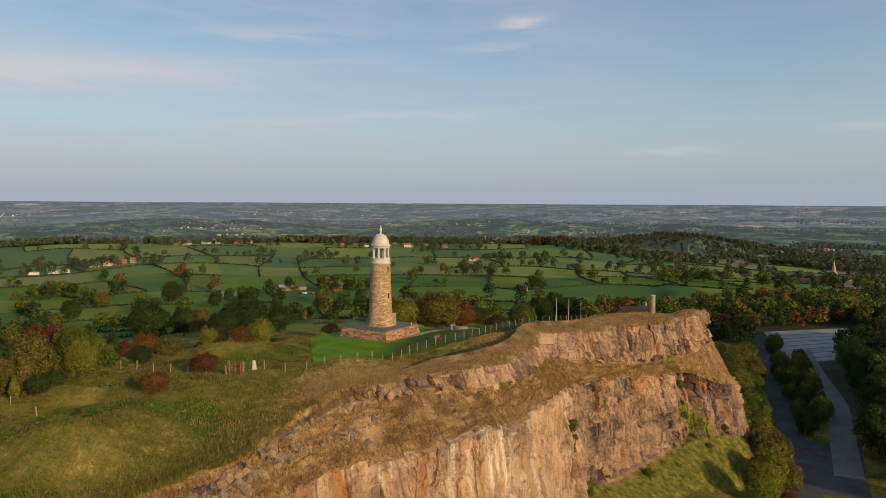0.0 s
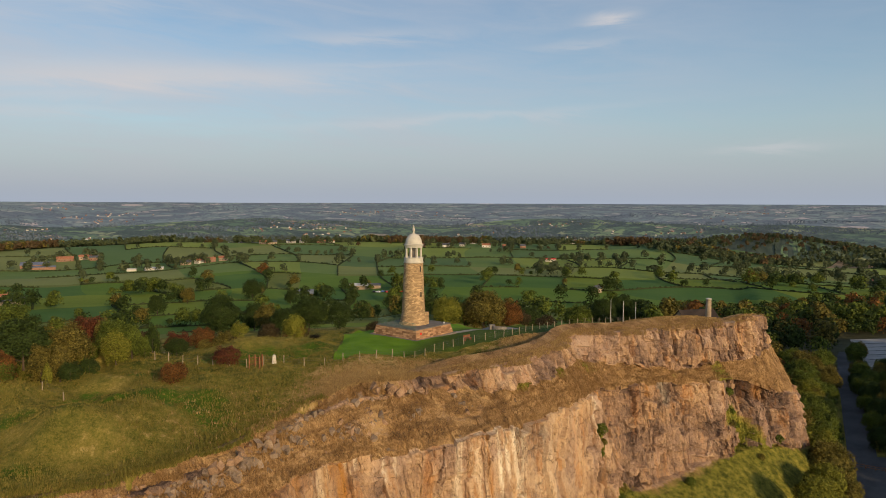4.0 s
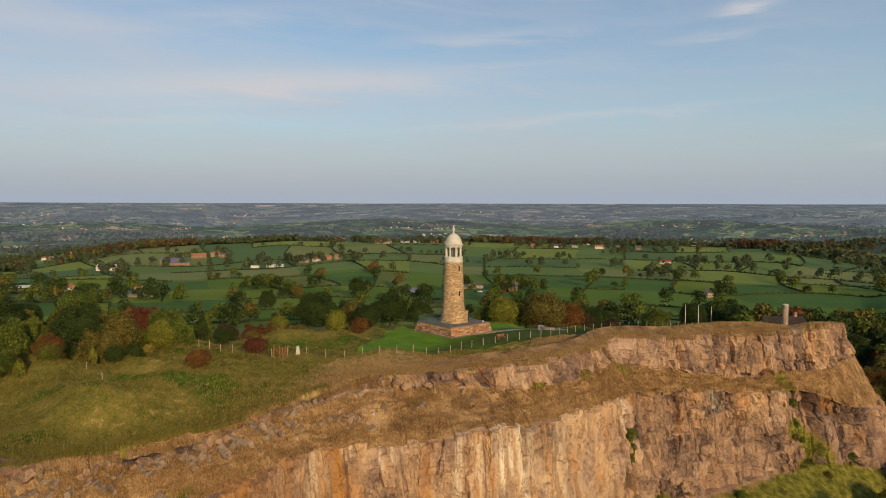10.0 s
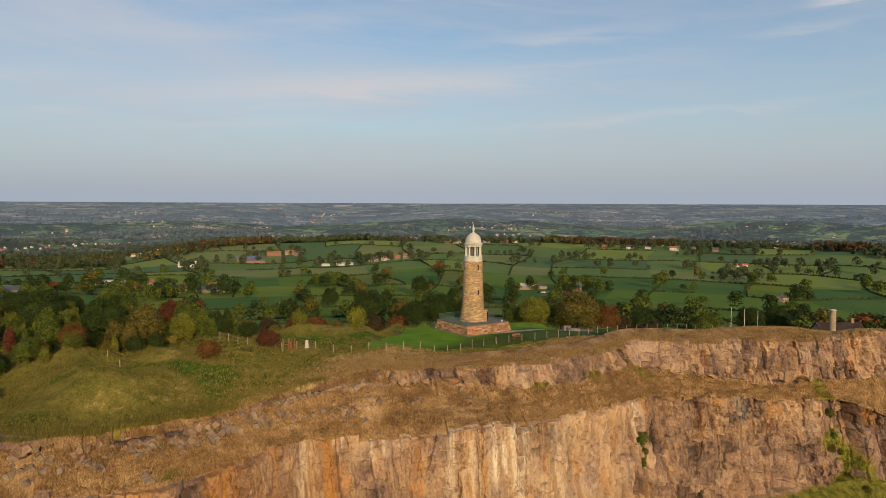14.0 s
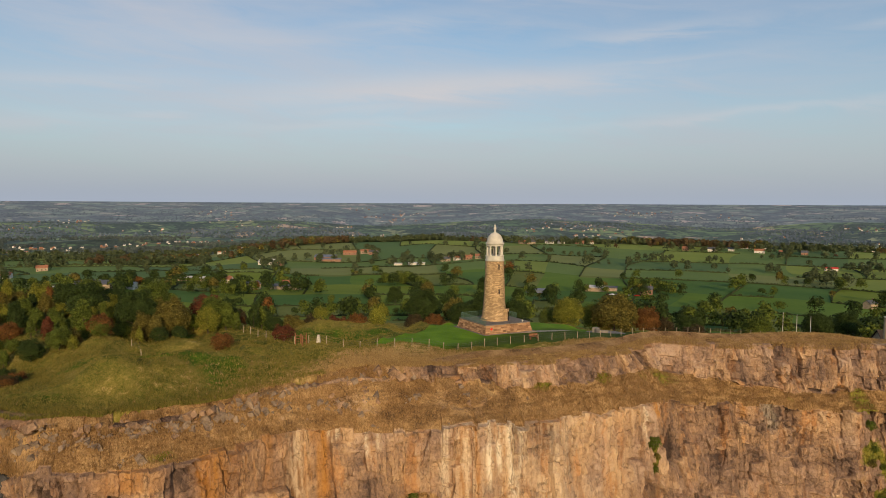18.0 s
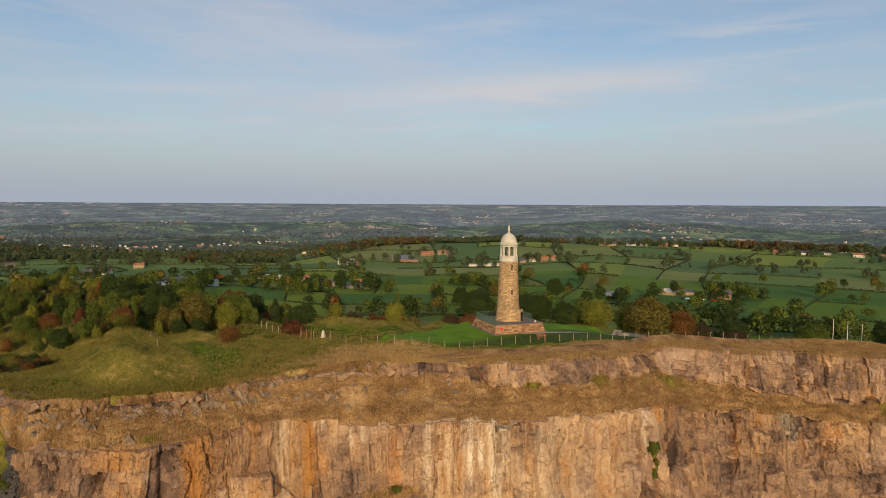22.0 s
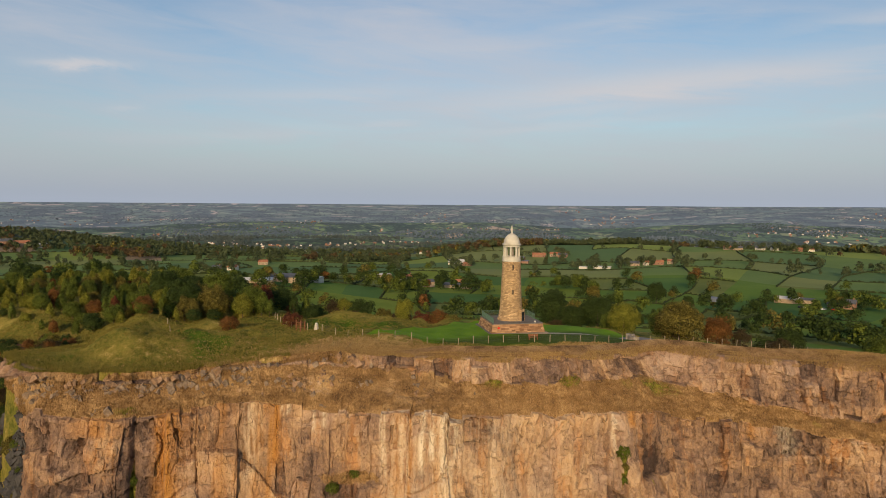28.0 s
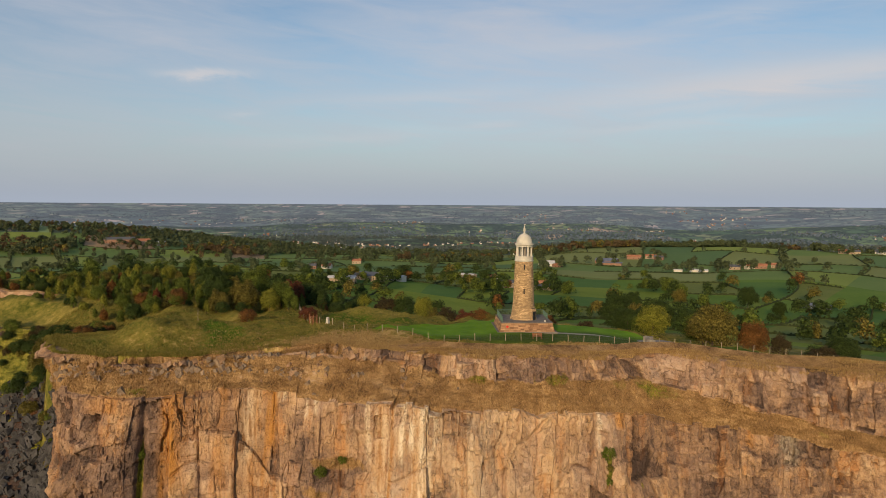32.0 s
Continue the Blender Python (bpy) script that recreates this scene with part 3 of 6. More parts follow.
# ---- the quarry face ----
NS = 1900
u = np.interp(np.linspace(0, 1, NS), [0, 0.06, 0.93, 1], [0.0, 3.3, 17.8, STATIONS - 1.001])
lines = [spline(p, u) for p in (RIM, BAND, LIP, FOOT)]
tan = np.gradient(lines[2][:, :2], axis=0)
tan /= np.linalg.norm(tan, axis=1)[:, None]
inward = np.c_[-tan[:, 1], tan[:, 0]]
start = lines[0].copy()
start[:, :2] += inward * (2.4 + 1.0 * smooth(9.4, 10.6, u))[:, None]
start[:, 2] += -0.5 + 0.45 * smooth(8.5, 10.5, u) + 1.2 * smooth(9.6, 10.8, u) * (1 - smooth(16.2, 17.2, u))
out_floor = lines[3].copy()
wayout = smooth(11.5, 14, u)
out_floor[:, :2] -= inward * (14 + 10 * wayout * (1 - smooth(15.5, 17.2, u)))[:, None]
out_floor[:, 2] = np.minimum(lines[3][:, 2] - 5, -34 - 6 * wayout)
keys = [start, *lines, out_floor]
rows_per = [6, 34, 42, 120, 18]
strip, tier = [], []
for k, cnt in enumerate(rows_per):
    for j in range(cnt):
        t = j / cnt
        strip.append(keys[k] * (1 - t) + keys[k + 1] * t)
        tier.append(k + t)
strip.append(keys[-1])
tier.append(5.0)
strip = np.array(strip)
tier = np.array(tier)[:, None] * np.ones((1, NS))
arc = np.concatenate([[0], np.cumsum(np.linalg.norm(np.diff(lines[2][:, :2], axis=0), axis=1))])[None, :] * np.ones_like(tier)
arc = arc + (strip[:, :, 0] - lines[2][None, :, 0]) * tan[None, :, 0] + (strip[:, :, 1] - lines[2][None, :, 1]) * tan[None, :, 1]
zz = strip[:, :, 2].copy()
steep = np.where(tier < 1, 0.15, np.where(tier < 2, 1.0, np.where(tier < 3, 0.12, np.where(tier < 4, 1.0, 0.25))))
lip_in = 1 - smooth(0, 0.25, np.abs(tier - 3))


def blocks(along, up, wide_, high_, seed, lo=0.0):
    """Squared blocks between upright joints and level beds: value, lean within the block, and distance from a joint."""
    a = along / wide_ + 0.9 * (fbm(along / (wide_ * 2.2), up / (high_ * 1.3), 2, seed) - 0.5)
    col_ = np.floor(a)
    b = up / (high_ * (0.6 + 0.9 * hash2(col_, 0 * col_, seed + 1))) + hash2(col_, 0 * col_ + 3, seed + 2) * 7 + 0.6 * (fbm(along / (wide_ * 1.5), up / high_, 2, seed + 3) - 0.5)
    row_ = np.floor(b)
    fa, fb = a - col_, b - row_
    val = hash2(col_, row_, seed + 4)
    lean_ = (fa - 0.5) * (hash2(col_, row_, seed + 5) - 0.5) * 2 + (fb - 0.5) * (hash2(col_, row_, seed + 6) - 0.5)
    return val, lean_, np.minimum(np.minimum(fa, 1 - fa) * wide_, np.minimum(fb, 1 - fb) * high_)


upper = tier < 2.3
b1, l1, j1 = blocks(arc, zz, 6.0, 15.0, 101)
b1u, l1u, j1u = blocks(arc, zz, 3.2, 4.5, 131)
b1, l1, j1 = np.where(upper, b1u, b1), np.where(upper, l1u, l1), np.where(upper, j1u, j1)
b2, l2, j2 = blocks(arc, zz, 2.7, 3.4, 111)
b3, l3, j3 = blocks(arc, zz, 1.05, 1.15, 121)
b4, l4, j4 = blocks(arc, zz, 0.42, 0.55, 141)
c3 = b3
rugged = smooth(11.6, 12.6, u)[None, :] + 1 - smooth(5.6, 6.4, u)[None, :]
smoothness = np.where(upper, 1.0, 0.30 + 0.75 * rugged) + np.where(upper, 0.3, 0.7) * smooth(0.46, 0.64, fbm(arc / 10, zz / 6, 2, 150))
push = (fbm(arc / 14, zz / 26, 3, 50) - 0.5) * 3.8 + (b1 - 0.5) * 1.5 + l1 * 0.8
push = push + smoothness * ((b2 - 0.5) * 0.85 + l2 * 0.45 + (b3 - 0.5) * 0.40 + l3 * 0.2 + (b4 - 0.5) * 0.16)
push = push + (fbm(arc / 2.2, zz / 2.8, 5, 52) - 0.5) * 0.9 + (fbm(arc / 0.7, zz / 1.0, 3, 54) - 0.5) * 0.30
cleft = 2.2 * np.exp(-((u[None, :] - 6.34) / 0.07) ** 2) * (0.4 + 0.6 * np.clip(tier - 3, 0, 1)) + 1.3 * np.exp(-((u[None, :] - 9.42) / 0.28) ** 2) * smooth(3.1, 3.3, tier) + 2.6 * np.exp(-((u[None, :] - 16.75) / 0.22) ** 2) * smooth(2.0, 3.4, tier) + 0.9 * np.exp(-((u[None, :] - 13.1) / 0.1) ** 2)
push = push + rugged * ((fbm(arc / 4.5, zz / 30, 2, 58) - 0.5) * 2.6 + (fbm(arc / 1.8, zz / 9, 2, 59) - 0.5) * 1.1)
push = push - cleft * ((tier > 2.0) & (tier < 4.2))
push = push - 0.32 * (1 - smooth(0.05, 0.45, j1)) * (b1 > 0.35) - 0.12 * (1 - smooth(0.0, 0.25, j2))
# the slope beyond the left corner is toned down to paint its shade
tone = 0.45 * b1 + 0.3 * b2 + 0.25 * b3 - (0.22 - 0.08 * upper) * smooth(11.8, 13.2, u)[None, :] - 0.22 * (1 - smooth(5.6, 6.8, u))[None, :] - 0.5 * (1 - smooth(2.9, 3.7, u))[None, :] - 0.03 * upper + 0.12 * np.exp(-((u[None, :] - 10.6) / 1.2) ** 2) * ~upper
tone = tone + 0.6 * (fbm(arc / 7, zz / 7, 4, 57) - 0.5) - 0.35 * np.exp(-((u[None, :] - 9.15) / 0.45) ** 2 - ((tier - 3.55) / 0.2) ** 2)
push = np.where(tier < 1.7, np.maximum(push, -1.3), push) * steep
strip[:, :, 0] -= inward[None, :, 0] * push
strip[:, :, 1] -= inward[None, :, 1] * push
notch = (cells(arc / 1.7, 0 * arc, 14)[0] - 0.5) * 0.8 + (fbm(arc / 7, 0 * arc, 3, 15) - 0.5) * 1.6
strip[:, :, 2] += notch * np.exp(-((tier - 3.0) / 0.25) ** 2) + 0.7 * notch * np.exp(-((tier - 2.0) / 0.3) ** 2)
strip[:, :, 2] += ((fbm(arc / 3, tier * 9, 3, 60) - 0.5) * 0.9 + (c3 - 0.5) * 0.25) * ((tier > 2.05) & (tier < 2.95))
ustat0 = u[None, :] * np.ones_like(tier)
ledge = smooth(1.95, 2.12, tier) * (1 - smooth(2.93, 3.0, tier))
turf_c = np.where(tier < 1, 1.0, 0.0) + ledge * 0.74 + 0.62 * ((tier >= 1) & (tier < 2)) * smooth(4.8, 5.4, ustat0) * (1 - smooth(9.2, 10.2, ustat0)) + smooth(4.0, 4.3, tier) * 0.9
turf_c = turf_c + 0.35 * ((fbm(arc / 5, zz / 3, 4, 70) - 0.5) * 2) * (tier > 1.9)
turf_c = np.clip(turf_c, 0, 1)
ustat = u[None, :] * np.ones_like(tier)
patchy = smooth(0.42, 0.62, fbm(arc / 3.2, zz / 4.0, 4, 75))


def spot(us, ws, ts, wt, power):
    """A patch of growth centred on a station and a tier."""
    return power * np.exp(-((ustat - us) / ws) ** 2 - ((tier - ts) / wt) ** 2)


gully = np.exp(-((ustat - 16.55 - 0.5 * np.clip(tier - 3.4, 0, 1)) / (0.16 + 0.45 * np.clip(tier - 3.2, 0, 1))) ** 2) * smooth(1.75, 2.1, tier)
fan = smooth(3.9, 4.15, tier) * smooth(12.5, 14, ustat)
foot_green = spot(9.3, 0.45, 3.42, 0.06, 0.75) + spot(9.0, 0.3, 3.62, 0.05, 0.7) + spot(7.6, 0.4, 3.93, 0.05, 0.8) + spot(6.2, 0.2, 3.9, 0.1, 0.8)
hanging = spot(12.72, 0.05, 3.35, 0.14, 0.9) + spot(11.75, 0.1, 3.75, 0.08, 0.7) + spot(13.35, 0.07, 3.5, 0.08, 0.5) + spot(13.75, 0.45, 3.97, 0.14, 0.9) + spot(12.9, 0.1, 3.75, 0.1, 0.6) + spot(14.6, 0.25, 3.3, 0.05, 0.35)
cleft_green = spot(6.34, 0.07, 3.55, 0.35, 0.9) + spot(6.2, 0.25, 2.85, 0.12, 0.6)
corner = np.exp(-((ustat - 4.02) / 0.28) ** 2) * smooth(2.9, 3.2, tier) * patchy
band_green = (spot(11.35, 0.35, 1.95, 0.22, 0.9) + spot(12.2, 0.5, 1.95, 0.25, 0.9) + spot(13.6, 0.9, 2.2, 0.3, 0.8) + spot(15.4, 0.7, 2.5, 0.35, 0.6) + spot(10.6, 0.3, 2.0, 0.12, 0.5)) * (0.35 + 0.65 * patchy)
turf_c = np.clip(turf_c + 0.8 * gully * (0.35 + 0.75 * patchy) + fan + foot_green + hanging + cleft_green + 0.9 * corner + band_green + 0.6 * (1 - smooth(2.6, 3.6, ustat)) * patchy, 0, 1)
lush_c = smooth(3.85, 4.2, tier) * 0.75 + 0.8 * gully + 0.7 * band_green + 0.9 * hanging + 0.4 * foot_green + cleft_green + corner + 0.6 * (1 - smooth(3.2, 4.0, ustat))
lush_c = np.clip(lush_c + 0.55 * (tier < 1) * (1 - smooth(7.5, 9.5, ustat)), 0, 1)
down = np.clip((tier - 3.0), 0, 1)
pale = np.zeros_like(tier)
for c, w_, reach, a in ((8.25, 0.05, 0.10, 0.8), (8.36, 0.035, 0.08, 0.9), (8.78, 0.032, 0.16, 1.0), (8.96, 0.03, 0.11, 0.9), (7.86, 0.13, 0.6, 0.75), (9.75, 0.06, 0.5, 0.7), (10.0, 0.2, 0.95, 0.8), (10.3, 0.05, 0.4, 1.0), (10.62, 0.16, 1.0, 0.9), (10.46, 0.06, 0.35, 0.95), (10.8, 0.1, 0.4, 0.7), (11.2, 0.4, 0.7, 0.3), (12.55, 0.05, 0.3, 0.7), (15.3, 0.1, 0.3, 0.4)):
    pale = np.maximum(pale, a * np.exp(-((ustat - c) / w_) ** 2) * (1 - smooth(reach * 0.6, reach, down)) * (tier > 2.97))
amber = np.zeros_like(tier)
for c, w_, reach, a in ((8.17, 0.08, 0.50, 1.0), (8.1, 0.05, 0.75, 0.8), (6.86, 0.20, 0.75, 1.0), (6.72, 0.07, 0.85, 1.0), (7.5, 0.1, 0.9, 0.6), (10.12, 0.04, 0.9, 0.9), (10.55, 0.05, 0.9, 0.6), (12.95, 0.12, 0.12, 0.9), (7.6, 0.5, 0.6, 0.3), (7.95, 0.2, 0.7, 0.5), (9.95, 0.16, 0.7, 0.6), (14.9, 0.06, 0.15, 0.7), (17.2, 0.15, 0.3, 0.6), (5.8, 0.3, 0.12, 0.7)):
    amber = np.maximum(amber, a * np.exp(-((ustat - c) / w_) ** 2) * (1 - smooth(reach * 0.6, reach, down)) * (tier > 2.95))
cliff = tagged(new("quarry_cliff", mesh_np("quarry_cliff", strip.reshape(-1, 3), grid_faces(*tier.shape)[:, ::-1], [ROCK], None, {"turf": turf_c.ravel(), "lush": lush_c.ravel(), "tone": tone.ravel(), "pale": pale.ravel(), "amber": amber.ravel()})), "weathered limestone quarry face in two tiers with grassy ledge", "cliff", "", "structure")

# ---- the country beyond ----
radii = [118.0]
while radii[-1] < 4850:
    radii.append(radii[-1] * 1.0125)
radii = np.array(radii)
SUBR, SUBA = 12, 8
NA = 90 * SUBA
ang = np.linspace(radians(-180), radians(180), NA + 1)
AA, RR = np.meshgrid(ang, radii)


def warp(a, r):
    """Bends the net of fields, so that no hedge runs straight at the hub."""
    lg = np.log(r)
    k = smooth(300, 420, r)
    a2 = a + k * ((fbm(np.cos(a) * 4 + 9, lg * 2.2 + np.sin(a) * 3, 2, 90) - 0.5) * 0.18)
    r2 = r * (1 + k * (1 - smooth(3800, 4700, r)) * (fbm(np.cos(a) * 5 + 20, np.sin(a) * 5 + lg * 1.5, 2, 95) - 0.5) * 0.24)
    return HUB[0] - r2 * np.sin(a2), HUB[1] + r2 * np.cos(a2)


fx, fy = warp(AA, RR)
fz = land(fx, fy)
near_box = (fx > -149) & (fx < 119) & (fy > 21) & (fy < 261)
fz = np.where(near_box, fz - 1.5 - 40 * ((fx > -140) & (fx < 110) & (fy > 30) & (fy < 250)), fz)
ci, cj = np.meshgrid(np.arange(len(radii) - 1) // SUBR, np.arange(NA) // SUBA, indexing="ij")
cg = cj + (hash2(ci, 0 * cj, 30) * 3).astype(int)
cg = np.where(hash2(ci, cg // 2, 31) < 0.55, cg // 2 * 2, cg) + 1000 * (hash2(ci, cg // 2, 31) < 0.55)
rad_mid = RR[:-1, :-1]
pick = hash2(ci, cg, 33)
fid = np.select([pick < 0.26, pick < 0.55, pick < 0.80, pick < 0.95], [0, 1, 2, 3], 4)
fid = np.where((fid == 4) & (rad_mid < 1000), 3, fid)
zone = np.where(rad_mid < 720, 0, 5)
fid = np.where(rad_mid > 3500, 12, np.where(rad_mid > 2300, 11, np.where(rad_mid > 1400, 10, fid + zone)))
mid_x, mid_y = fx[:-1, :-1], fy[:-1, :-1]
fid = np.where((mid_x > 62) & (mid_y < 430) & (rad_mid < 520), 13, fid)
# far field size set by pixel rows in the camera's view, finer towards the horizon
sight = 1226 * (24 - np.interp(RR, FALL_D, VALE_Z)) / RR
fv = 18.2 * np.log((1.6 + 0.055 * np.clip(sight, -8, 200)) / 1.6)
fu = np.degrees(AA) / 1.15
country = tagged(new("ground", mesh_np("country", np.c_[fx.ravel(), fy.ravel(), fz.ravel()], grid_faces(*fx.shape), NEAR_FIELDS + MID_HAZE_FIELDS + FAR_HAZE_FIELDS + [WOOD_FLOOR_SHADE], fid.ravel(), {"fu": fu.ravel(), "fv": fv.ravel()}, False)), "wide farmland of hedged green fields reaching to the horizon", "ground", "", "structure")

# the quarry floor under the open side of the face
qa, qr = np.meshgrid(np.linspace(0, 2 * np.pi, 97), np.linspace(0.5, 124, 26))
qx, qy = HUB[0] - qr * np.sin(qa), HUB[1] + qr * np.cos(qa)
qz = land(qx, qy) - 0.4 - 40 * ((qx > -140) & (qx < 110) & (qy > 32))
tagged(new("ground", mesh_np("quarry_floor", np.c_[qx.ravel(), qy.ravel(), qz.ravel()], grid_faces(*qx.shape), [TURF], None, None, False)), "rough grassy quarry floor below the limestone face", "ground", "", "structure")

# ---- foliage, hedges and walls: materials ----
LEAF = {
    "dark": leafy("leaf_dark_green", (0.0085, 0.0170, 0.0043), (0.0679, 0.1023, 0.0224)),
    "green": leafy("leaf_green", (0.0155, 0.0283, 0.0048), (0.1703, 0.2098, 0.0318)),
    "yellow": leafy("leaf_yellow_green", (0.0336, 0.0410, 0.0064), (0.3062, 0.3010, 0.0387)),
    "olive": leafy("leaf_olive", (0.0256, 0.0256, 0.0064), (0.2442, 0.1987, 0.0413)),
    "orange": leafy("leaf_orange", (0.0352, 0.0181, 0.0064), (0.2666, 0.1195, 0.0318)),
    "red": leafy("leaf_rust_red", (0.0293, 0.0128, 0.0070), (0.2159, 0.0705, 0.0318)),
    "plum": leafy("leaf_dark_plum", (0.0128, 0.0112, 0.0058), (0.1041, 0.0748, 0.0318)),
    # the last four are for distant trees and carry haze in the leaf colour
    "rust": leafy("leaf_mid_rust_haze", (0.050, 0.036, 0.018), (0.150, 0.100, 0.046), 0.03, 0.2, 0.35),
    "mid": leafy("leaf_mid_wood_haze", (0.034, 0.050, 0.026), (0.105, 0.125, 0.052), 0.03, 0.2, 0.35),
    "far": leafy("leaf_far_wood_haze", (0.062, 0.085, 0.084), (0.125, 0.150, 0.134), 0.02, 0.2, 0.35),
    "horizon": leafy("leaf_horizon_wood_haze", (0.110, 0.149, 0.195), (0.173, 0.214, 0.260), 0.01, 0.2, 0.35),
}
BARK = mottled("bark", (0.05, 0.036, 0.026), (0.14, 0.105, 0.075), 2.0, 18.0)
STONE_GREY = mottled("grey_stone", (0.16, 0.14, 0.115), (0.34, 0.30, 0.25), 1.2, 9.0)
PALE_STONE = mottled("pale_dressed_stone", (0.42, 0.395, 0.335), (0.60, 0.565, 0.48), 0.8, 14.0, 0.75)
PAVING = mottled("dark_paving", (0.12, 0.105, 0.09), (0.22, 0.195, 0.17), 1.5, 9.0)
ASPHALT = mottled("worn_asphalt", (0.050, 0.050, 0.054), (0.105, 0.104, 0.106), 0.12, 3.0)
GRAVEL = mottled("pale_gravel", (0.24, 0.232, 0.225), (0.40, 0.388, 0.37), 0.15, 4.0)
TRACK = mottled("dusty_grey_track", (0.12, 0.116, 0.112), (0.22, 0.214, 0.205), 0.15, 4.0)
CONCRETE = mottled("pale_concrete", (0.42, 0.37, 0.30), (0.58, 0.53, 0.44), 1.5, 12.0)
POST_WOOD = mottled("weathered_post_wood", (0.22, 0.17, 0.11), (0.44, 0.36, 0.25), 3.0, 24.0)
RUSTY = mottled("rust_brown_timber", (0.12, 0.05, 0.024), (0.27, 0.125, 0.058), 3.0, 20.0)
WHITE = mottled("white_render", (0.50, 0.46, 0.40), (0.68, 0.64, 0.57), 0.8, 6.0)
BRICK_H = mottled("warm_brick_wall", (0.19, 0.105, 0.07), (0.33, 0.20, 0.14), 0.6, 5.0)
STONE_H = mottled("farm_stone_wall", (0.24, 0.18, 0.12), (0.44, 0.35, 0.25), 0.6, 5.0)
SLATE = mottled("slate_roof", (0.055, 0.060, 0.072), (0.12, 0.125, 0.14), 0.5, 5.0, 0.6, 0.3)
TILE = mottled("clay_tile_roof", (0.22, 0.09, 0.05), (0.40, 0.19, 0.11), 0.5, 5.0)
SHEET = mottled("pale_sheet_roof", (0.42, 0.42, 0.42), (0.62, 0.61, 0.60), 0.3, 3.0, 0.55, 0.3)
BLUE_SHEET = mottled("blue_grey_sheet_roof", (0.10, 0.12, 0.17), (0.18, 0.20, 0.26), 0.3, 3.0, 0.55, 0.3)
RED_SHEET = mottled("red_painted_roof", (0.45, 0.03, 0.02), (0.62, 0.06, 0.04), 0.3, 3.0, 0.6, 0.3)
DARK_ROOF = mottled("brown_black_roof", (0.022, 0.017, 0.015), (0.058, 0.043, 0.036), 0.5, 5.0)
DARK_GLASS = mottled("dark_window_glass", (0.015, 0.017, 0.02), (0.035, 0.037, 0.042), 1.0, 3.0, 0.12, 0.5)
METAL = mottled("galvanised_metal", (0.42, 0.42, 0.42), (0.62, 0.62, 0.61), 2.0, 20.0, 0.45, 0.5)
GREEN_RAIL = mottled("green_painted_mesh_rail", (0.05, 0.10, 0.075), (0.09, 0.16, 0.12), 2.0, 20.0, 0.5, 0.4)
CAR_BLACK = mottled("black_car_paint", (0.010, 0.011, 0.013), (0.022, 0.023, 0.027), 1.0, 9.0, 0.18, 0.6, 0.02)
CAR_PAINTS = [CAR_BLACK, mottled("white_car_paint", (0.60, 0.60, 0.60), (0.74, 0.74, 0.74), 1.0, 9.0, 0.25, 0.5, 0.02), mottled("blue_car_paint", (0.06, 0.11, 0.24), (0.09, 0.15, 0.30), 1.0, 9.0, 0.25, 0.5, 0.02), mottled("red_car_paint", (0.36, 0.03, 0.025), (0.45, 0.05, 0.04), 1.0, 9.0, 0.25, 0.5, 0.02)]
TYRE = mottled("tyre_rubber", (0.012, 0.012, 0.012), (0.03, 0.03, 0.03), 3.0, 20.0)
POPPY = mottled("poppy_red", (0.55, 0.03, 0.02), (0.70, 0.06, 0.04), 4.0, 30.0)


def tower_stone():
    """Coursed gritstone: a bond of blocks wrapped round the shaft, each block its own tone."""
    m, n, pos, sh = material("coursed_gritstone", 0.92, 0.15)
    obj = n.add("ShaderNodeTexCoord").outputs["Object"]
    s3 = n.add("ShaderNodeSeparateXYZ", {0: obj})
    a = n.math("MULTIPLY", n.math("ARCTAN2", s3.outputs[1], s3.outputs[0]), 1.95)
    vec = n.add("ShaderNodeCombineXYZ", {0: a, 1: s3.outputs[2], 2: 0.0}).outputs[0]
    br = n.add("ShaderNodeTexBrick", {"Vector": vec, "Color1": (0.20, 0.125, 0.062, 1), "Color2": (0.64, 0.44, 0.235, 1), "Mortar": (0.10, 0.066, 0.036, 1), "Scale": 1.0, "Mortar Size": 0.018, "Bias": 0.1, "Brick Width": 0.46, "Row Height": 0.21})
    grime = n.noise(n.map(pos, (1, 1, 0.4)), 0.7, 5, 0.65)
    col = n.mix(n.ramp(grime, [(0.34, (0.55, 0.55, 0.55)), (0.5, (0, 0, 0))]), br.outputs[0], (0.20, 0.135, 0.075, 1))
    fine = n.noise(pos, 9, 4)
    col = n.mix(0.22, col, n.ramp(fine, [(0.3, (0.24, 0.16, 0.085)), (0.7, (0.64, 0.46, 0.27))]))
    finish(n, sh, col, n.math("SUBTRACT", fine, n.math("MULTIPLY", br.outputs[1], 1.2)), 0.6, 0.04)
    return m


def wall_stone(name, c1, c2, mortar, wide=0.75, high=0.30):
    m, n, pos, sh = material(name, 0.92, 0.15)
    s3 = n.add("ShaderNodeSeparateXYZ", {0: n.add("ShaderNodeTexCoord").outputs["Object"]})
    vec = n.add("ShaderNodeCombineXYZ", {0: n.math("ADD", s3.outputs[0], s3.outputs[1]), 1: s3.outputs[2], 2: 0.0}).outputs[0]
    br = n.add("ShaderNodeTexBrick", {"Vector": vec, "Color1": (*c1, 1), "Color2": (*c2, 1), "Mortar": (*mortar, 1), "Scale": 1.0, "Mortar Size": 0.02, "Brick Width": wide, "Row Height": high})
    fine = n.noise(pos, 7, 4)
    col = n.mix(0.3, br.outputs[0], n.ramp(fine, [(0.3, c1), (0.7, c2)]))
    finish(n, sh, col, n.math("SUBTRACT", fine, n.math("MULTIPLY", br.outputs[1], 1.2)), 0.6, 0.05)
    return m


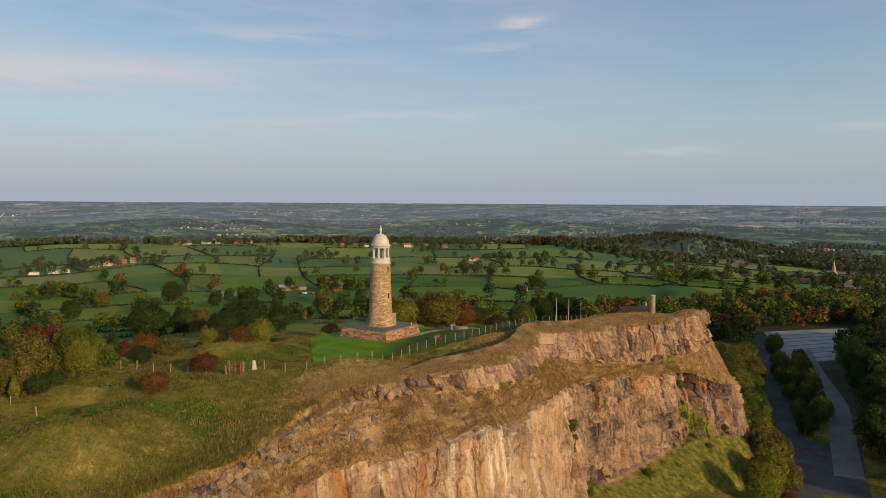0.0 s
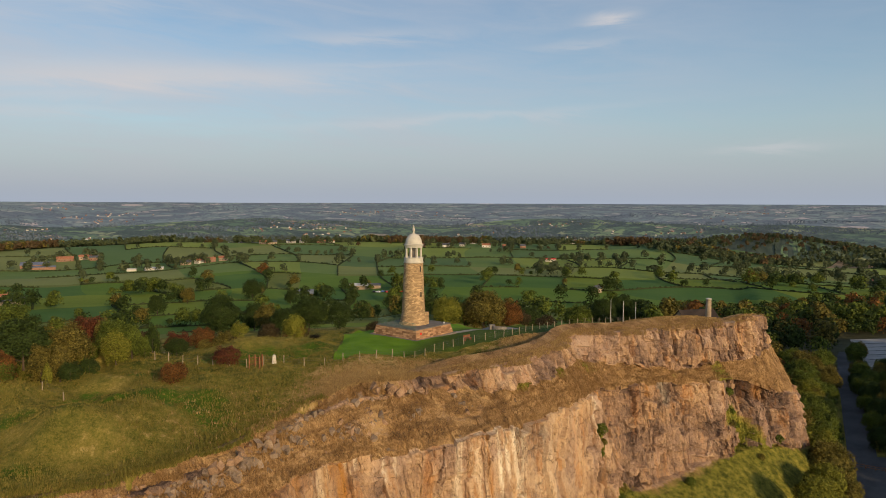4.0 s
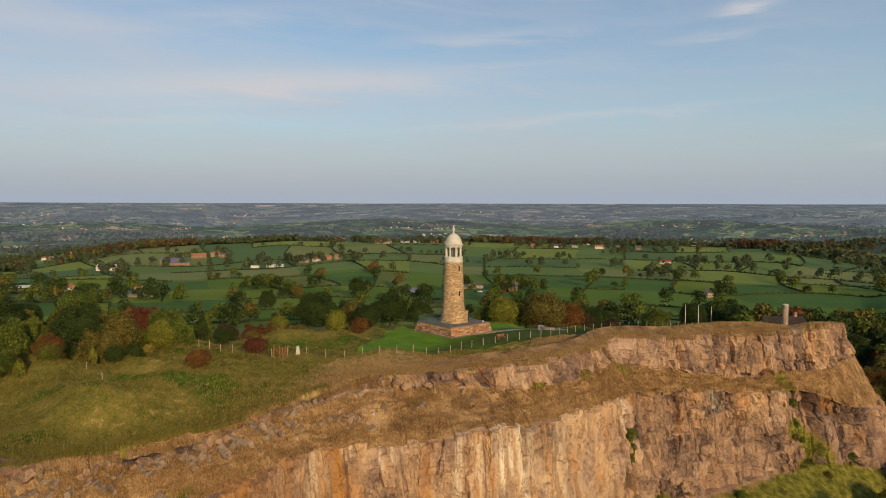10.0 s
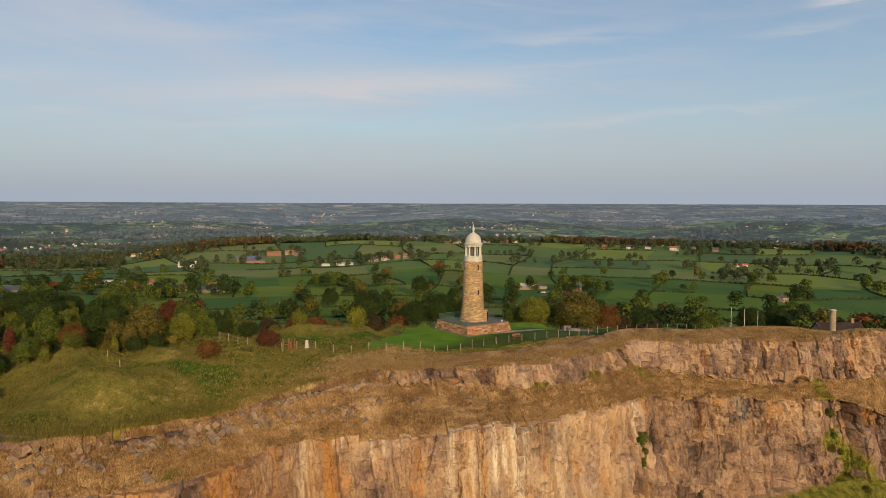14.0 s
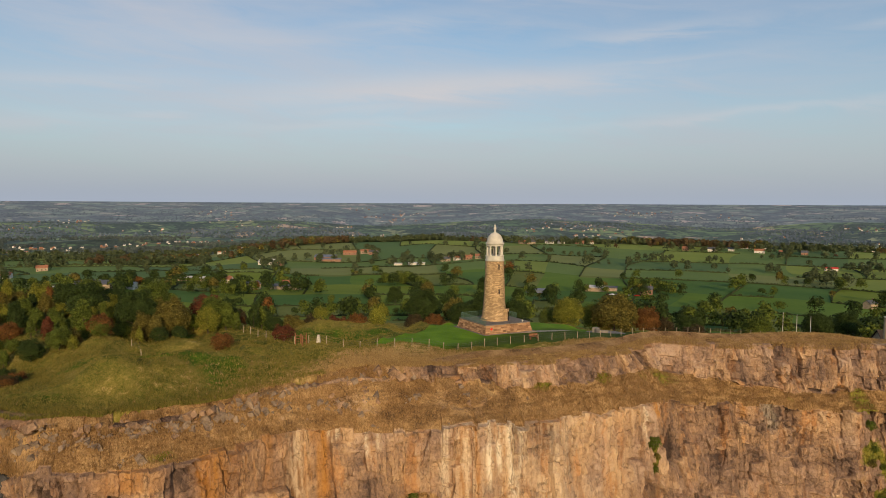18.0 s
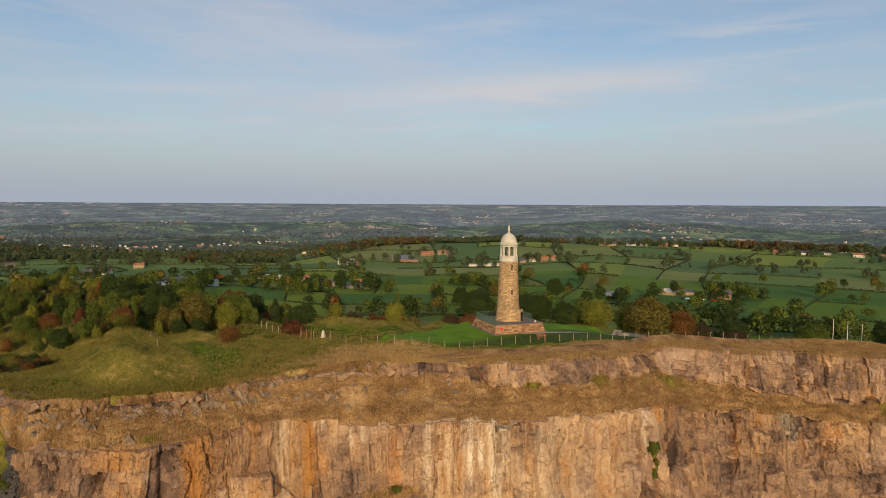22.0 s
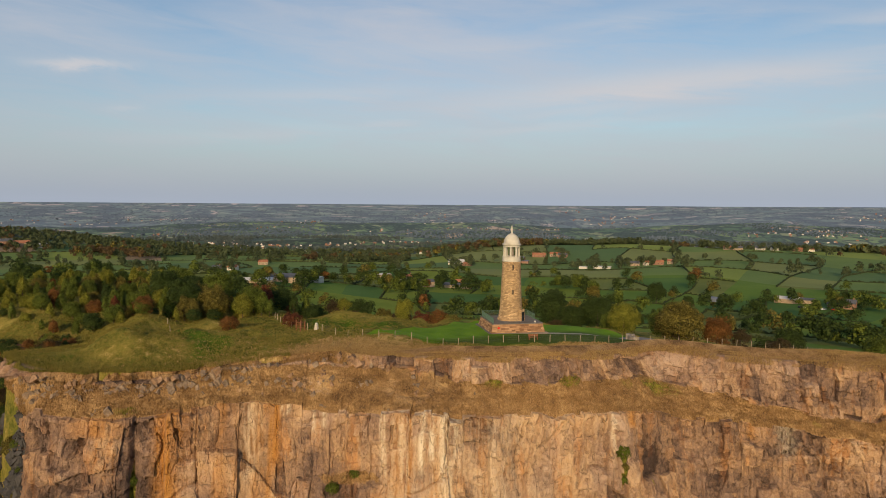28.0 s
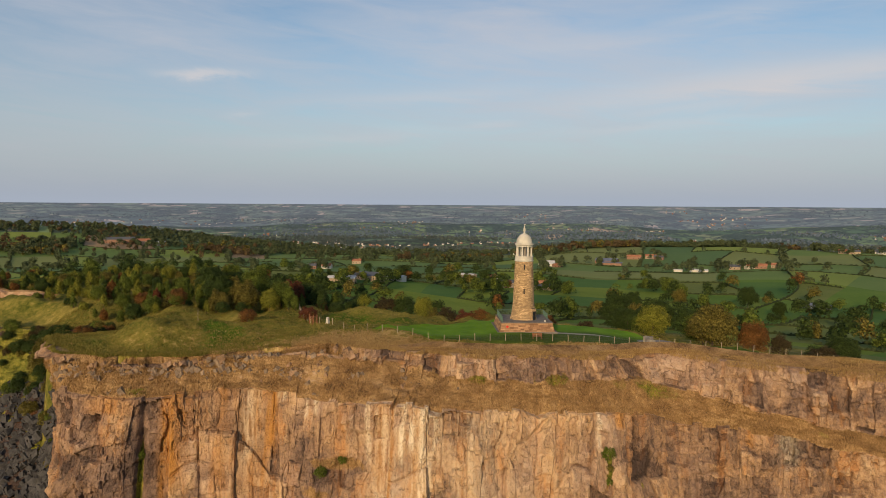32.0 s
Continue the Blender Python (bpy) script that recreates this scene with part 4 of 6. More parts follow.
SHAFT_STONE = tower_stone()
PLINTH_STONE = wall_stone("red_brown_plinth_stone", (0.17, 0.092, 0.05), (0.46, 0.27, 0.15), (0.10, 0.06, 0.036))

def plinth_block():
    """Squared gritstone, each block its own tone."""
    m, n, pos, sh = material("plinth_block_stone", 0.92, 0.15)
    tone_ = n.add("ShaderNodeObjectInfo").outputs["Random"]
    fine = n.noise(pos, 6, 5, 0.65)
    f = n.math("ADD", n.math("MULTIPLY", tone_, 0.6), n.math("MULTIPLY", fine, 0.4))
    finish(n, sh, n.ramp(f, [(0.15, (0.15, 0.082, 0.046)), (0.5, (0.30, 0.170, 0.092)), (0.85, (0.50, 0.31, 0.175))]), fine, 0.6, 0.05)
    return m


BLOCK_STONE = plinth_block()

# ---- memorial tower ----
TOWER = (-8.75, 125.7, 0.0)
SQUARE = math.atan2(8.85, 6.0)
tower = thing("memorial_tower", TOWER, "tall round gritstone memorial tower with pale domed lantern on square plinth", "tower", turn=SQUARE)
bm = bmesh.new()
side = 10.5
ring = [[bm.verts.new((sx * h, sy * h, z)) for sx, sy in ((-1, -1), (1, -1), (1, 1), (-1, 1))] for h, z in ((side / 2 + 0.05, -0.6), (side / 2, 0.0), (side / 2 - 0.42, 1.62))]
for lo, hi in zip(ring, ring[1:]):
    for i in range(4):
        bm.faces.new((lo[i], lo[(i + 1) % 4], hi[(i + 1) % 4], hi[i]))
bm.faces.new(ring[-1])
plinth = part("plinth", bm, PLINTH_STONE, tower, "battered red-brown stone plinth")
part("coping", box(bmesh.new(), (side - 0.62, side - 0.62, 0.16), (0, 0, 1.6), bevel=0.04), PAVING, plinth, "grey stone coping")
part("apron", box(bmesh.new(), (side + 0.9, side + 0.9, 0.3), (0, 0, -0.24)), PAVING, tower, "dark paved strip round the plinth")
shaft_profile = [(2.62, 1.7), (2.62, 2.05), (2.48, 2.15), (2.36, 2.8), (2.2, 3.7), (2.08, 5.2), (1.98, 7.5), (1.88, 10.0), (1.80, 12.2), (1.78, 13.05), (1.5, 13.06)]
part("shaft", lathe(bmesh.new(), shaft_profile, 72), SHAFT_STONE, tower, "tapering shaft of coursed gritstone")
part("lantern_base", lathe(bmesh.new(), [(1.74, 13.03), (1.84, 13.1), (1.87, 13.25), (1.76, 13.35), (1.74, 13.9), (1.80, 13.98), (1.80, 14.1), (0.4, 14.12)], 64), PALE_STONE, tower, "pale stone drum with moulding")
for i in range(8):
    a = math.pi * 2 * (i + 0.5) / 8
    bm = lathe(bmesh.new(), [(0.25, 14.08), (0.25, 14.2), (0.19, 14.26), (0.18, 15.0), (0.165, 15.75), (0.24, 15.82), (0.24, 15.95)], 14)
    bmesh.ops.translate(bm, vec=(1.43 * math.cos(a), 1.43 * math.sin(a), 0), verts=bm.verts)
    part("lantern_column", bm, PALE_STONE, tower)
part("lantern_core", lathe(bmesh.new(), [(0.42, 14.05), (0.42, 15.9), (0.2, 15.95)], 20), STONE_GREY, tower, "dark stair head inside the lantern")
part("cornice", lathe(bmesh.new(), [(1.3, 15.88), (1.62, 15.9), (1.64, 16.15), (1.76, 16.25), (1.8, 16.35), (1.8, 16.5), (1.64, 16.56), (0.5, 16.57)], 64), PALE_STONE, tower)
dome = [(1.56 * math.cos(t), 16.52 + 1.95 * math.sin(t)) for t in [radians(6 * k) for k in range(15)]]
part("dome", lathe(bmesh.new(), dome + [(0.12, 18.5)], 64), PALE_STONE, tower, "pale smooth dome")
part("finial", lathe(bmesh.new(), [(0.26, 18.42), (0.28, 18.55), (0.14, 18.66), (0.17, 18.8), (0.27, 19.1), (0.26, 19.35), (0.12, 19.6), (0.15, 19.75), (0.07, 19.95), (0.02, 20.05)], 20), PALE_STONE, tower, "turned stone finial")
PORCH = radians(5) - SQUARE
bm = box(bmesh.new(), (1.0, 1.3, 2.3), (2.35, 0, 1.7), 0.0, 0.9, 0.06)
bmesh.ops.rotate(bm, cent=(0, 0, 0), matrix=Matrix.Rotation(PORCH, 3, "Z"), verts=bm.verts)
porch = part("porch", bm, SHAFT_STONE, tower, "small stone door surround")
bm = box(bmesh.new(), (0.06, 0.75, 1.75), (2.86, 0, 1.72))
bmesh.ops.rotate(bm, cent=(0, 0, 0), matrix=Matrix.Rotation(PORCH, 3, "Z"), verts=bm.verts)
part("door", bm, DARK_GLASS, porch, "dark doorway")
for a, z, h in ((radians(-40), 11.5, 1.0), (radians(-40), 6.8, 1.0), (radians(150), 9.0, 0.9)):
    r = float(np.interp(z, [p[1] for p in shaft_profile], [p[0] for p in shaft_profile]))
    bm = box(bmesh.new(), (0.22, 0.24, h), (r - 0.07, 0, z), 0.0, 1.0, 0.02)
    bmesh.ops.rotate(bm, cent=(0, 0, 0), matrix=Matrix.Rotation(a - SQUARE, 3, "Z"), verts=bm.verts)
    part("slit_window", bm, DARK_GLASS, tower, "narrow dark slit window")
hb = side / 2 - 0.62
for k, (a, b) in enumerate((((-hb, -hb), (-hb, hb)), ((-hb, hb), (hb, hb)), ((hb, hb), (hb, -hb * 0.2)))):
    a, b = Vector((*a, 0)), Vector((*b, 0))
    ln = (b - a).length
    yaw_r = math.atan2(b.y - a.y, b.x - a.x)
    mid = (a + b) / 2
    rail = part("railing", box(bmesh.new(), (ln, 0.05, 0.05), (mid.x, mid.y, 2.78), yaw_r), GREEN_RAIL, tower, "green metal deck railing")
    for j in range(int(ln / 0.14)):
        p = a + (b - a) * ((j + 0.5) / int(ln / 0.14))
        part("baluster", box(bmesh.new(), (0.025, 0.025, 1.02), (p.x, p.y, 1.76)), GREEN_RAIL, rail)
bm = bmesh.new()
bmesh.ops.create_cone(bm, cap_ends=True, segments=20, radius1=0.26, radius2=0.2, depth=0.12)
bmesh.ops.rotate(bm, cent=(0, 0, 0), matrix=Matrix.Rotation(radians(-105), 3, "X"), verts=bm.verts)
me = bpy.data.meshes.new("poppy_wreath")
bm.to_mesh(me)
bm.free()
me.materials.append(POPPY)
wreath = tagged(new("poppy_wreath", me), "round red poppy wreath fixed to the plinth wall", "wreath")
wreath.matrix_world = Matrix.Translation(TOWER) @ Matrix.Rotation(SQUARE, 4, "Z") @ Matrix.Translation((-hb - 0.02 + 0.9, -side / 2 + 0.17, 0.95)) @ Matrix.Rotation(radians(180), 4, "Z")


def floodlight(x, y, z, turn):
    """A small white flood lamp on a bracket."""
    ob = thing("floodlight", (x, y, z), "small white floodlight standing on the plinth coping", "floodlight", turn=turn)
    part("housing", box(bmesh.new(), (0.34, 0.22, 0.26), (0, 0, 0.12), 0, 0.85, 0.03), WHITE, ob)
    part("lens", box(bmesh.new(), (0.26, 0.03, 0.18), (0, 0.12, 0.16)), DARK_GLASS, ob)
    part("bracket", box(bmesh.new(), (0.12, 0.12, 0.14), (0, 0, 0)), METAL, ob)


def ground_at(x, y):
    return float(land(np.array([float(x)]), np.array([float(y)]))[0])


floodlight(-3.1, 126.1, 1.74, 1.2)

# ---- fence, gate and small things on the ridge ----
def fence_run(points, gap_, label, post_h=1.25, group="fences on the ridge"):
    p = np.array(points, float)
    seg = np.concatenate([[0], np.cumsum(np.hypot(*np.diff(p, axis=0).T))])
    cnt = int(seg[-1] / gap_)
    ob = thing("post_and_wire_fence", (p[0][0], p[0][1], ground_at(*p[0])), label, "fence", group)
    base = ob.matrix_world.translation
    tops = []
    proto = None
    for i in range(cnt + 1):
        t = seg[-1] * i / cnt
        x, y = np.interp(t, seg, p[:, 0]), np.interp(t, seg, p[:, 1])
        z = ground_at(x, y)
        if proto is None:
            proto = part("post", box(bmesh.new(), (0.11, 0.11, post_h + 0.3), (0, 0, -0.3), 0.3, 0.92, 0.015), POST_WOOD, ob)
            o = proto
        else:
            o = new("post", proto.data)
            o.parent = ob
        o.location = (x - base.x, y - base.y, z - base.z)
        o.rotation_euler = (random.uniform(-0.05, 0.05), random.uniform(-0.05, 0.05), random.uniform(0, 1.5))
        tops.append(Vector((x, y, z)) - base)
    for h in (0.45, 0.8, 1.15):
        cu = bpy.data.curves.new("wire", "CURVE")
        cu.dimensions, cu.bevel_depth, cu.bevel_resolution = "3D", 0.006, 0
        sp = cu.splines.new("POLY")
        sp.points.add(len(tops) - 1)
        for q, v in zip(sp.points, tops):
            q.co = (v.x, v.y, v.z + h, 1)
        cu.materials.append(PAVING)
        o = new("wire", cu)
        o.parent = ob
    return ob


fence_run([(-24.5, 89.5), (-21, 91.6), (-15.7, 92.8), (-12, 96.3), (-8, 100), (-4.6, 106.4), (-1.6, 112.4), (1.6, 116.8), (5.6, 121.4), (9.6, 127.2), (13.4, 134.2), (19.6, 143), (27.6, 152), (36.4, 163), (45, 174), (53, 184)], 2.75, "weathered wooden post and wire fence along the lawn")
fence_run([(-26.5, 88.6), (-31, 89.6), (-38, 92), (-47, 95.5)], 2.6, "weathered wooden post and wire fence beside the gate")
fence_run([(-45, 73.5), (-41.8, 72.6)], 3.2, "two short wooden posts by the grassy hollow", 1.0)

gate = thing("rusty_gate", (-25.2, 88.6, ground_at(-25.2, 88.6)), "rust-brown timber kissing gate in the fence", "gate", turn=0.5)
for k, (x, y, h) in enumerate(((-0.9, 0, 1.75), (-0.1, 0.2, 1.6), (0.8, 0, 1.7), (0.3, -0.8, 1.5))):
    part("gate_post", box(bmesh.new(), (0.17, 0.17, h + 0.3), (x, y, -0.3), 0.1 * k, 1.0, 0.015), RUSTY, gate)
for k in range(3):
    part("gate_bar", box(bmesh.new(), (1.6, 0.06, 0.1), (-0.05, 0.02, 0.4 + 0.42 * k)), RUSTY, gate)
part("brace", box(bmesh.new(), (0.07, 1.0, 0.09), (0.4, -0.4, 1.05), 0.4), RUSTY, gate)

trig = thing("trig_pillar", (-23.4, 89.0 + 1.6, ground_at(-23.4, 90.6)), "pale tapered concrete survey pillar on the grass", "pillar")
part("pillar", box(bmesh.new(), (0.62, 0.62, 1.2), (0, 0, -0.08), 0.4, 0.62, 0.04), CONCRETE, trig)
part("cap_plate", box(bmesh.new(), (0.3, 0.3, 0.05), (0, 0, 1.11), 0.4, 1.0, 0.01), METAL, trig)

TOPO = (7.5, 146.0)
tz = ground_at(*TOPO)
topo = thing("curved_stone_wall", (*TOPO, tz), "low curved stone viewpoint wall on a paved circle", "wall")
bm = bmesh.new()
arc_n = 14
vs = []
for i in range(arc_n + 1):
    a = radians(150 + 150 * i / arc_n)
    vs.append([bm.verts.new((r * math.cos(a), r * math.sin(a), z)) for r, z in ((1.6, -0.3), (1.6, 1.15), (2.15, 1.15), (2.2, -0.3))])
for p, q in zip(vs, vs[1:]):
    for k in range(4):
        bm.faces.new((p[k], p[(k + 1) % 4], q[(k + 1) % 4], q[k]))
bm.faces.new(vs[0])
bm.faces.new(vs[-1][::-1])
part("wall_body", bm, STONE_GREY, topo)
part("plinth_block", box(bmesh.new(), (0.9, 0.9, 1.5), (-2.2, -0.4, -0.2), 0.3, 0.9, 0.05), STONE_GREY, topo)
part("paving_circle", lathe(bmesh.new(), [(4.5, -0.5), (4.5, 0.02), (4.4, 0.05), (0.1, 0.06)], 48), TRACK, topo, "pale paved circle")

bench = thing("bench", (1.6, 119.6, ground_at(1.6, 119.6)), "dark wooden bench on the lawn", "bench", turn=0.95)
part("seat", box(bmesh.new(), (1.8, 0.45, 0.06), (0, 0, 0.44), 0, 1, 0.01), RUSTY, bench)
part("backrest", box(bmesh.new(), (1.8, 0.06, 0.42), (0, 0.24, 0.55), 0, 1, 0.01), RUSTY, bench)
for sx in (-0.75, 0.75):
    part("leg", box(bmesh.new(), (0.09, 0.42, 0.45), (sx, 0, 0)), RUSTY, bench)

for k, (x, y) in enumerate(((39.0, 202.3), (42.2, 200.2), (45.3, 198.2))):
    z = ground_at(x, y)
    mast = thing("flagpole", (x, y, z), "slim white flagpole beside the car park", "flagpole", "flagpoles in a row")
    part("pole", lathe(bmesh.new(), [(0.11, -0.2), (0.10, 0.2), (0.075, 4.0), (0.05, -3.6 - z), (0.02, -3.55 - z)], 12), WHITE, mast)
    part("base_collar", lathe(bmesh.new(), [(0.2, -0.2), (0.2, 0.25), (0.12, 0.3)], 12), METAL, mast)

z = ground_at(59.6, 178.4)
pillar = thing("round_stone_pillar", (59.6, 178.4, z), "small round stone pillar like a model tower on the ridge", "pillar")
part("shaft", lathe(bmesh.new(), [(0.85, -0.6), (0.85, 0.2), (0.72, 0.3), (0.64, 0.1 - z), (0.62, 0.2 - z)], 28), STONE_H, pillar)
part("cap", lathe(bmesh.new(), [(0.7, 0.16 - z), (0.74, 0.26 - z), (0.72, 0.36 - z), (0.3, 0.5 - z)], 28), PALE_STONE, pillar)


def house(x, y, w, d, h, turn, wall, roof, label, pitch=0.75, chimney=True, windows=3, category="house", group="", name="house", z=None):
    """A gabled building; w runs along the ridge."""
    z = ground_at(x, y) if z is None else z
    if y > 300 or x < -300:
        w, d, h = w * 0.82, d * 0.82, h * 0.82
        for k in range(3):
            a_ = random.uniform(0, 6.28)
            GARDEN.append((x + math.cos(a_) * (w * 0.5 + 5), y + math.sin(a_) * (w * 0.5 + 6), z))
    ob = thing(name, (x, y, z), label, category, group, turn)
    rise = d / 2 * pitch
    bm = bmesh.new()
    a = [bm.verts.new((sx * w / 2, sy * d / 2, zz_)) for zz_ in (-1.5, h) for sx, sy in ((-1, -1), (1, -1), (1, 1), (-1, 1))]
    g1, g2 = bm.verts.new((-w / 2, 0, h + rise)), bm.verts.new((w / 2, 0, h + rise))
    for f in ((0, 1, 5, 4), (2, 3, 7, 6)):
        bm.faces.new([a[i] for i in f])
    bm.faces.new((a[1], a[2], a[6], g2, a[5]))
    bm.faces.new((a[3], a[0], a[4], g1, a[7]))
    wall_ob = part("wall", bm, wall, ob)
    bm = bmesh.new()
    o, th = 0.35, 0.22
    for s_ in (-1, 1):
        e = d / 2 + o
        ez = h - o * pitch
        q = [bm.verts.new(v) for v in ((-w / 2 - o, 0, h + rise), (w / 2 + o, 0, h + rise), (w / 2 + o, s_ * e, ez), (-w / 2 - o, s_ * e, ez), (-w / 2 - o, 0, h + rise + th), (w / 2 + o, 0, h + rise + th), (w / 2 + o, s_ * e, ez + th), (-w / 2 - o, s_ * e, ez + th))]
        for f in ((0, 1, 2, 3), (7, 6, 5, 4), (0, 4, 5, 1), (1, 5, 6, 2), (2, 6, 7, 3), (3, 7, 4, 0)):
            bm.faces.new([q[i] for i in f])
    roof_ob = part("roof", bm, roof, ob)
    if chimney:
        part("chimney", box(bmesh.new(), (0.8, 0.55, 1.9), (w * 0.33, 0, h + rise - 0.6), 0, 1, 0.03), BRICK_H, roof_ob)
    for i in range(windows):
        xw = (i + 0.5) / windows * w - w / 2
        for sy in (-1, 1):
            for zl in ((0.9,) if h < 4 else (0.9, 3.3)):
                if zl + 1.1 < h:
                    part("window", box(bmesh.new(), (1.0, 0.14, 1.1), (xw, sy * (d / 2 + 0.01), zl)), DARK_GLASS, ob)
    return ob


def shed(x, y, w, d, h, turn, wall, roof, label, **k):
    return house(x, y, w, d, h, turn, wall, roof, label, 0.32, False, 0, "barn", name="barn", **k)


G1 = "farm buildings in the valley"
GARDEN = []
house(66, 213, 11.5, 6.5, 2.4, 0.35, STONE_H, DARK_ROOF, "low stone tea room with dark slate roof behind the ridge", 0.8, True, 3, "tea room", name="tea_room")
house(75, 219, 5, 6, 2.6, 0.35, BRICK_H, TILE, "small brick annex with tiled roof", 0.8, True, 1, "house")
# hilltop farms and houses
house(-580, 697, 27, 17, 4.5, 0.4, WHITE, SHEET, "large pale house with white roof on the hill", 0.5, False, 4, group=G1)
house(-556, 690, 15, 8, 3.5, 1.3, BRICK_H, TILE, "brick outbuilding beside the white house", 0.6, True, 3, group=G1)
shed(-553, 784, 36, 22, 5, 0.5, BRICK_H, BLUE_SHEET, "big barn with dark blue-grey sheet roof", group=G1)
shed(-537, 776, 32, 10, 3.5, 0.5, BRICK_H, BLUE_SHEET, "lean barn with dark blue-grey sheet roof", group=G1)
house(-556, 846, 24, 8, 4.5, 0.5, BRICK_H, TILE, "brick farmhouse with clay tile roof", group=G1)
house(-538, 862, 20, 8, 4.5, 0.6, STONE_H, TILE, "stone house with clay tile roof", group=G1)
house(-522, 858, 16, 7, 4.5, 0.3, BRICK_H, SLATE, "brick house with slate roof", group=G1)
shed(-389, 755, 25, 8, 3, 0.4, WHITE, SHEET, "long white shed with pale sheet roof", group=G1)
shed(-410, 745, 12, 6, 2.8, 0.4, WHITE, SHEET, "small white shed with pale sheet roof", group=G1)
for x, y, w, t_, wl, rf, lb in ((-380, 816, 15, 0.3, STONE_H, SLATE, "stone cottage with slate roof"), (-369, 829, 13, 1.2, WHITE, TILE, "white cottage with clay roof"), (-358, 836, 16, 0.5, BRICK_H, TILE, "brick cottage with clay roof"), (-345, 846, 12, 0.2, STONE_H, TILE, "stone cottage with clay roof"), (-352, 1150, 18, 0.4, WHITE, SLATE, "white house with slate roof"), (-336, 1166, 14, 1.0, WHITE, SLATE, "white cottage with slate roof"), (-312, 1196, 18, 0.3, BRICK_H, TILE, "brick house with clay roof"), (-300, 1220, 14, 0.4, WHITE, TILE, "white house with clay roof"), (-372, 1112, 18, 0.6, STONE_H, SLATE, "stone farmhouse with slate roof"), (-385, 1106, 14, 0.1, STONE_H, TILE, "stone outhouse with clay roof")):
    house(x, y, w, 7.5, 4.6, t_, wl, rf, lb, group=G1)
# the valley farms
shed(-356, 428, 15, 14, 5.5, 1.1, STONE_H, SLATE, "wide stone barn with grey roof", group=G1)
shed(-336, 447, 30, 11, 3.6, 0.55, STONE_H, SLATE, "long low stone barn with grey roof", group=G1)
house(-344, 458, 9, 8, 4.6, 0.55, BRICK_H, TILE, "small brick farmhouse with clay roof", group=G1)
shed(-450, 452, 32, 9, 3.6, 0.35, STONE_H, SHEET, "long barn with pale sheet roof", group=G1)
house(-413, 456, 16, 8, 4.2, 0.4, WHITE, TILE, "white house with orange clay roof", group=G1)
shed(-356, 268, 24, 11, 4.2, 0.9, STONE_H, SHEET, "long barn with bright curved sheet roof", group=G1)
shed(-372, 300, 26, 16, 5, 0.7, STONE_H, SLATE, "large grey farm shed", group=G1)
shed(-392, 310, 20, 12, 4, 0.7, STONE_H, BLUE_SHEET, "grey farm shed with blue-grey roof", group=G1)
shed(-384, 330, 22, 10, 4, 0.5, WHITE, SHEET, "pale farm shed beside the yard", group=G1)
shed(-157, 556, 22, 8, 3.2, 0.1, BLUE_SHEET, BLUE_SHEET, "long low dark blue shed", group=G1)
shed(-116, 588, 20, 12, 4, 0.1, STONE_H, SHEET, "farm shed with grey sheet roof", group=G1)
shed(-104, 592, 14, 10, 3.4, 0.2, STONE_H, SLATE, "farm shed with slate roof", group=G1)
house(-71, 578, 12, 8, 5.2, 0.1, BRICK_H, SLATE, "tall brick farmhouse with two chimneys", group=G1)
house(-82, 582, 9, 6, 3.0, 0.1, STONE_H, SLATE, "low stone outbuilding with slate roof", group=G1)
shed(68, 890, 16, 9, 3.5, 0.1, WHITE, RED_SHEET, "shed with bright red roof", group=G1)
house(84, 569, 9, 7, 4.5, 0.9, STONE_H, SLATE, "small stone house standing among trees", group=G1)
for x, y, w, wl, rf in ((-85, 1128, 15, WHITE, SLATE), (-20, 1144, 17, WHITE, TILE), (12, 1130, 13, BRICK_H, TILE), (40, 1136, 11, BRICK_H, SLATE), (-126, 1146, 12, BRICK_H, TILE), (-60, 1150, 11, WHITE, SLATE)):
    house(x, y, w, 8, 4.6, 0.1, wl, rf, "distant farmhouse with pitched roof", group=G1)
house(-700, 470, 14, 8, 4.6, 0.9, STONE_H, TILE, "stone farm cottage with clay roof", group=G1)
house(-668, 392, 12, 8, 4.6, 0.9, BRICK_H, SLATE, "brick farm cottage with slate roof", group=G1)
house(-661, 408, 14, 8, 4.6, 0.7, WHITE, TILE, "white farm cottage with clay roof", group=G1)
house(-1215, 286, 60, 16, 8, 1.3, BRICK_H, SLATE, "long brick farm range on the far hill", 0.6, True, 6, group=G1)
house(-1200, 322, 30, 16, 8, 1.3, STONE_H, TILE, "stone farmhouse on the far hill", 0.6, True, 4, group=G1)
shed(-1190, 345, 26, 16, 6, 1.3, WHITE, SHEET, "white farm shed on the far hill", group=G1)

# village round the church
church = thing("church", (478, 783, ground_at(478, 783)), "stone parish church with a tall spire above the village", "church", turn=0.3)
part("nave", box(bmesh.new(), (22, 9, 8), (-16, 0, -1)), STONE_H, church)
bm = bmesh.new()
q = [bm.verts.new(v) for v in ((-27.3, -5, 6.9), (-4.7, -5, 6.9), (-4.7, 5, 6.9), (-27.3, 5, 6.9), (-27.3, 0, 11), (-4.7, 0, 11))]
for f in ((0, 1, 5, 4), (2, 3, 4, 5), (1, 2, 5), (3, 0, 4), (3, 2, 1, 0)):
    bm.faces.new([q[i] for i in f])
part("roof", bm, SLATE, church)
part("church_tower", box(bmesh.new(), (6, 6, 15), (0, 0, -1), 0, 0.95, 0.1), STONE_H, church)
part("spire", lathe(bmesh.new(), [(3.2, 13.5), (2.9, 14.2), (0.15, 27.5)], 8), STONE_H, church, "tall octagonal stone spire")
vil = random.Random(4)
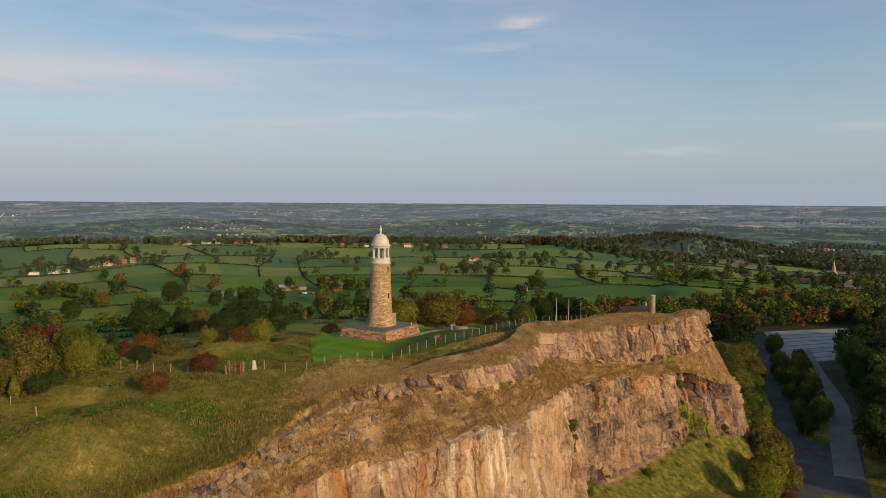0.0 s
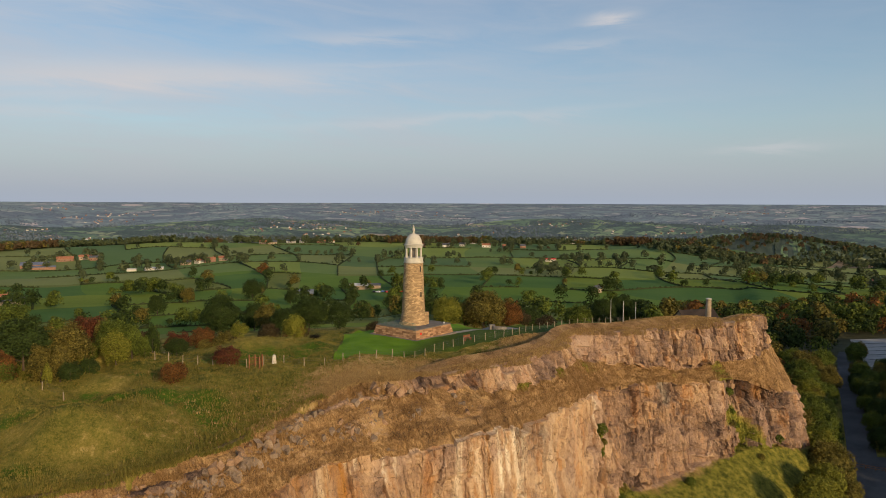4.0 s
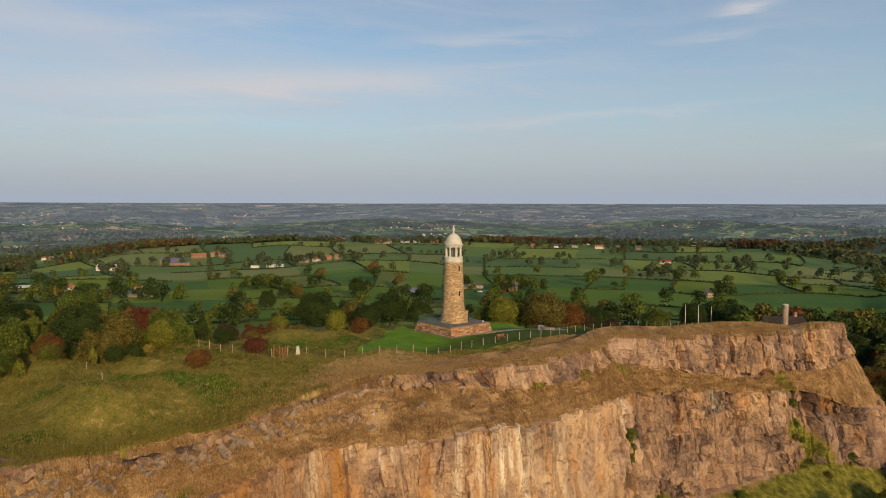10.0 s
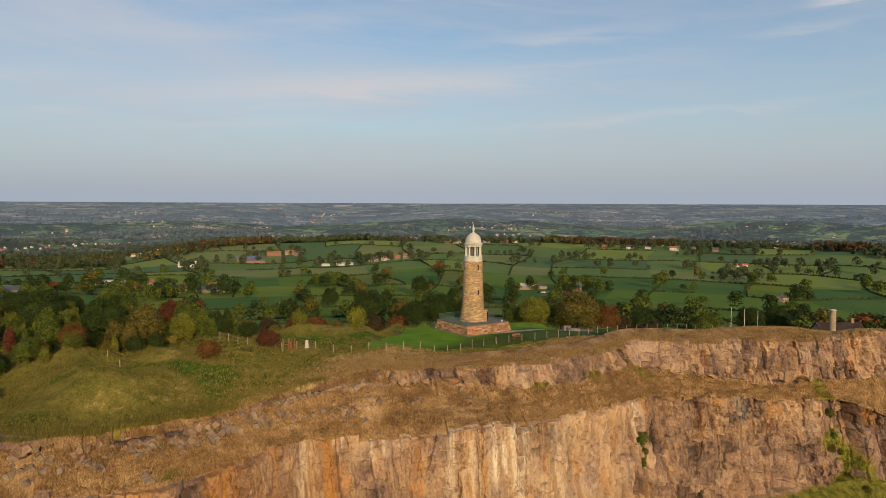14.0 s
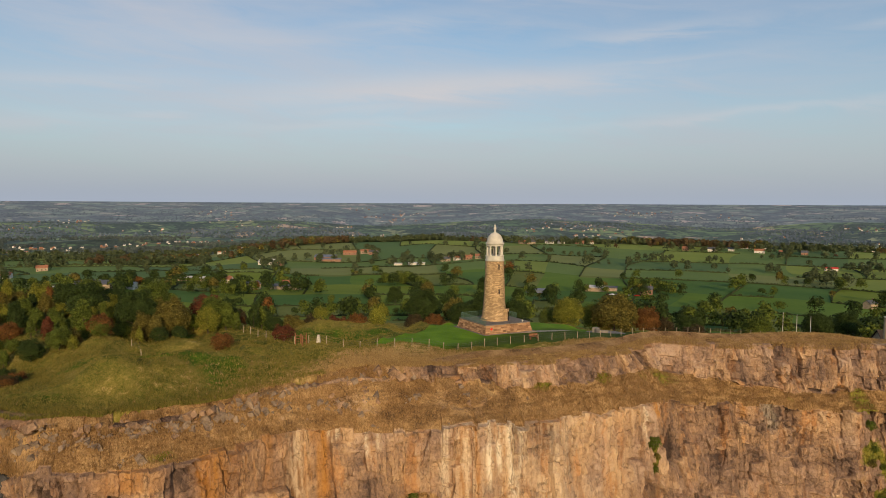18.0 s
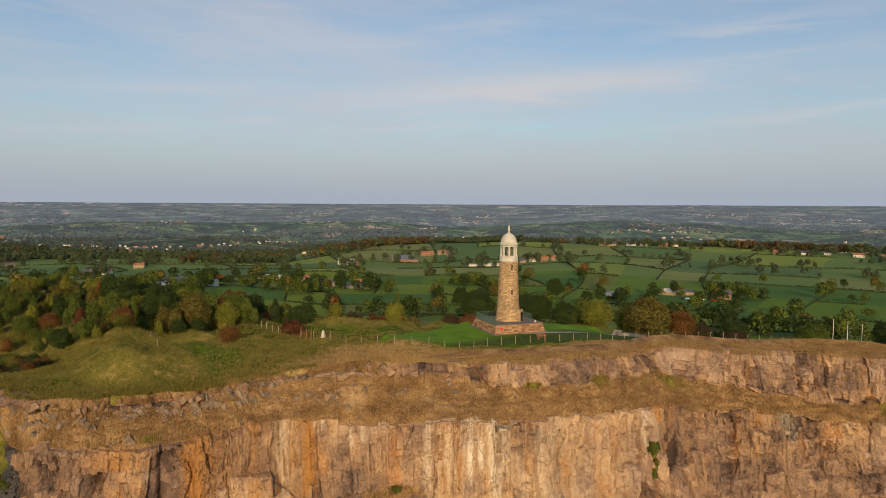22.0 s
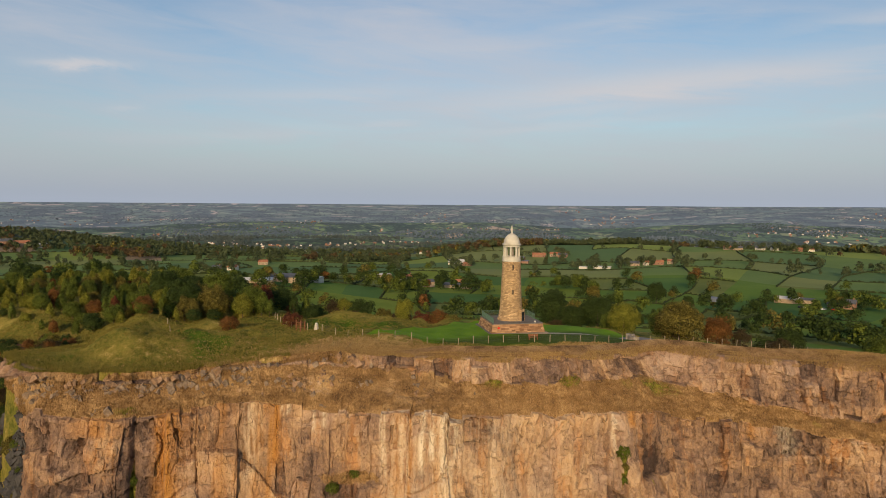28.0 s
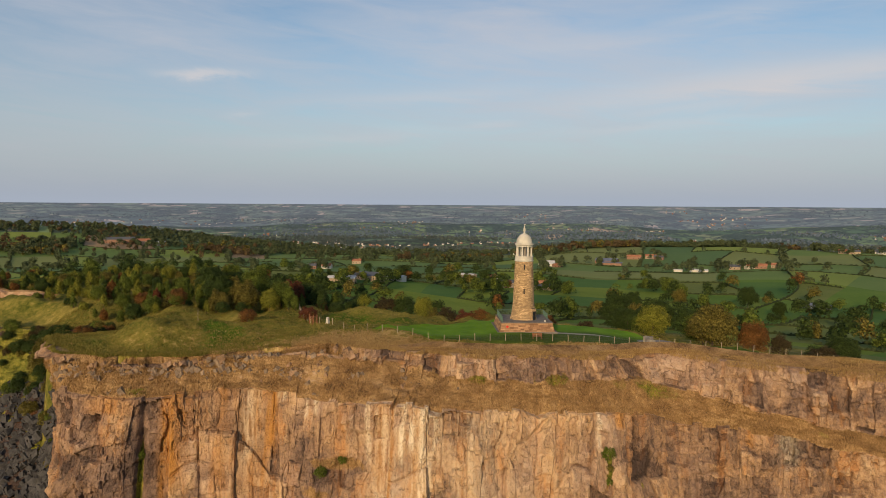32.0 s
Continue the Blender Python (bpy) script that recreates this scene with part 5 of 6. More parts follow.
for i in range(34):
    x, y = 395 + vil.uniform(0, 130), 575 + vil.uniform(0, 210)
    if math.hypot(x - 470, y - 783) < 26:
        continue
    house(x, y, vil.uniform(8, 15), vil.uniform(6.5, 9), vil.choice((4.6, 5.2, 5.6)), vil.uniform(0, 3.1), vil.choice((STONE_H, STONE_H, BRICK_H, WHITE)), vil.choice((SLATE, TILE, TILE)), "stone village house with pitched roof", group="village houses")


def car(x, y, turn, paint, label, z=None):
    z = ground_at(x, y) if z is None else z
    ob = thing("car", (x, y, z), label, "car", "parked cars", turn)
    bm = bmesh.new()
    prof = ((-2.1, 0.35), (-2.15, 0.8), (-1.95, 1.0), (-1.6, 1.55), (0.3, 1.6), (1.0, 1.08), (2.05, 0.92), (2.15, 0.6), (2.1, 0.35))
    l = [[bm.verts.new((px, sy * (0.86 if pz < 1.2 else 0.72), pz)) for px, pz in prof] for sy in (-1, 1)]
    for i in range(len(prof)):
        j = (i + 1) % len(prof)
        bm.faces.new((l[0][i], l[0][j], l[1][j], l[1][i]))
    bm.faces.new(l[0][::-1])
    bm.faces.new(l[1])
    part("body", bm, paint, ob)
    for sy in (-1, 1):
        part("side_window", box(bmesh.new(), (1.9, 0.05, 0.36), (-0.55, sy * 0.79, 1.12)), DARK_GLASS, ob)
        for px in (-1.35, 1.35):
            bm = bmesh.new()
            bmesh.ops.create_cone(bm, cap_ends=True, segments=16, radius1=0.34, radius2=0.34, depth=0.24)
            bmesh.ops.transform(bm, matrix=Matrix.Translation((px, sy * 0.8, 0.34)) @ Matrix.Rotation(radians(90), 4, "X"), verts=bm.verts)
            part("wheel", bm, TYRE, ob)
    return ob


car(49.3, 227, 0.2, CAR_BLACK, "black estate car parked behind the ridge")
for k in range(9):
    car(-98 + 3.2 * k + random.uniform(-0.6, 0.6), 566 + random.uniform(-4, 4), random.uniform(0, 3), CAR_PAINTS[k % 4], "%s car parked in the farmyard" % ("black", "white", "blue", "red")[k % 4])

# ---- the valley floor beside the quarry ----
def ribbon(name, pts, width, mat, label, lift=0.06, category="road"):
    p = spline(np.c_[np.array(pts, float), np.zeros(len(pts))], np.linspace(0, len(pts) - 1.001, 14 * len(pts)))[:, :2]
    t_ = np.gradient(p, axis=0)
    t_ /= np.linalg.norm(t_, axis=1)[:, None]
    nrm = np.c_[-t_[:, 1], t_[:, 0]]
    cols = np.linspace(-0.5, 0.5, 5)
    v = np.array([[[*(q + m_ * width * c), 0.0] for c in cols] for q, m_ in zip(p, nrm)])
    v[:, :, 2] = land(v[:, :, 0], v[:, :, 1]) + lift
    return tagged(new(name, mesh_np(name, v.reshape(-1, 3), grid_faces(*v.shape[:2]), [mat], None, None, False)), label, category, "", "structure")


ribbon("road", [(70, 118), (79, 136), (90, 160), (107, 200), (119, 228), (134, 266), (152, 300)], 6.2, ASPHALT, "dark worn asphalt lane below the quarry face", 0.14)
ribbon("track", [(96, 150), (108, 172), (121, 196), (134, 228), (147, 257), (158, 280)], 6.0, TRACK, "pale gravel track to the car park", 0.10)
ribbon("forecourt", [(88, 142), (97, 158), (104, 170)], 13, ASPHALT, "worn grey forecourt beside the lane", 0.08)
park = np.array([(138, 254), (160, 250), (220, 346), (170, 336)], float)
uu, vv = np.meshgrid(np.linspace(0, 1, 25), np.linspace(0, 1, 25))
px = (park[0] * (1 - uu[..., None]) + park[1] * uu[..., None]) * (1 - vv[..., None]) + (park[3] * (1 - uu[..., None]) + park[2] * uu[..., None]) * vv[..., None]
tagged(new("car_park", mesh_np("car_park", np.c_[px.reshape(-1, 2), land(px[..., 0], px[..., 1]).ravel() + 0.08], grid_faces(25, 25), [GRAVEL], None, None, False)), "empty pale gravel car park", "car park", "", "structure")
for k in range(7):
    t = 0.12 + 0.12 * k
    a, b = px[int(t * 24), 2], px[int(t * 24), 22]
    ribbon("bay_strip", [tuple(a), tuple((a + b) / 2), tuple(b)], 1.1, ASPHALT, "darker strip between parking bays", 0.13, "parking strip")
rail_ob = thing("rust_barrier", (92.5, 165.5, ground_at(92.5, 165.5)), "rust-brown tubular barrier across the lane", "barrier", turn=-0.5)
for k in range(7):
    part("barrier_post", box(bmesh.new(), (0.14, 0.14, 1.3), (-6 + 2 * k, 0, -0.1)), RUSTY, rail_ob)
for k in range(2):
    part("barrier_bar", box(bmesh.new(), (12.2, 0.08, 0.12), (0, 0, 0.6 + 0.5 * k)), RUSTY, rail_ob)


# ---- trees ----
def tube(p0, p1, r0, r1, seg=7):
    p0, p1 = np.array(p0, float), np.array(p1, float)
    ax = p1 - p0
    ax = ax / np.linalg.norm(ax)
    o = np.cross(ax, (0.3, 0.9, 0.2))
    o /= np.linalg.norm(o)
    q = np.cross(ax, o)
    a = np.linspace(0, 2 * np.pi, seg, endpoint=False)
    ring_ = np.cos(a)[:, None] * o + np.sin(a)[:, None] * q
    v = np.vstack([p0 + ring_ * r0, p1 + ring_ * r1])
    f = [(i, (i + 1) % seg, seg + (i + 1) % seg, seg + i) for i in range(seg)]
    return v, np.array(f)


def leaf_cards(centres, outward, size, rng, flat_=0.36):
    """One bent four-cornered leaf clump at each centre, facing more or less outward."""
    n_ = len(centres)
    nrm = outward + rng.normal(0, flat_, (n_, 3))
    nrm /= np.linalg.norm(nrm, axis=1)[:, None]
    a = np.cross(nrm, rng.normal(0, 1, (n_, 3)))
    a /= np.linalg.norm(a, axis=1)[:, None]
    b = np.cross(nrm, a)
    s_ = (size * rng.uniform(0.6, 1.3, n_))[:, None]
    k = rng.uniform(0.55, 1.0, (n_, 1))
    v = np.stack([centres - a * s_, centres - b * s_ * k + nrm * s_ * 0.25, centres + a * s_, centres + b * s_ * k - nrm * s_ * 0.2], 1)
    return v.reshape(-1, 3), np.arange(4 * n_).reshape(-1, 4)


def crown_points(rng, n_, wide, low, lobes, spire=0.0):
    """Points near the outside of a crown of unit height made of overlapping lobes."""
    cs, rs = [], []
    for i in range(lobes):
        z = rng.uniform(0.06, 0.9)
        reach = np.sqrt(max(0.02, 1 - ((z - 0.42) / 0.58) ** 2)) * (1 - spire * z)
        a = rng.uniform(0, 2 * np.pi)
        rr_ = rng.uniform(0.25, 0.78) * reach
        cs.append((np.cos(a) * rr_ * wide, np.sin(a) * rr_ * wide, low + (1 - low) * z))
        rs.append(rng.uniform(0.13, 0.27) * (1 - 0.4 * spire * z))
    cs, rs = np.array(cs), np.array(rs)
    k = rng.choice(lobes, n_, p=rs**2 / (rs**2).sum())
    d_ = rng.normal(0, 1, (n_, 3))
    d_ /= np.linalg.norm(d_, axis=1)[:, None]
    d_[:, 2] = np.where(d_[:, 2] < -0.35, -d_[:, 2], d_[:, 2])
    r_ = rs[k] * rng.uniform(0.5, 1.08, n_) ** 0.8
    p = cs[k] + d_ * r_[:, None] * np.array([wide, wide, 0.8 * (1 - low)])
    # the outer dome, dented unevenly
    dome_ = np.arange(n_) % 5 < 2
    th, zc = np.arctan2(d_[:, 1], d_[:, 0]), d_[:, 2]
    dent = 0.62 + 0.42 * fbm(th * 2.2 + 20, zc * 3.5 + 20, 3, int(rng.integers(1, 900)))
    reach = dent * rng.uniform(0.9, 1.02, n_)
    taper_ = np.clip(1 - spire * (0.5 + 0.5 * zc), 0.2, 1)
    q = np.stack([d_[:, 0] * reach * wide * taper_, d_[:, 1] * reach * wide * taper_, low + (1 - low) * (0.46 + 0.5 * zc * reach)], 1)
    return np.where(dome_[:, None], q, p), d_


PROTO = {}


def tree_proto(kind, form, seed):
    """A tree one metre high: trunk with limbs, and a crown of leaf clumps."""
    rng = np.random.default_rng(seed)
    wide, low, lobes, n_, sz, spire = {"round": (0.54, 0.05, 90, 12000, 0.0165, 0.0), "tall": (0.36, 0.03, 60, 7000, 0.0175, 0.35), "bush": (0.64, 0.0, 56, 6500, 0.022, 0.0), "young": (0.29, 0.02, 44, 3600, 0.0175, 0.55)}[form]
    p, d_ = crown_points(rng, n_, wide, low, lobes, spire)
    v, f = leaf_cards(p, d_, sz, rng)
    crown_me = mesh_np("crown", v, f, [LEAF[kind]])
    tv, tf, off = [], [], 0
    segs = [((0, 0, -0.06), (0.01, 0.0, 0.3), 0.022, 0.016), ((0.01, 0, 0.3), (0.0, 0.015, 0.72), 0.016, 0.006)]
    for i in range(5):
        a = rng.uniform(0, 6.28)
        z0 = 0.16 + 0.1 * i
        segs.append(((0.005, 0, z0), (math.cos(a) * wide * 0.6, math.sin(a) * wide * 0.6, z0 + rng.uniform(0.12, 0.26)), 0.009, 0.003))
    for s_ in segs:
        v, f = tube(*s_)
        tv.append(v)
        tf.append(f + off)
        off += len(v)
    return mesh_np("trunk", np.vstack(tv), np.vstack(tf), [BARK], None, None, False), crown_me


WORDS = {"dark": "dark green", "green": "green", "yellow": "yellow-green", "olive": "olive-green", "orange": "orange autumn", "red": "rust-red autumn", "plum": "dark plum-coloured"}


def tree(x, y, h, kind, form="round", label="", wide=1.0, group="trees", sink=0.0):
    v = int(abs(x * 7 + y * 3)) % 3
    key = (kind, form, v)
    z = ground_at(x, y) - sink
    m = pose(x, y, z, 0, 0, (x * 37 + y * 91) % 360) @ Matrix.Diagonal((h * wide, h * wide, h, 1))
    label = label or ("%s %s with a leafy, uneven crown" % (WORDS[kind], "bush" if form == "bush" else "tree"))
    if key not in PROTO:
        tr, cr = tree_proto(kind, form, hash((len(PROTO) + 3)) * 17 + 5)
        PROTO[key] = (tr, cr)
    tr, cr = PROTO[key]
    ob = new("bush" if form == "bush" else "tree")
    ob.empty_display_size = 0.1
    ob.matrix_world = m
    tagged(ob, label, "bush" if form == "bush" else "tree", "bushes" if form == "bush" and group == "trees" else group)
    for nm, me_ in (("trunk", tr), ("crown", cr)):
        o = new(nm, me_)
        o.parent = ob
    return ob


# single trees and bushes behind the lawn and along the slope
for row in ((-28, 115, 4.6, "yellow", "bush", 0.8), (-29.6, 89.6, 2.6, "red", "bush", 1.3), (-31.8, 78.6, 2.5, "orange", "bush", 1.25), (-33.5, 104, 2.6, "yellow", "bush", 1.0), (-36, 108, 2.0, "plum", "bush", 1.0), (-40.5, 107, 1.8, "olive", "bush", 1.2),
            (-43.5, 166, 7.5, "orange", "bush", 0.95), (-37, 162, 6, "plum", "bush", 0.95), (-51, 168, 7, "plum", "bush", 0.95), (-30, 160, 6.0, "dark", "bush", 0.9), (-22, 158, 6.0, "plum", "bush", 0.9),
            (-59, 160, 7.5, "olive", "bush", 0.95), (-65, 161, 8.0, "orange", "bush", 0.9), (-71, 160, 7.5, "red", "bush", 1.0), (-78, 158, 7.5, "plum", "bush", 1.0), (-84, 156, 7.0, "olive", "bush", 1.0), (-92, 152, 7.0, "dark", "bush", 1.0), (-100, 150, 7.0, "plum", "bush", 1.0),
            (-5.5, 162, 8.5, "yellow", "round", 1.0), (3, 172, 12.0, "olive", "round", 1.05), (-2, 176, 10.0, "green", "round", 1.0), (9.6, 177, 8.6, "orange", "round", 0.85), (13, 182, 5.5, "plum", "bush", 0.8), (19.4, 188, 4.6, "plum", "bush", 1.2), (15.5, 206, 14.5, "dark", "round", 0.85), (9, 208, 11, "dark", "round", 0.9), (-11, 166, 6.5, "green", "bush", 0.9), (32, 224, 14.5, "green", "round", 1.0),
            (-109, 276, 16, "dark", "round", 1.15), (-100, 290, 12, "dark", "round", 1.0), (-66, 228, 13, "dark", "round", 1.1), (-60, 236, 13, "dark", "round", 1.1), (-50, 240, 10, "dark", "bush", 0.9), (-80, 250, 10, "olive", "bush", 0.9), (-202, 402, 12.5, "dark", "round", 0.95), (-179, 500, 15, "dark", "round", 1.1), (-215, 470, 11, "olive", "round", 1.0), (-140, 470, 10, "dark", "round", 1.0)):
    k_ = 0.70 if 155 < row[1] < 230 and row[0] < -15 else 0.62 if 200 < row[1] < 230 else 0.85 if 155 < row[1] <= 200 else 1.0
    tree(row[0], row[1], row[2] * k_, row[3], row[4], wide=row[5] * (1.15 if k_ < 1 else 1.0))
for row in ((78, 205, 9, "yellow", "round"), (84, 214, 8, "orange", "bush"), (72, 200, 5, "orange", "bush"), (76, 226, 10, "green", "round"), (96, 330, 13, "dark", "round"), (70, 330, 12, "dark", "round"), (58, 300, 12, "dark", "round"), (48, 280, 11, "dark", "round"), (110, 300, 12, "dark", "round"), (55, 240, 2.2, "dark", "bush"), (62, 243, 2.2, "dark", "bush"), (40, 236, 2.2, "dark", "bush"), (68, 246, 2.4, "green", "bush")):
    tree(*row)

# young wood on the ridge
wr = random.Random(11)
spots = []
EDGE_X = [-130, -95, -72, -60, -47, -44, -42]
EDGE_Y = [38, 49, 56.5, 61, 66, 75, 100]
for i in range(6500):
    x, y = wr.uniform(-128, -43), wr.uniform(40, 146)
    edge = y - float(np.interp(x, EDGE_X, EDGE_Y))
    if edge < 0 or edge > 58 or y > 132 + 0.25 * (x + 60) or (x > -58 and y > 104 + 0.2 * (-44 - x)):
        continue
    if min([math.hypot(x - a, y - b) for a, b in spots] or [99]) < 2.9 + 0.02 * edge:
        continue
    spots.append((x, y))
for i, (x, y) in enumerate(spots):
    edge = y - float(np.interp(x, EDGE_X, EDGE_Y))
    rim_d = min(1.0, max(0.0, edge / 16))
    kind = wr.choices(("dark", "green", "yellow", "olive", "red", "orange"), (1.2 + 1.4 * rim_d, 9, 4.5, 2.8, 0.3, 1.0))[0]
    form = wr.choices(("round", "tall", "young", "bush"), (4, 4, 2, 1.5 + 5 * (1 - rim_d)))[0]
    h = wr.uniform(2.1, 3.5) + rim_d * wr.uniform(0.7, 3.2) * wr.random() ** 0.6
    tree(x, y, h * (0.6 if form == "bush" else 1), kind, form, wide=wr.uniform(0.95, 1.25), group="young wood on the ridge")
tree(-54.5, 97, 6.4, "red", "round", wide=1.1, group="young wood on the ridge")
for x, y, h, k_, f_ in ((-49, 84, 6.6, "olive", "round"), (-52, 80, 6.5, "dark", "round"), (-46.5, 79, 4.6, "olive", "tall"), (-57, 74, 6.2, "green", "tall"), (-48, 70.5, 3.2, "orange", "bush"), (-52.5, 68.5, 3.0, "olive", "bush"), (-44.5, 92, 5.0, "green", "tall"), (-63, 92, 7.4, "green", "round"), (-70, 84, 7.4, "dark", "round"), (-58, 104, 7.4, "dark", "round")):
    tree(x, y, h, k_, f_, wide=1.1, group="young wood on the ridge")

# woods round the lane and the car park
NEAR_WOOD, VALLEY = [], {}
wr = random.Random(23)
AREAS = (((74, 172), (90, 178), (128, 262), (112, 275), (90, 240), (76, 205), 6.0, (6, 11)), ((101, 176), (110, 182), (141, 250), (132, 258), 4.6, (5, 7.5)), ((128, 196), (185, 170), (250, 280), (210, 310), (168, 272), (150, 240), 6.5, (7, 12)), ((110, 280), (145, 285), (172, 356), (235, 362), (330, 400), (320, 450), (200, 420), (120, 350), 8.0, (10, 16)), ((228, 330), (300, 300), (360, 380), (240, 372), 8.0, (9, 14)), ((100, 134), (160, 126), (190, 170), (170, 250), (152, 236), (128, 186), (112, 172), (106, 156), 5.0, (7, 12)), ((165, 342), (225, 350), (300, 335), (330, 420), (150, 420), 7.0, (8, 13)), ((226, 330), (420, 330), (430, 440), (330, 480), (200, 470), 9.5, (7, 11)), ((60, 250), (112, 285), (190, 430), (120, 420), (62, 300), 8.5, (8, 13)))
for area in AREAS:
    *poly, sep_, hh = area
    poly = np.array(poly, float)
    lo, hi = poly.min(0), poly.max(0)
    got = []
    for i in range(900):
        x, y = wr.uniform(lo[0], hi[0]), wr.uniform(lo[1], hi[1])
        c = False
        for a in range(len(poly)):
            (x1, y1), (x2, y2) = poly[a - 1], poly[a]
            if (y1 > y) != (y2 > y) and x < (x2 - x1) * (y - y1) / (y2 - y1) + x1:
                c = not c
        if c and min([math.hypot(x - a_, y - b_) for a_, b_ in got] or [99]) > sep_:
            got.append((x, y))
    for x, y in got:
        kind = wr.choices(("dark", "green", "olive", "orange"), (4, 5, 3, 0.8))[0]
        if y < 262 and x < 150 and len(NEAR_WOOD) < 120:
            NEAR_WOOD.append(tree(x, y, wr.uniform(*hh), kind, wr.choice(("round", "round", "tall")), group="valley wood"))
        else:
            VALLEY.setdefault(kind, []).append((x, y, ground_at(x, y), wr.uniform(*hh)))
for x, y, h, k in ((143, 275, 8, "green"), (148, 283, 7, "olive"), (92, 196, 10, "green"), (96, 206, 11, "yellow"), (88, 200, 9, "green"), (100, 216, 11, "green"), (94, 220, 10, "olive"), (84, 182, 8, "yellow"), (90, 188, 9, "green"), (104, 228, 12, "green"), (98, 236, 11, "orange"), (86, 212, 9, "green"), (82, 222, 8, "yellow"), (110, 240, 12, "olive"), (66, 131, 8, "yellow"), (72, 140, 9, "yellow"), (78, 152, 11, "olive"), (80, 162, 11, "yellow"), (84, 170, 10, "green"), (70, 128, 4, "orange"), (76, 140, 7, "olive"), (88, 180, 11, "green"), (82, 190, 12, "green")):
    tree(x, y, h, k, "round", group="valley wood")

# ---- hedges and the trees in them, field by field ----
rows_n, cols_n = len(radii), NA + 1
FX, FY, FZ = fx, fy, fz
HEDGE = leafy("hedge_leaves", (0.018, 0.030, 0.010), (0.060, 0.075, 0.026), 0.4, 0.2)
hv, hf, hoff = [], [], 0
hedge_count = 0
tree_pts = []


def add_hedge(ix, high, wide_, near_):
    """A lumpy hedge along a run of net points: the near ones are things of their own, the far ones are joined."""
    global hoff, hedge_count
    p = np.array([(FX[i, j], FY[i, j], FZ[i, j]) for i, j in ix])
    p = np.vstack([p[:1]] + [np.linspace(a, b, 6)[1:] for a, b in zip(p, p[1:])])
    t_ = np.gradient(p[:, :2], axis=0)
    t_ /= np.linalg.norm(t_, axis=1)[:, None] + 1e-9
    nrm = np.c_[-t_[:, 1], t_[:, 0]]
    n_ = len(p)
    hh = high * (0.35 + 1.3 * RNG.random(n_) ** 1.5)
    ww = wide_ * (0.5 + 0.9 * RNG.random(n_))
    prof = ((-0.5, -0.6), (-0.55, 0.5), (-0.25, 0.95), (0.2, 1.0), (0.55, 0.55), (0.5, -0.6))
    v = np.stack([np.c_[p[:, :2] + nrm * (ww * a)[:, None] + RNG.normal(0, 0.15, (n_, 2)), p[:, 2] + hh * b] for a, b in prof], 1).reshape(-1, 3)
    f = grid_faces(n_, 6)
    if near_ and hedge_count < 280:
        hedge_count += 1
        at = v.mean(0)
        ob = new("hedge", mesh_np("hedge", v - at, f, [HEDGE]))
        ob.location = at
        tagged(ob, "dark clipped hedge between two green fields", "hedge", "field hedges")
        return
    hv.append(v)
    hf.append(f + hoff)
    hoff += n_ * 6


visible = lambda a_deg: -42 < a_deg < 96
for i in range(0, rows_n - 1):
    r = radii[i]
    if r < 300 or r > 1380:
        continue
    for c in range(NA // SUBA):
        a_deg = math.degrees(ang[c * SUBA])
        if not visible(a_deg):
            continue
        j0 = c * SUBA
        grow = 0.75 + r / 2600
        x0, y0 = FX[i, j0], FY[i, j0]
        if x0 > 90 and y0 < 520:
            continue
        if i % SUBR == 0 and hash2(np.array([i]), np.array([c]), 61)[0] < 0.74:
            add_hedge([(i, j) for j in range(j0, j0 + SUBA + 1)], 1.3 * grow, 1.1 * grow, r < 800)
            tree_pts += [(FX[i, j], FY[i, j], FZ[i, j]) for j in range(j0, j0 + SUBA) if hash2(np.array([i]), np.array([j]), 62)[0] < 0.22]
        if i % SUBR == 0 and i + SUBR < rows_n and j0 > 0 and cg[i, j0] != cg[i, j0 - 1] and hash2(np.array([i]), np.array([c]), 64)[0] < 0.8:
            add_hedge([(k, j0) for k in range(i, i + SUBR + 1)], 1.3 * grow, 1.1 * grow, r < 800)
            tree_pts += [(FX[k, j0], FY[k, j0], FZ[k, j0]) for k in range(i, i + SUBR) if hash2(np.array([k]), np.array([j0]), 63)[0] < 0.20]
tagged(new("hedgerows", mesh_np("hedgerows", np.vstack(hv), np.vstack(hf), [HEDGE])), "dark clipped hedges between the far green fields", "hedge", "", "stuff")


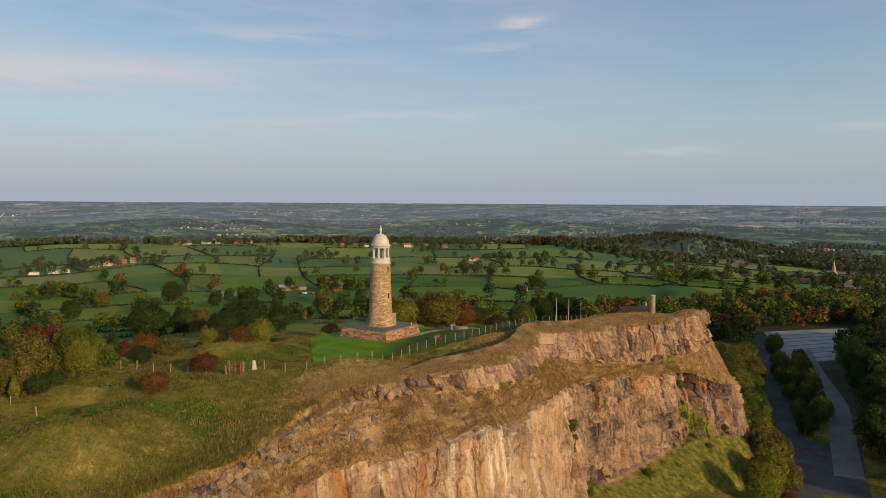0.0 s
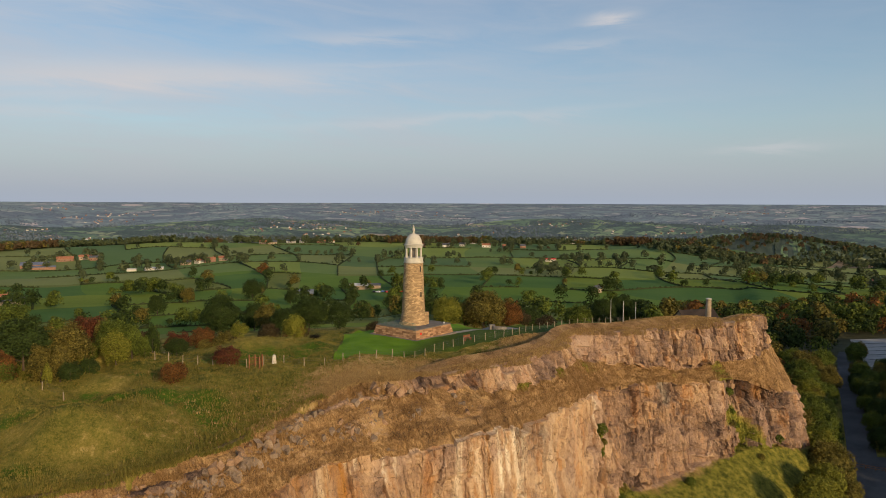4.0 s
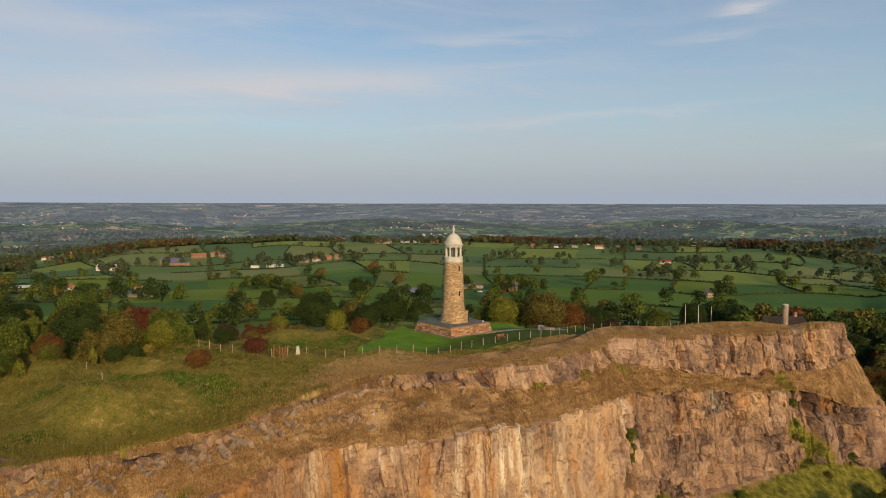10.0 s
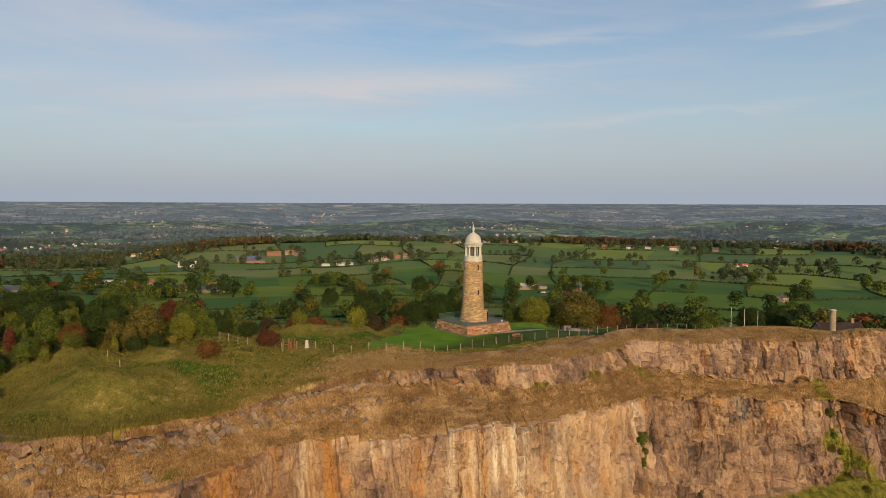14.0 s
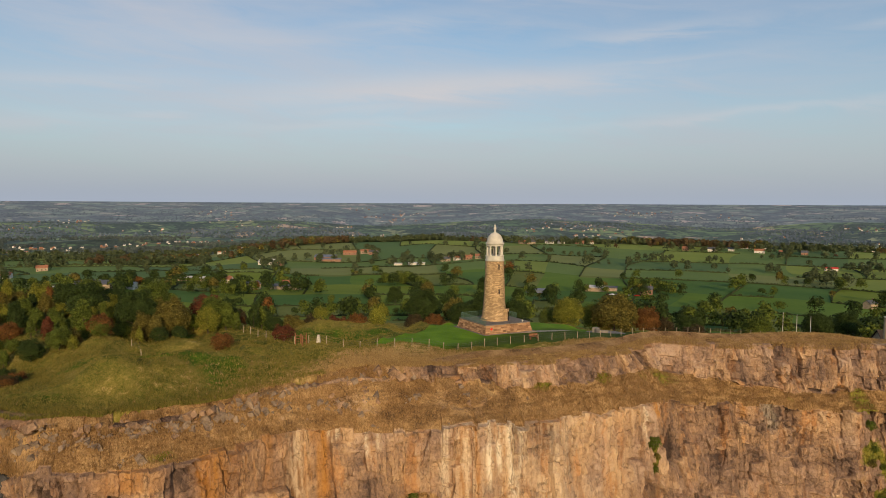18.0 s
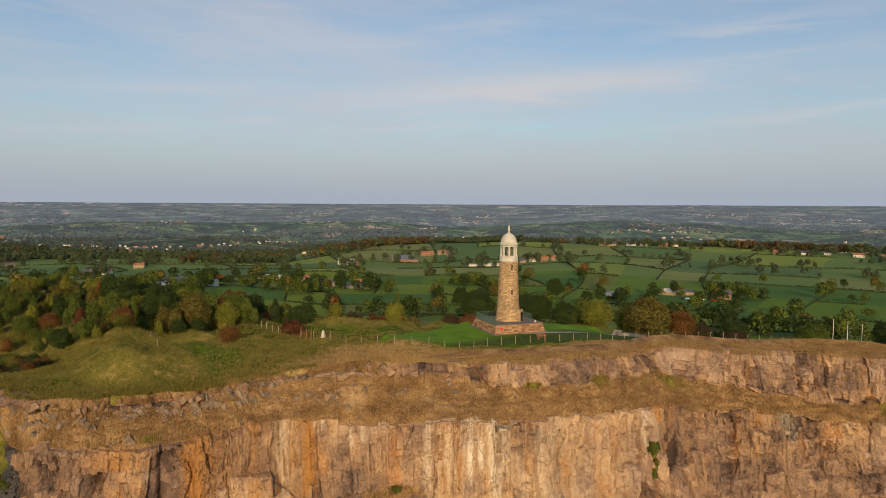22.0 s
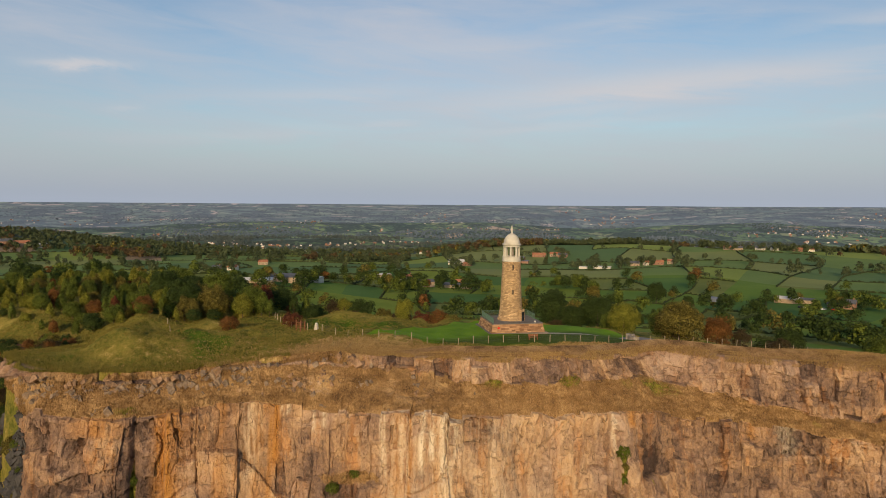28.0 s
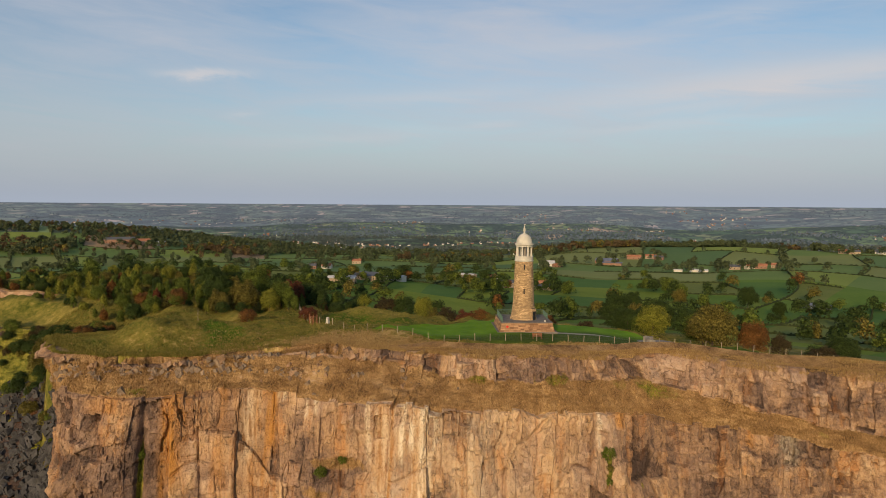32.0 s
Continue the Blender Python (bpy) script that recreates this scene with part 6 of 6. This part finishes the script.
def far_trees(name, pts, hs, kind, per, label, lobes=7):
    """Many distant trees in one mesh, each a lobed crown of leaf clumps."""
    pts, hs = np.array(pts), np.array(hs)
    n_ = len(pts)
    a_ = RNG.uniform(0, 2 * np.pi, (n_, lobes))
    up_ = RNG.uniform(0.22, 0.72, (n_, lobes))
    out_ = RNG.uniform(0.04, 0.24, (n_, lobes)) * (1.25 - up_)
    mid_ = np.stack([np.cos(a_) * out_, np.sin(a_) * out_, up_], -1)
    size_ = RNG.uniform(0.21, 0.33, (n_, lobes)) * (1.15 - 0.35 * up_)
    pick_ = RNG.integers(0, lobes, (n_, per))
    row_ = np.arange(n_)[:, None]
    d_ = RNG.normal(0, 1, (n_, per, 3))
    d_ /= np.linalg.norm(d_, axis=2)[..., None]
    d_[..., 2] = np.where(d_[..., 2] < -0.3, -d_[..., 2], d_[..., 2])
    girth = RNG.uniform(0.85, 1.25, (n_, 1, 1)) * np.array([1, 1, 0]) + np.array([0, 0, 1])
    c = (mid_[row_, pick_] + d_ * (size_[row_, pick_] * RNG.uniform(0.75, 1.05, (n_, per)))[..., None]) * girth
    c = pts[:, None, :] + c * hs[:, None, None]
    v, f = leaf_cards(c.reshape(-1, 3), d_.reshape(-1, 3), np.repeat(hs * (1.0 / math.sqrt(per)), per), RNG, 0.32)
    return tagged(new(name, mesh_np(name, v, f, [LEAF[kind]])), label, "trees", "", "stuff")


for k_, rows_ in VALLEY.items():
    rows_ = np.array(rows_)
    far_trees("valley_wood", rows_[:, :3], rows_[:, 3], k_, 420, "%s trees of the wood round the car park" % WORDS[k_])
tree_pts = np.array(tree_pts)
copse = []
for i in range(5000):
    a, r = RNG.uniform(radians(-42), radians(96)), np.exp(RNG.uniform(np.log(330), np.log(1400)))
    x, y = HUB[0] - r * math.sin(a), HUB[1] + r * math.cos(a)
    right = 1.0 if math.degrees(a) < 12 else 0.0
    if vnoise(np.array(x / 60.0), np.array(y / 60.0), 77) > 0.86 - 0.16 * right and not (x > 90 and y < 520):
        copse.append((x, y, ground_at(x, y)))
copse = np.array(copse[:900])
allp = np.vstack([tree_pts, copse, GARDEN])
hs = RNG.uniform(5.0, 13.0, len(allp)) * (1 + np.hypot(allp[:, 0], allp[:, 1]) / 4000)
pick_k = RNG.random(len(allp))
for k_, lo, hi in (("dark", 0, 0.55), ("green", 0.55, 0.92), ("olive", 0.92, 0.985), ("orange", 0.985, 1.0)):
    s_ = (pick_k >= lo) & (pick_k < hi) & (np.hypot(allp[:, 0], allp[:, 1]) < 720)
    far_trees("hedgerow_trees", allp[s_], hs[s_], k_, 420, "%s trees scattered along the field hedges" % WORDS[k_])
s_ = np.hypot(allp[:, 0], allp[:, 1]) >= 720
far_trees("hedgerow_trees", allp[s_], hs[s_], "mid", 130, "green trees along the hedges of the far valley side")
# the wooded brow of the middle distance
brow = {"mid": [], "rust": [], "olive": []}
for i in range(5200):
    a = RNG.uniform(radians(-40), radians(94))
    r = 1215 + 50 * math.sin(a * 5.0) + 40 * math.sin(a * 11 + 1) + RNG.normal(0, 42)
    dens = fbm(np.array(a * 9), np.array(r / 160), 3, 83)
    if dens > (0.47 if a < radians(44) else 0.60):
        x, y = HUB[0] - r * math.sin(a), HUB[1] + r * math.cos(a)
        tint_ = fbm(np.array(a * 14 + 5), np.array(r / 90), 2, 84) + RNG.normal(0, 0.06)
        brow["rust" if tint_ > 0.56 else "olive" if tint_ > 0.51 else "mid"].append((x, y, ground_at(x, y), RNG.uniform(7, 16)))
for i in range(520):
    x, y = 570 + RNG.normal(0, 130), 1440 + RNG.normal(0, 60)
    brow["mid" if RNG.random() < 0.7 else "rust"].append((x, y, ground_at(x, y), RNG.uniform(7, 13)))
for i in range(900):
    x, y = -1420 + RNG.normal(0, 260), 250 + RNG.normal(0, 170)
    if fbm(np.array(x / 130), np.array(y / 130), 3, 85) > 0.50:
        brow["mid" if RNG.random() < 0.6 else "rust"].append((x, y, ground_at(x, y), RNG.uniform(7, 13)))
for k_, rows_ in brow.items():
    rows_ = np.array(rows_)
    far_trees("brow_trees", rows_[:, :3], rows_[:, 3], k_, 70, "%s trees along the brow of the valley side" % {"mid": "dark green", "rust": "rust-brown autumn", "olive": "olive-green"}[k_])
woods = []
for i in range(60000):
    a, r = RNG.uniform(radians(-44), radians(98)), np.exp(RNG.uniform(np.log(1250), np.log(4600)))
    woods.append((a, r))
woods = np.array(woods)
wx, wy = HUB[0] - woods[:, 1] * np.sin(woods[:, 0]), HUB[1] + woods[:, 1] * np.cos(woods[:, 0])
keep = fbm(woods[:, 0] * 9, np.log(woods[:, 1]) * 14, 4, 81) > 0.50
wx, wy, wr_ = wx[keep], wy[keep], woods[keep, 1]
wz = land(wx, wy)
wh = RNG.uniform(6, 11, len(wx)) * np.interp(wr_, [1250, 2500, 3200, 4600], [1.0, 1.0, 0.8, 0.5])
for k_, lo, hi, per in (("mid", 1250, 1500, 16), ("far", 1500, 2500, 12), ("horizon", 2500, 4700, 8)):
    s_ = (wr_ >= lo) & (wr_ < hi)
    far_trees("distant_woods", np.c_[wx, wy, wz][s_], wh[s_], k_, per, "distant woods and hedges with haze in their leaf colour")

# distant houses: small gabled blocks in loose villages
dv, df, di, doff = [], [], [], 0
for cl in range(80):
    a, r = RNG.uniform(radians(-36), radians(92)), np.exp(RNG.uniform(np.log(1300), np.log(4300)))
    for i in range(int(RNG.integers(4, 16))):
        aa, rr2 = a + RNG.normal(0, 0.022), r * (1 + RNG.normal(0, 0.02))
        x, y = HUB[0] - rr2 * math.sin(aa), HUB[1] + rr2 * math.cos(aa)
        z = ground_at(x, y)
        s_ = 0.62
        w_, d2, h_ = RNG.uniform(8, 16) * s_, RNG.uniform(7, 9) * s_, RNG.uniform(4, 6) * s_
        t_ = RNG.uniform(0, 3.1)
        c_, sn = math.cos(t_), math.sin(t_)
        loc = [(-w_, -d2, -2), (w_, -d2, -2), (w_, d2, -2), (-w_, d2, -2), (-w_, -d2, h_), (w_, -d2, h_), (w_, d2, h_), (-w_, d2, h_), (-w_, 0, h_ * 1.75), (w_, 0, h_ * 1.75)]
        dv += [(x + (px_ * c_ - py_ * sn) / 2, y + (px_ * sn + py_ * c_) / 2, z + pz_) for px_, py_, pz_ in loc]
        df += [[doff + k for k in q] for q in ((0, 1, 5, 4), (1, 2, 6, 5), (2, 3, 7, 6), (3, 0, 4, 7), (4, 5, 9, 8), (6, 7, 8, 9), (5, 6, 9, 9), (7, 4, 8, 8))]
        di += [int(RNG.integers(0, 2))] * 4 + [2 + int(RNG.integers(0, 2))] * 2 + [0, 0]
        doff += 10
df = [q if q[2] != q[3] else [q[0], q[1], q[2], q[2]] for q in df]
me = bpy.data.meshes.new("distant_houses")
me.from_pydata(dv, [], [q[:3] if q[2] == q[3] else q for q in df])
for m_ in (WHITE, BRICK_H, SLATE, TILE):
    me.materials.append(m_)
me.polygons.foreach_set("material_index", np.array(di, np.int32))
me.update()
tagged(new("distant_houses", me), "scattered pale and brick houses of distant villages", "houses", "", "stuff")

# ---- grass tufts on the ridge and the ledge ----
GRASS_DRY = leafy("dry_grass_blades", (0.25, 0.158, 0.062), (0.47, 0.32, 0.14), 0.3)
GRASS_GREEN = leafy("green_grass_blades", (0.110, 0.108, 0.020), (0.27, 0.215, 0.050), 0.15)


GRASS_LEDGE = leafy("brown_ledge_grass_blades", (0.19, 0.112, 0.046), (0.37, 0.225, 0.095), 0.4)


def tufts(name, pts, tall, mat, label, blades=5):
    n_ = len(pts)
    base = np.repeat(pts, blades, 0) + np.c_[RNG.normal(0, 0.16, (n_ * blades, 2)), np.zeros(n_ * blades)]
    hgt = np.repeat(tall, blades) * RNG.uniform(0.5, 1.2, n_ * blades)
    a = RNG.uniform(0, np.pi, n_ * blades)
    w_ = 0.025 + 0.035 * RNG.random(n_ * blades)
    side_ = np.c_[np.cos(a) * w_, np.sin(a) * w_, np.zeros(len(a))]
    lean_ = np.c_[RNG.normal(0, 0.22, (len(a), 2)) * hgt[:, None], hgt]
    v = np.stack([base - side_, base + side_, base + lean_], 1).reshape(-1, 3)
    return tagged(new(name, mesh_np(name, v, np.arange(len(v)).reshape(-1, 3), [mat])), label, "grass", "", "stuff")


x, y = RNG.uniform(-75, 66, 300000), RNG.uniform(44, 185, 300000)
g_, zr_ = rim_gap(x, y)
ok = inside(x, y) & (g_ < 50) & (lawn_mask(x, y) < 0.1) & (RNG.random(len(x)) < np.exp(-g_ / 24))
x, y, g_ = x[ok], y[ok], g_[ok]
z = land(x, y)
is_dry = dry_at(x, y, g_) + RNG.normal(0, 0.12, len(x)) > 0.52
tall = 0.10 + 0.45 * fbm(x / 5, y / 5, 2, 88)
tufts("dry_grass", np.c_[x, y, z - 0.03][is_dry], tall[is_dry], GRASS_DRY, "tall dry golden grass along the cliff rim")
tufts("green_grass", np.c_[x, y, z - 0.03][~is_dry], tall[~is_dry] * 0.8, GRASS_GREEN, "tussocky green grass on the ridge")
cand = np.argwhere((tier > 0.55) & (tier < 1.12) & (ustat > 3.6) & (ustat < 8.5))
sel = cand[RNG.choice(len(cand), min(2200, len(cand)), replace=False)]
tufts("rim_grass", strip[sel[:, 0], sel[:, 1]] + (0, 0, 0.05), RNG.uniform(0.2, 0.5, len(sel)), GRASS_GREEN, "rough green grass along the low cliff rim", 6)
cand = np.argwhere((tier > 0.55) & (tier < 1.12) & (ustat > 7.5) & (ustat < 19) & (fbm(arc / 3, tier * 4, 3, 97) > 0.42))
sel = cand[RNG.choice(len(cand), min(7500, len(cand)), replace=False)]
tufts("rim_grass", strip[sel[:, 0], sel[:, 1]] + (0, 0, 0.05), RNG.uniform(0.18, 0.45, len(sel)), GRASS_DRY, "dry grass hanging over the cliff rim", 6)
cand = np.argwhere((turf_c > 0.62) & (tier > 0.2) & (tier < 3.0) & (ustat > 3.6) & (ustat < 19))
sel = cand[RNG.choice(len(cand), min(20000, len(cand)), replace=False)]
tufts("ledge_grass", strip[sel[:, 0], sel[:, 1]] - (0, 0, 0.05), np.full(len(sel), 0.32), GRASS_LEDGE, "dry brown grass on the quarry ledge", 4)

# ---- loose rock ----
def boulders(name, pts, sizes, mat, label):
    """Angular blocks: cut and squeezed boxes."""
    cube = np.array([(-1, -1, -1), (1, -1, -1), (1, 1, -1), (-1, 1, -1), (-1, -1, 1), (1, -1, 1), (1, 1, 1), (-1, 1, 1)], float) * 0.5
    quads = np.array([(0, 3, 2, 1), (4, 5, 6, 7), (0, 1, 5, 4), (1, 2, 6, 5), (2, 3, 7, 6), (3, 0, 4, 7)])
    n_ = len(pts)
    v = cube[None] * RNG.uniform(0.5, 1.2, (n_, 1, 3)) + RNG.normal(0, 0.11, (n_, 8, 3))
    a = RNG.uniform(0, 6.28, (n_, 3))
    for k, (i, j) in enumerate(((0, 1), (1, 2), (0, 2))):
        c_, s_ = np.cos(a[:, k] * (1 if k == 0 else 0.12))[:, None], np.sin(a[:, k] * (1 if k == 0 else 0.12))[:, None]
        vi, vj = v[..., i].copy(), v[..., j].copy()
        v[..., i], v[..., j] = vi * c_ - vj * s_, vi * s_ + vj * c_
    v = v * np.array(sizes)[:, None, None] + pts[:, None, :]
    f = (quads[None] + (np.arange(n_) * 8)[:, None, None]).reshape(-1, 4)
    return tagged(new(name, mesh_np(name, v.reshape(-1, 3), f, [mat])), label, "rocks", "", "stuff")


SCREE = mottled("grey_scree_stone", (0.020, 0.020, 0.022), (0.095, 0.090, 0.088), 0.6, 5.0)
OUTCROP = mottled("weathered_outcrop_stone", (0.105, 0.066, 0.042), (0.40, 0.255, 0.155), 0.9, 6.0, bump_by=0.8)
LOOSE = mottled("loose_limestone", (0.11, 0.08, 0.06), (0.34, 0.25, 0.17), 0.8, 5.0)
su, st_ = RNG.uniform(1.2, 4.15, 6000), RNG.uniform(2.75, 4.6, 6000)
sel = np.c_[np.searchsorted(tier[:, 0], st_), np.searchsorted(u, su)]
boulders("scree", strip[sel[:, 0], sel[:, 1]], 0.3 + 1.1 * RNG.random(len(sel)) ** 2.5, SCREE, "heap of dark angular quarry boulders")
cand = np.argwhere((tier > 1.9) & (tier < 2.95) & (ustat > 4.2) & (ustat < 11) & (fbm(arc / 6, tier * 5, 3, 99) > 0.55))
sel = cand[RNG.choice(len(cand), 420, replace=False)]
boulders("ledge_rocks", strip[sel[:, 0], sel[:, 1]], 0.12 + 0.75 * RNG.random(len(sel)) ** 3, LOOSE, "broken limestone blocks on the grassy ledge")
cr = random.Random(41)
for s_, tr_, count, big in ((8.55, 2.45, 16, 1.3), (8.9, 2.2, 12, 1.1), (9.35, 1.6, 18, 1.6), (9.05, 1.5, 10, 1.2), (8.2, 1.7, 14, 1.3), (7.7, 1.8, 14, 1.2), (7.3, 2.1, 16, 1.3), (6.9, 1.9, 12, 1.2), (6.5, 2.2, 12, 1.2), (6.1, 2.0, 14, 1.3), (5.6, 1.8, 12, 1.2), (5.1, 1.9, 12, 1.3), (9.8, 1.9, 12, 1.3), (8.0, 2.6, 8, 0.9), (10.3, 2.2, 8, 1.0)):
    spots_, big_ = [], []
    for k in range(count // 2):
        i = int(np.argmin(np.abs(tier[:, 0] - np.clip(tr_ + cr.gauss(0, 0.16), 1.05, 2.9))))
        j = int(np.argmin(np.abs(u - (s_ + cr.gauss(0, 0.07)))))
        size_k = big * 0.8 * cr.uniform(0.3, 1.0)
        spots_.append(strip[i, j] - (0, 0, 0.28 * size_k))
        big_.append(size_k)
    boulders("rock_cluster", np.array(spots_), np.array(big_), OUTCROP, "cluster of weathered pinkish limestone blocks in the turf")
for s_, tr_ in ((12.70, 3.28), (12.72, 3.36), (12.74, 3.46), (9.1, 3.5), (9.35, 3.42), (6.34, 3.4), (6.34, 3.55), (6.33, 3.7), (16.55, 3.2), (16.6, 3.45), (16.5, 3.6), (16.75, 3.7), (13.6, 3.95), (13.8, 3.92), (14.0, 3.96), (13.4, 3.93), (11.75, 3.75), (4.02, 3.2), (4.0, 3.4), (4.05, 3.6), (3.6, 3.2), (3.3, 2.2), (2.7, 2.0), (17.4, 3.9), (17.8, 4.02), (16.9, 4.1), (15.4, 4.1)):
    i, j = int(np.argmin(np.abs(tier[:, 0] - tr_))), int(np.argmin(np.abs(u - s_)))
    p = strip[i, j]
    o = tree(float(p[0]), float(p[1]), 1.1 + 1.0 * ((s_ * 7) % 1), "olive" if int(s_ * 100) % 3 == 0 else "green", "bush", "small green shrub rooted in the quarry face", group="shrubs on the quarry face")
    o.location.z = float(p[2]) - 0.3

# scrub on the slope beyond the corner of the face
sr = random.Random(31)
for i in range(240):
    s_, tr_ = sr.uniform(0.6, 3.75), sr.uniform(1.05, 3.3) - (0.5 if i % 3 == 0 else 0)
    if tr_ < 1.05 or (s_ > 3.3 and tr_ < 2.2):
        continue
    i_, j_ = int(np.argmin(np.abs(tier[:, 0] - tr_))), int(np.argmin(np.abs(u - s_)))
    p = strip[i_, j_]
    o = tree(float(p[0]), float(p[1]), sr.uniform(1.3, 3.2), sr.choice(("green", "dark", "olive", "plum", "dark", "orange")), "bush", "low scrub bush on the grassy quarry slope", group="scrub on the quarry slope")
    o.location.z = float(p[2]) - 0.25


def outcrop(p0, p1, high_, label):
    """A short weathered rock step in the turf."""
    p0, p1 = np.array(p0, float), np.array(p1, float)
    ln = np.linalg.norm(p1 - p0)
    t_, v_ = np.meshgrid(np.linspace(0, 1, int(ln / 0.25)), np.linspace(0, 1, 22))
    nx, ny = (p1 - p0)[1] / ln, -(p1 - p0)[0] / ln
    b_, l_, _ = blocks(t_ * ln, v_ * high_ + 40, 1.6, 1.2, 171)
    out_ = -1.6 * v_**6 + 0.9 * (1 - v_) + (b_ - 0.5) * 0.7 + (fbm(t_ * ln / 3, v_ * 3, 3, 172) - 0.5) * 1.4
    x_, y_ = p0[0] + (p1 - p0)[0] * t_ + nx * out_, p0[1] + (p1 - p0)[1] * t_ + ny * out_
    g0 = land(x_, y_)
    z_ = g0.min() - 0.4 + v_ * (high_ + 0.4) * (0.75 + 0.4 * fbm(t_ * ln / 4, 0 * t_, 2, 173)) * np.sin(np.pi * np.clip(t_ * 0.94 + 0.03, 0, 1)) ** 0.4
    zero = np.zeros(t_.size)
    me_ = mesh_np("outcrop", np.stack([x_, y_, z_], -1).reshape(-1, 3), grid_faces(*t_.shape), [ROCK], None, {"turf": (smooth(0.86, 0.97, v_) * 0.9).ravel(), "lush": zero, "tone": b_.ravel(), "pale": zero, "amber": zero + 0.2})
    return tagged(new("rock_outcrop", me_), label, "rock face")


outcrop((-104, 36), (-90, 56), 3.6, "weathered pinkish limestone step in the rough turf")

# ---- the squared stones of the plinth ----
block_meshes = []
for k in range(3):
    bm = box(bmesh.new(), (1.0, 0.2, 0.29), (0, 0, -0.145), 0.0, 1.0, 0.02 + 0.008 * k)
    me = bpy.data.meshes.new("stone")
    bm.to_mesh(me)
    bm.free()
    me.materials.append(BLOCK_STONE)
    block_meshes.append(me)
pr = random.Random(5)
for k in range(4):
    for row in range(5):
        zc = 0.13 + 0.312 * row
        half = side / 2 - 0.42 * zc / 1.62
        x0 = -half + (0.12 if row % 2 else 0.0)
        while x0 < half - 0.35:
            w_ = min(pr.uniform(0.6, 1.05), half - x0)
            o = new("stone", block_meshes[pr.randrange(3)])
            o.parent = plinth
            o.matrix_local = Matrix.Rotation(math.pi / 2 * k, 4, "Z") @ Matrix.Translation((x0 + w_ / 2, -(half - 0.075 + pr.uniform(-0.012, 0.012)), zc)) @ Matrix.Rotation(-0.254, 4, "X") @ Matrix.Diagonal((w_ - 0.03, 1, 1, 1))
            x0 += w_
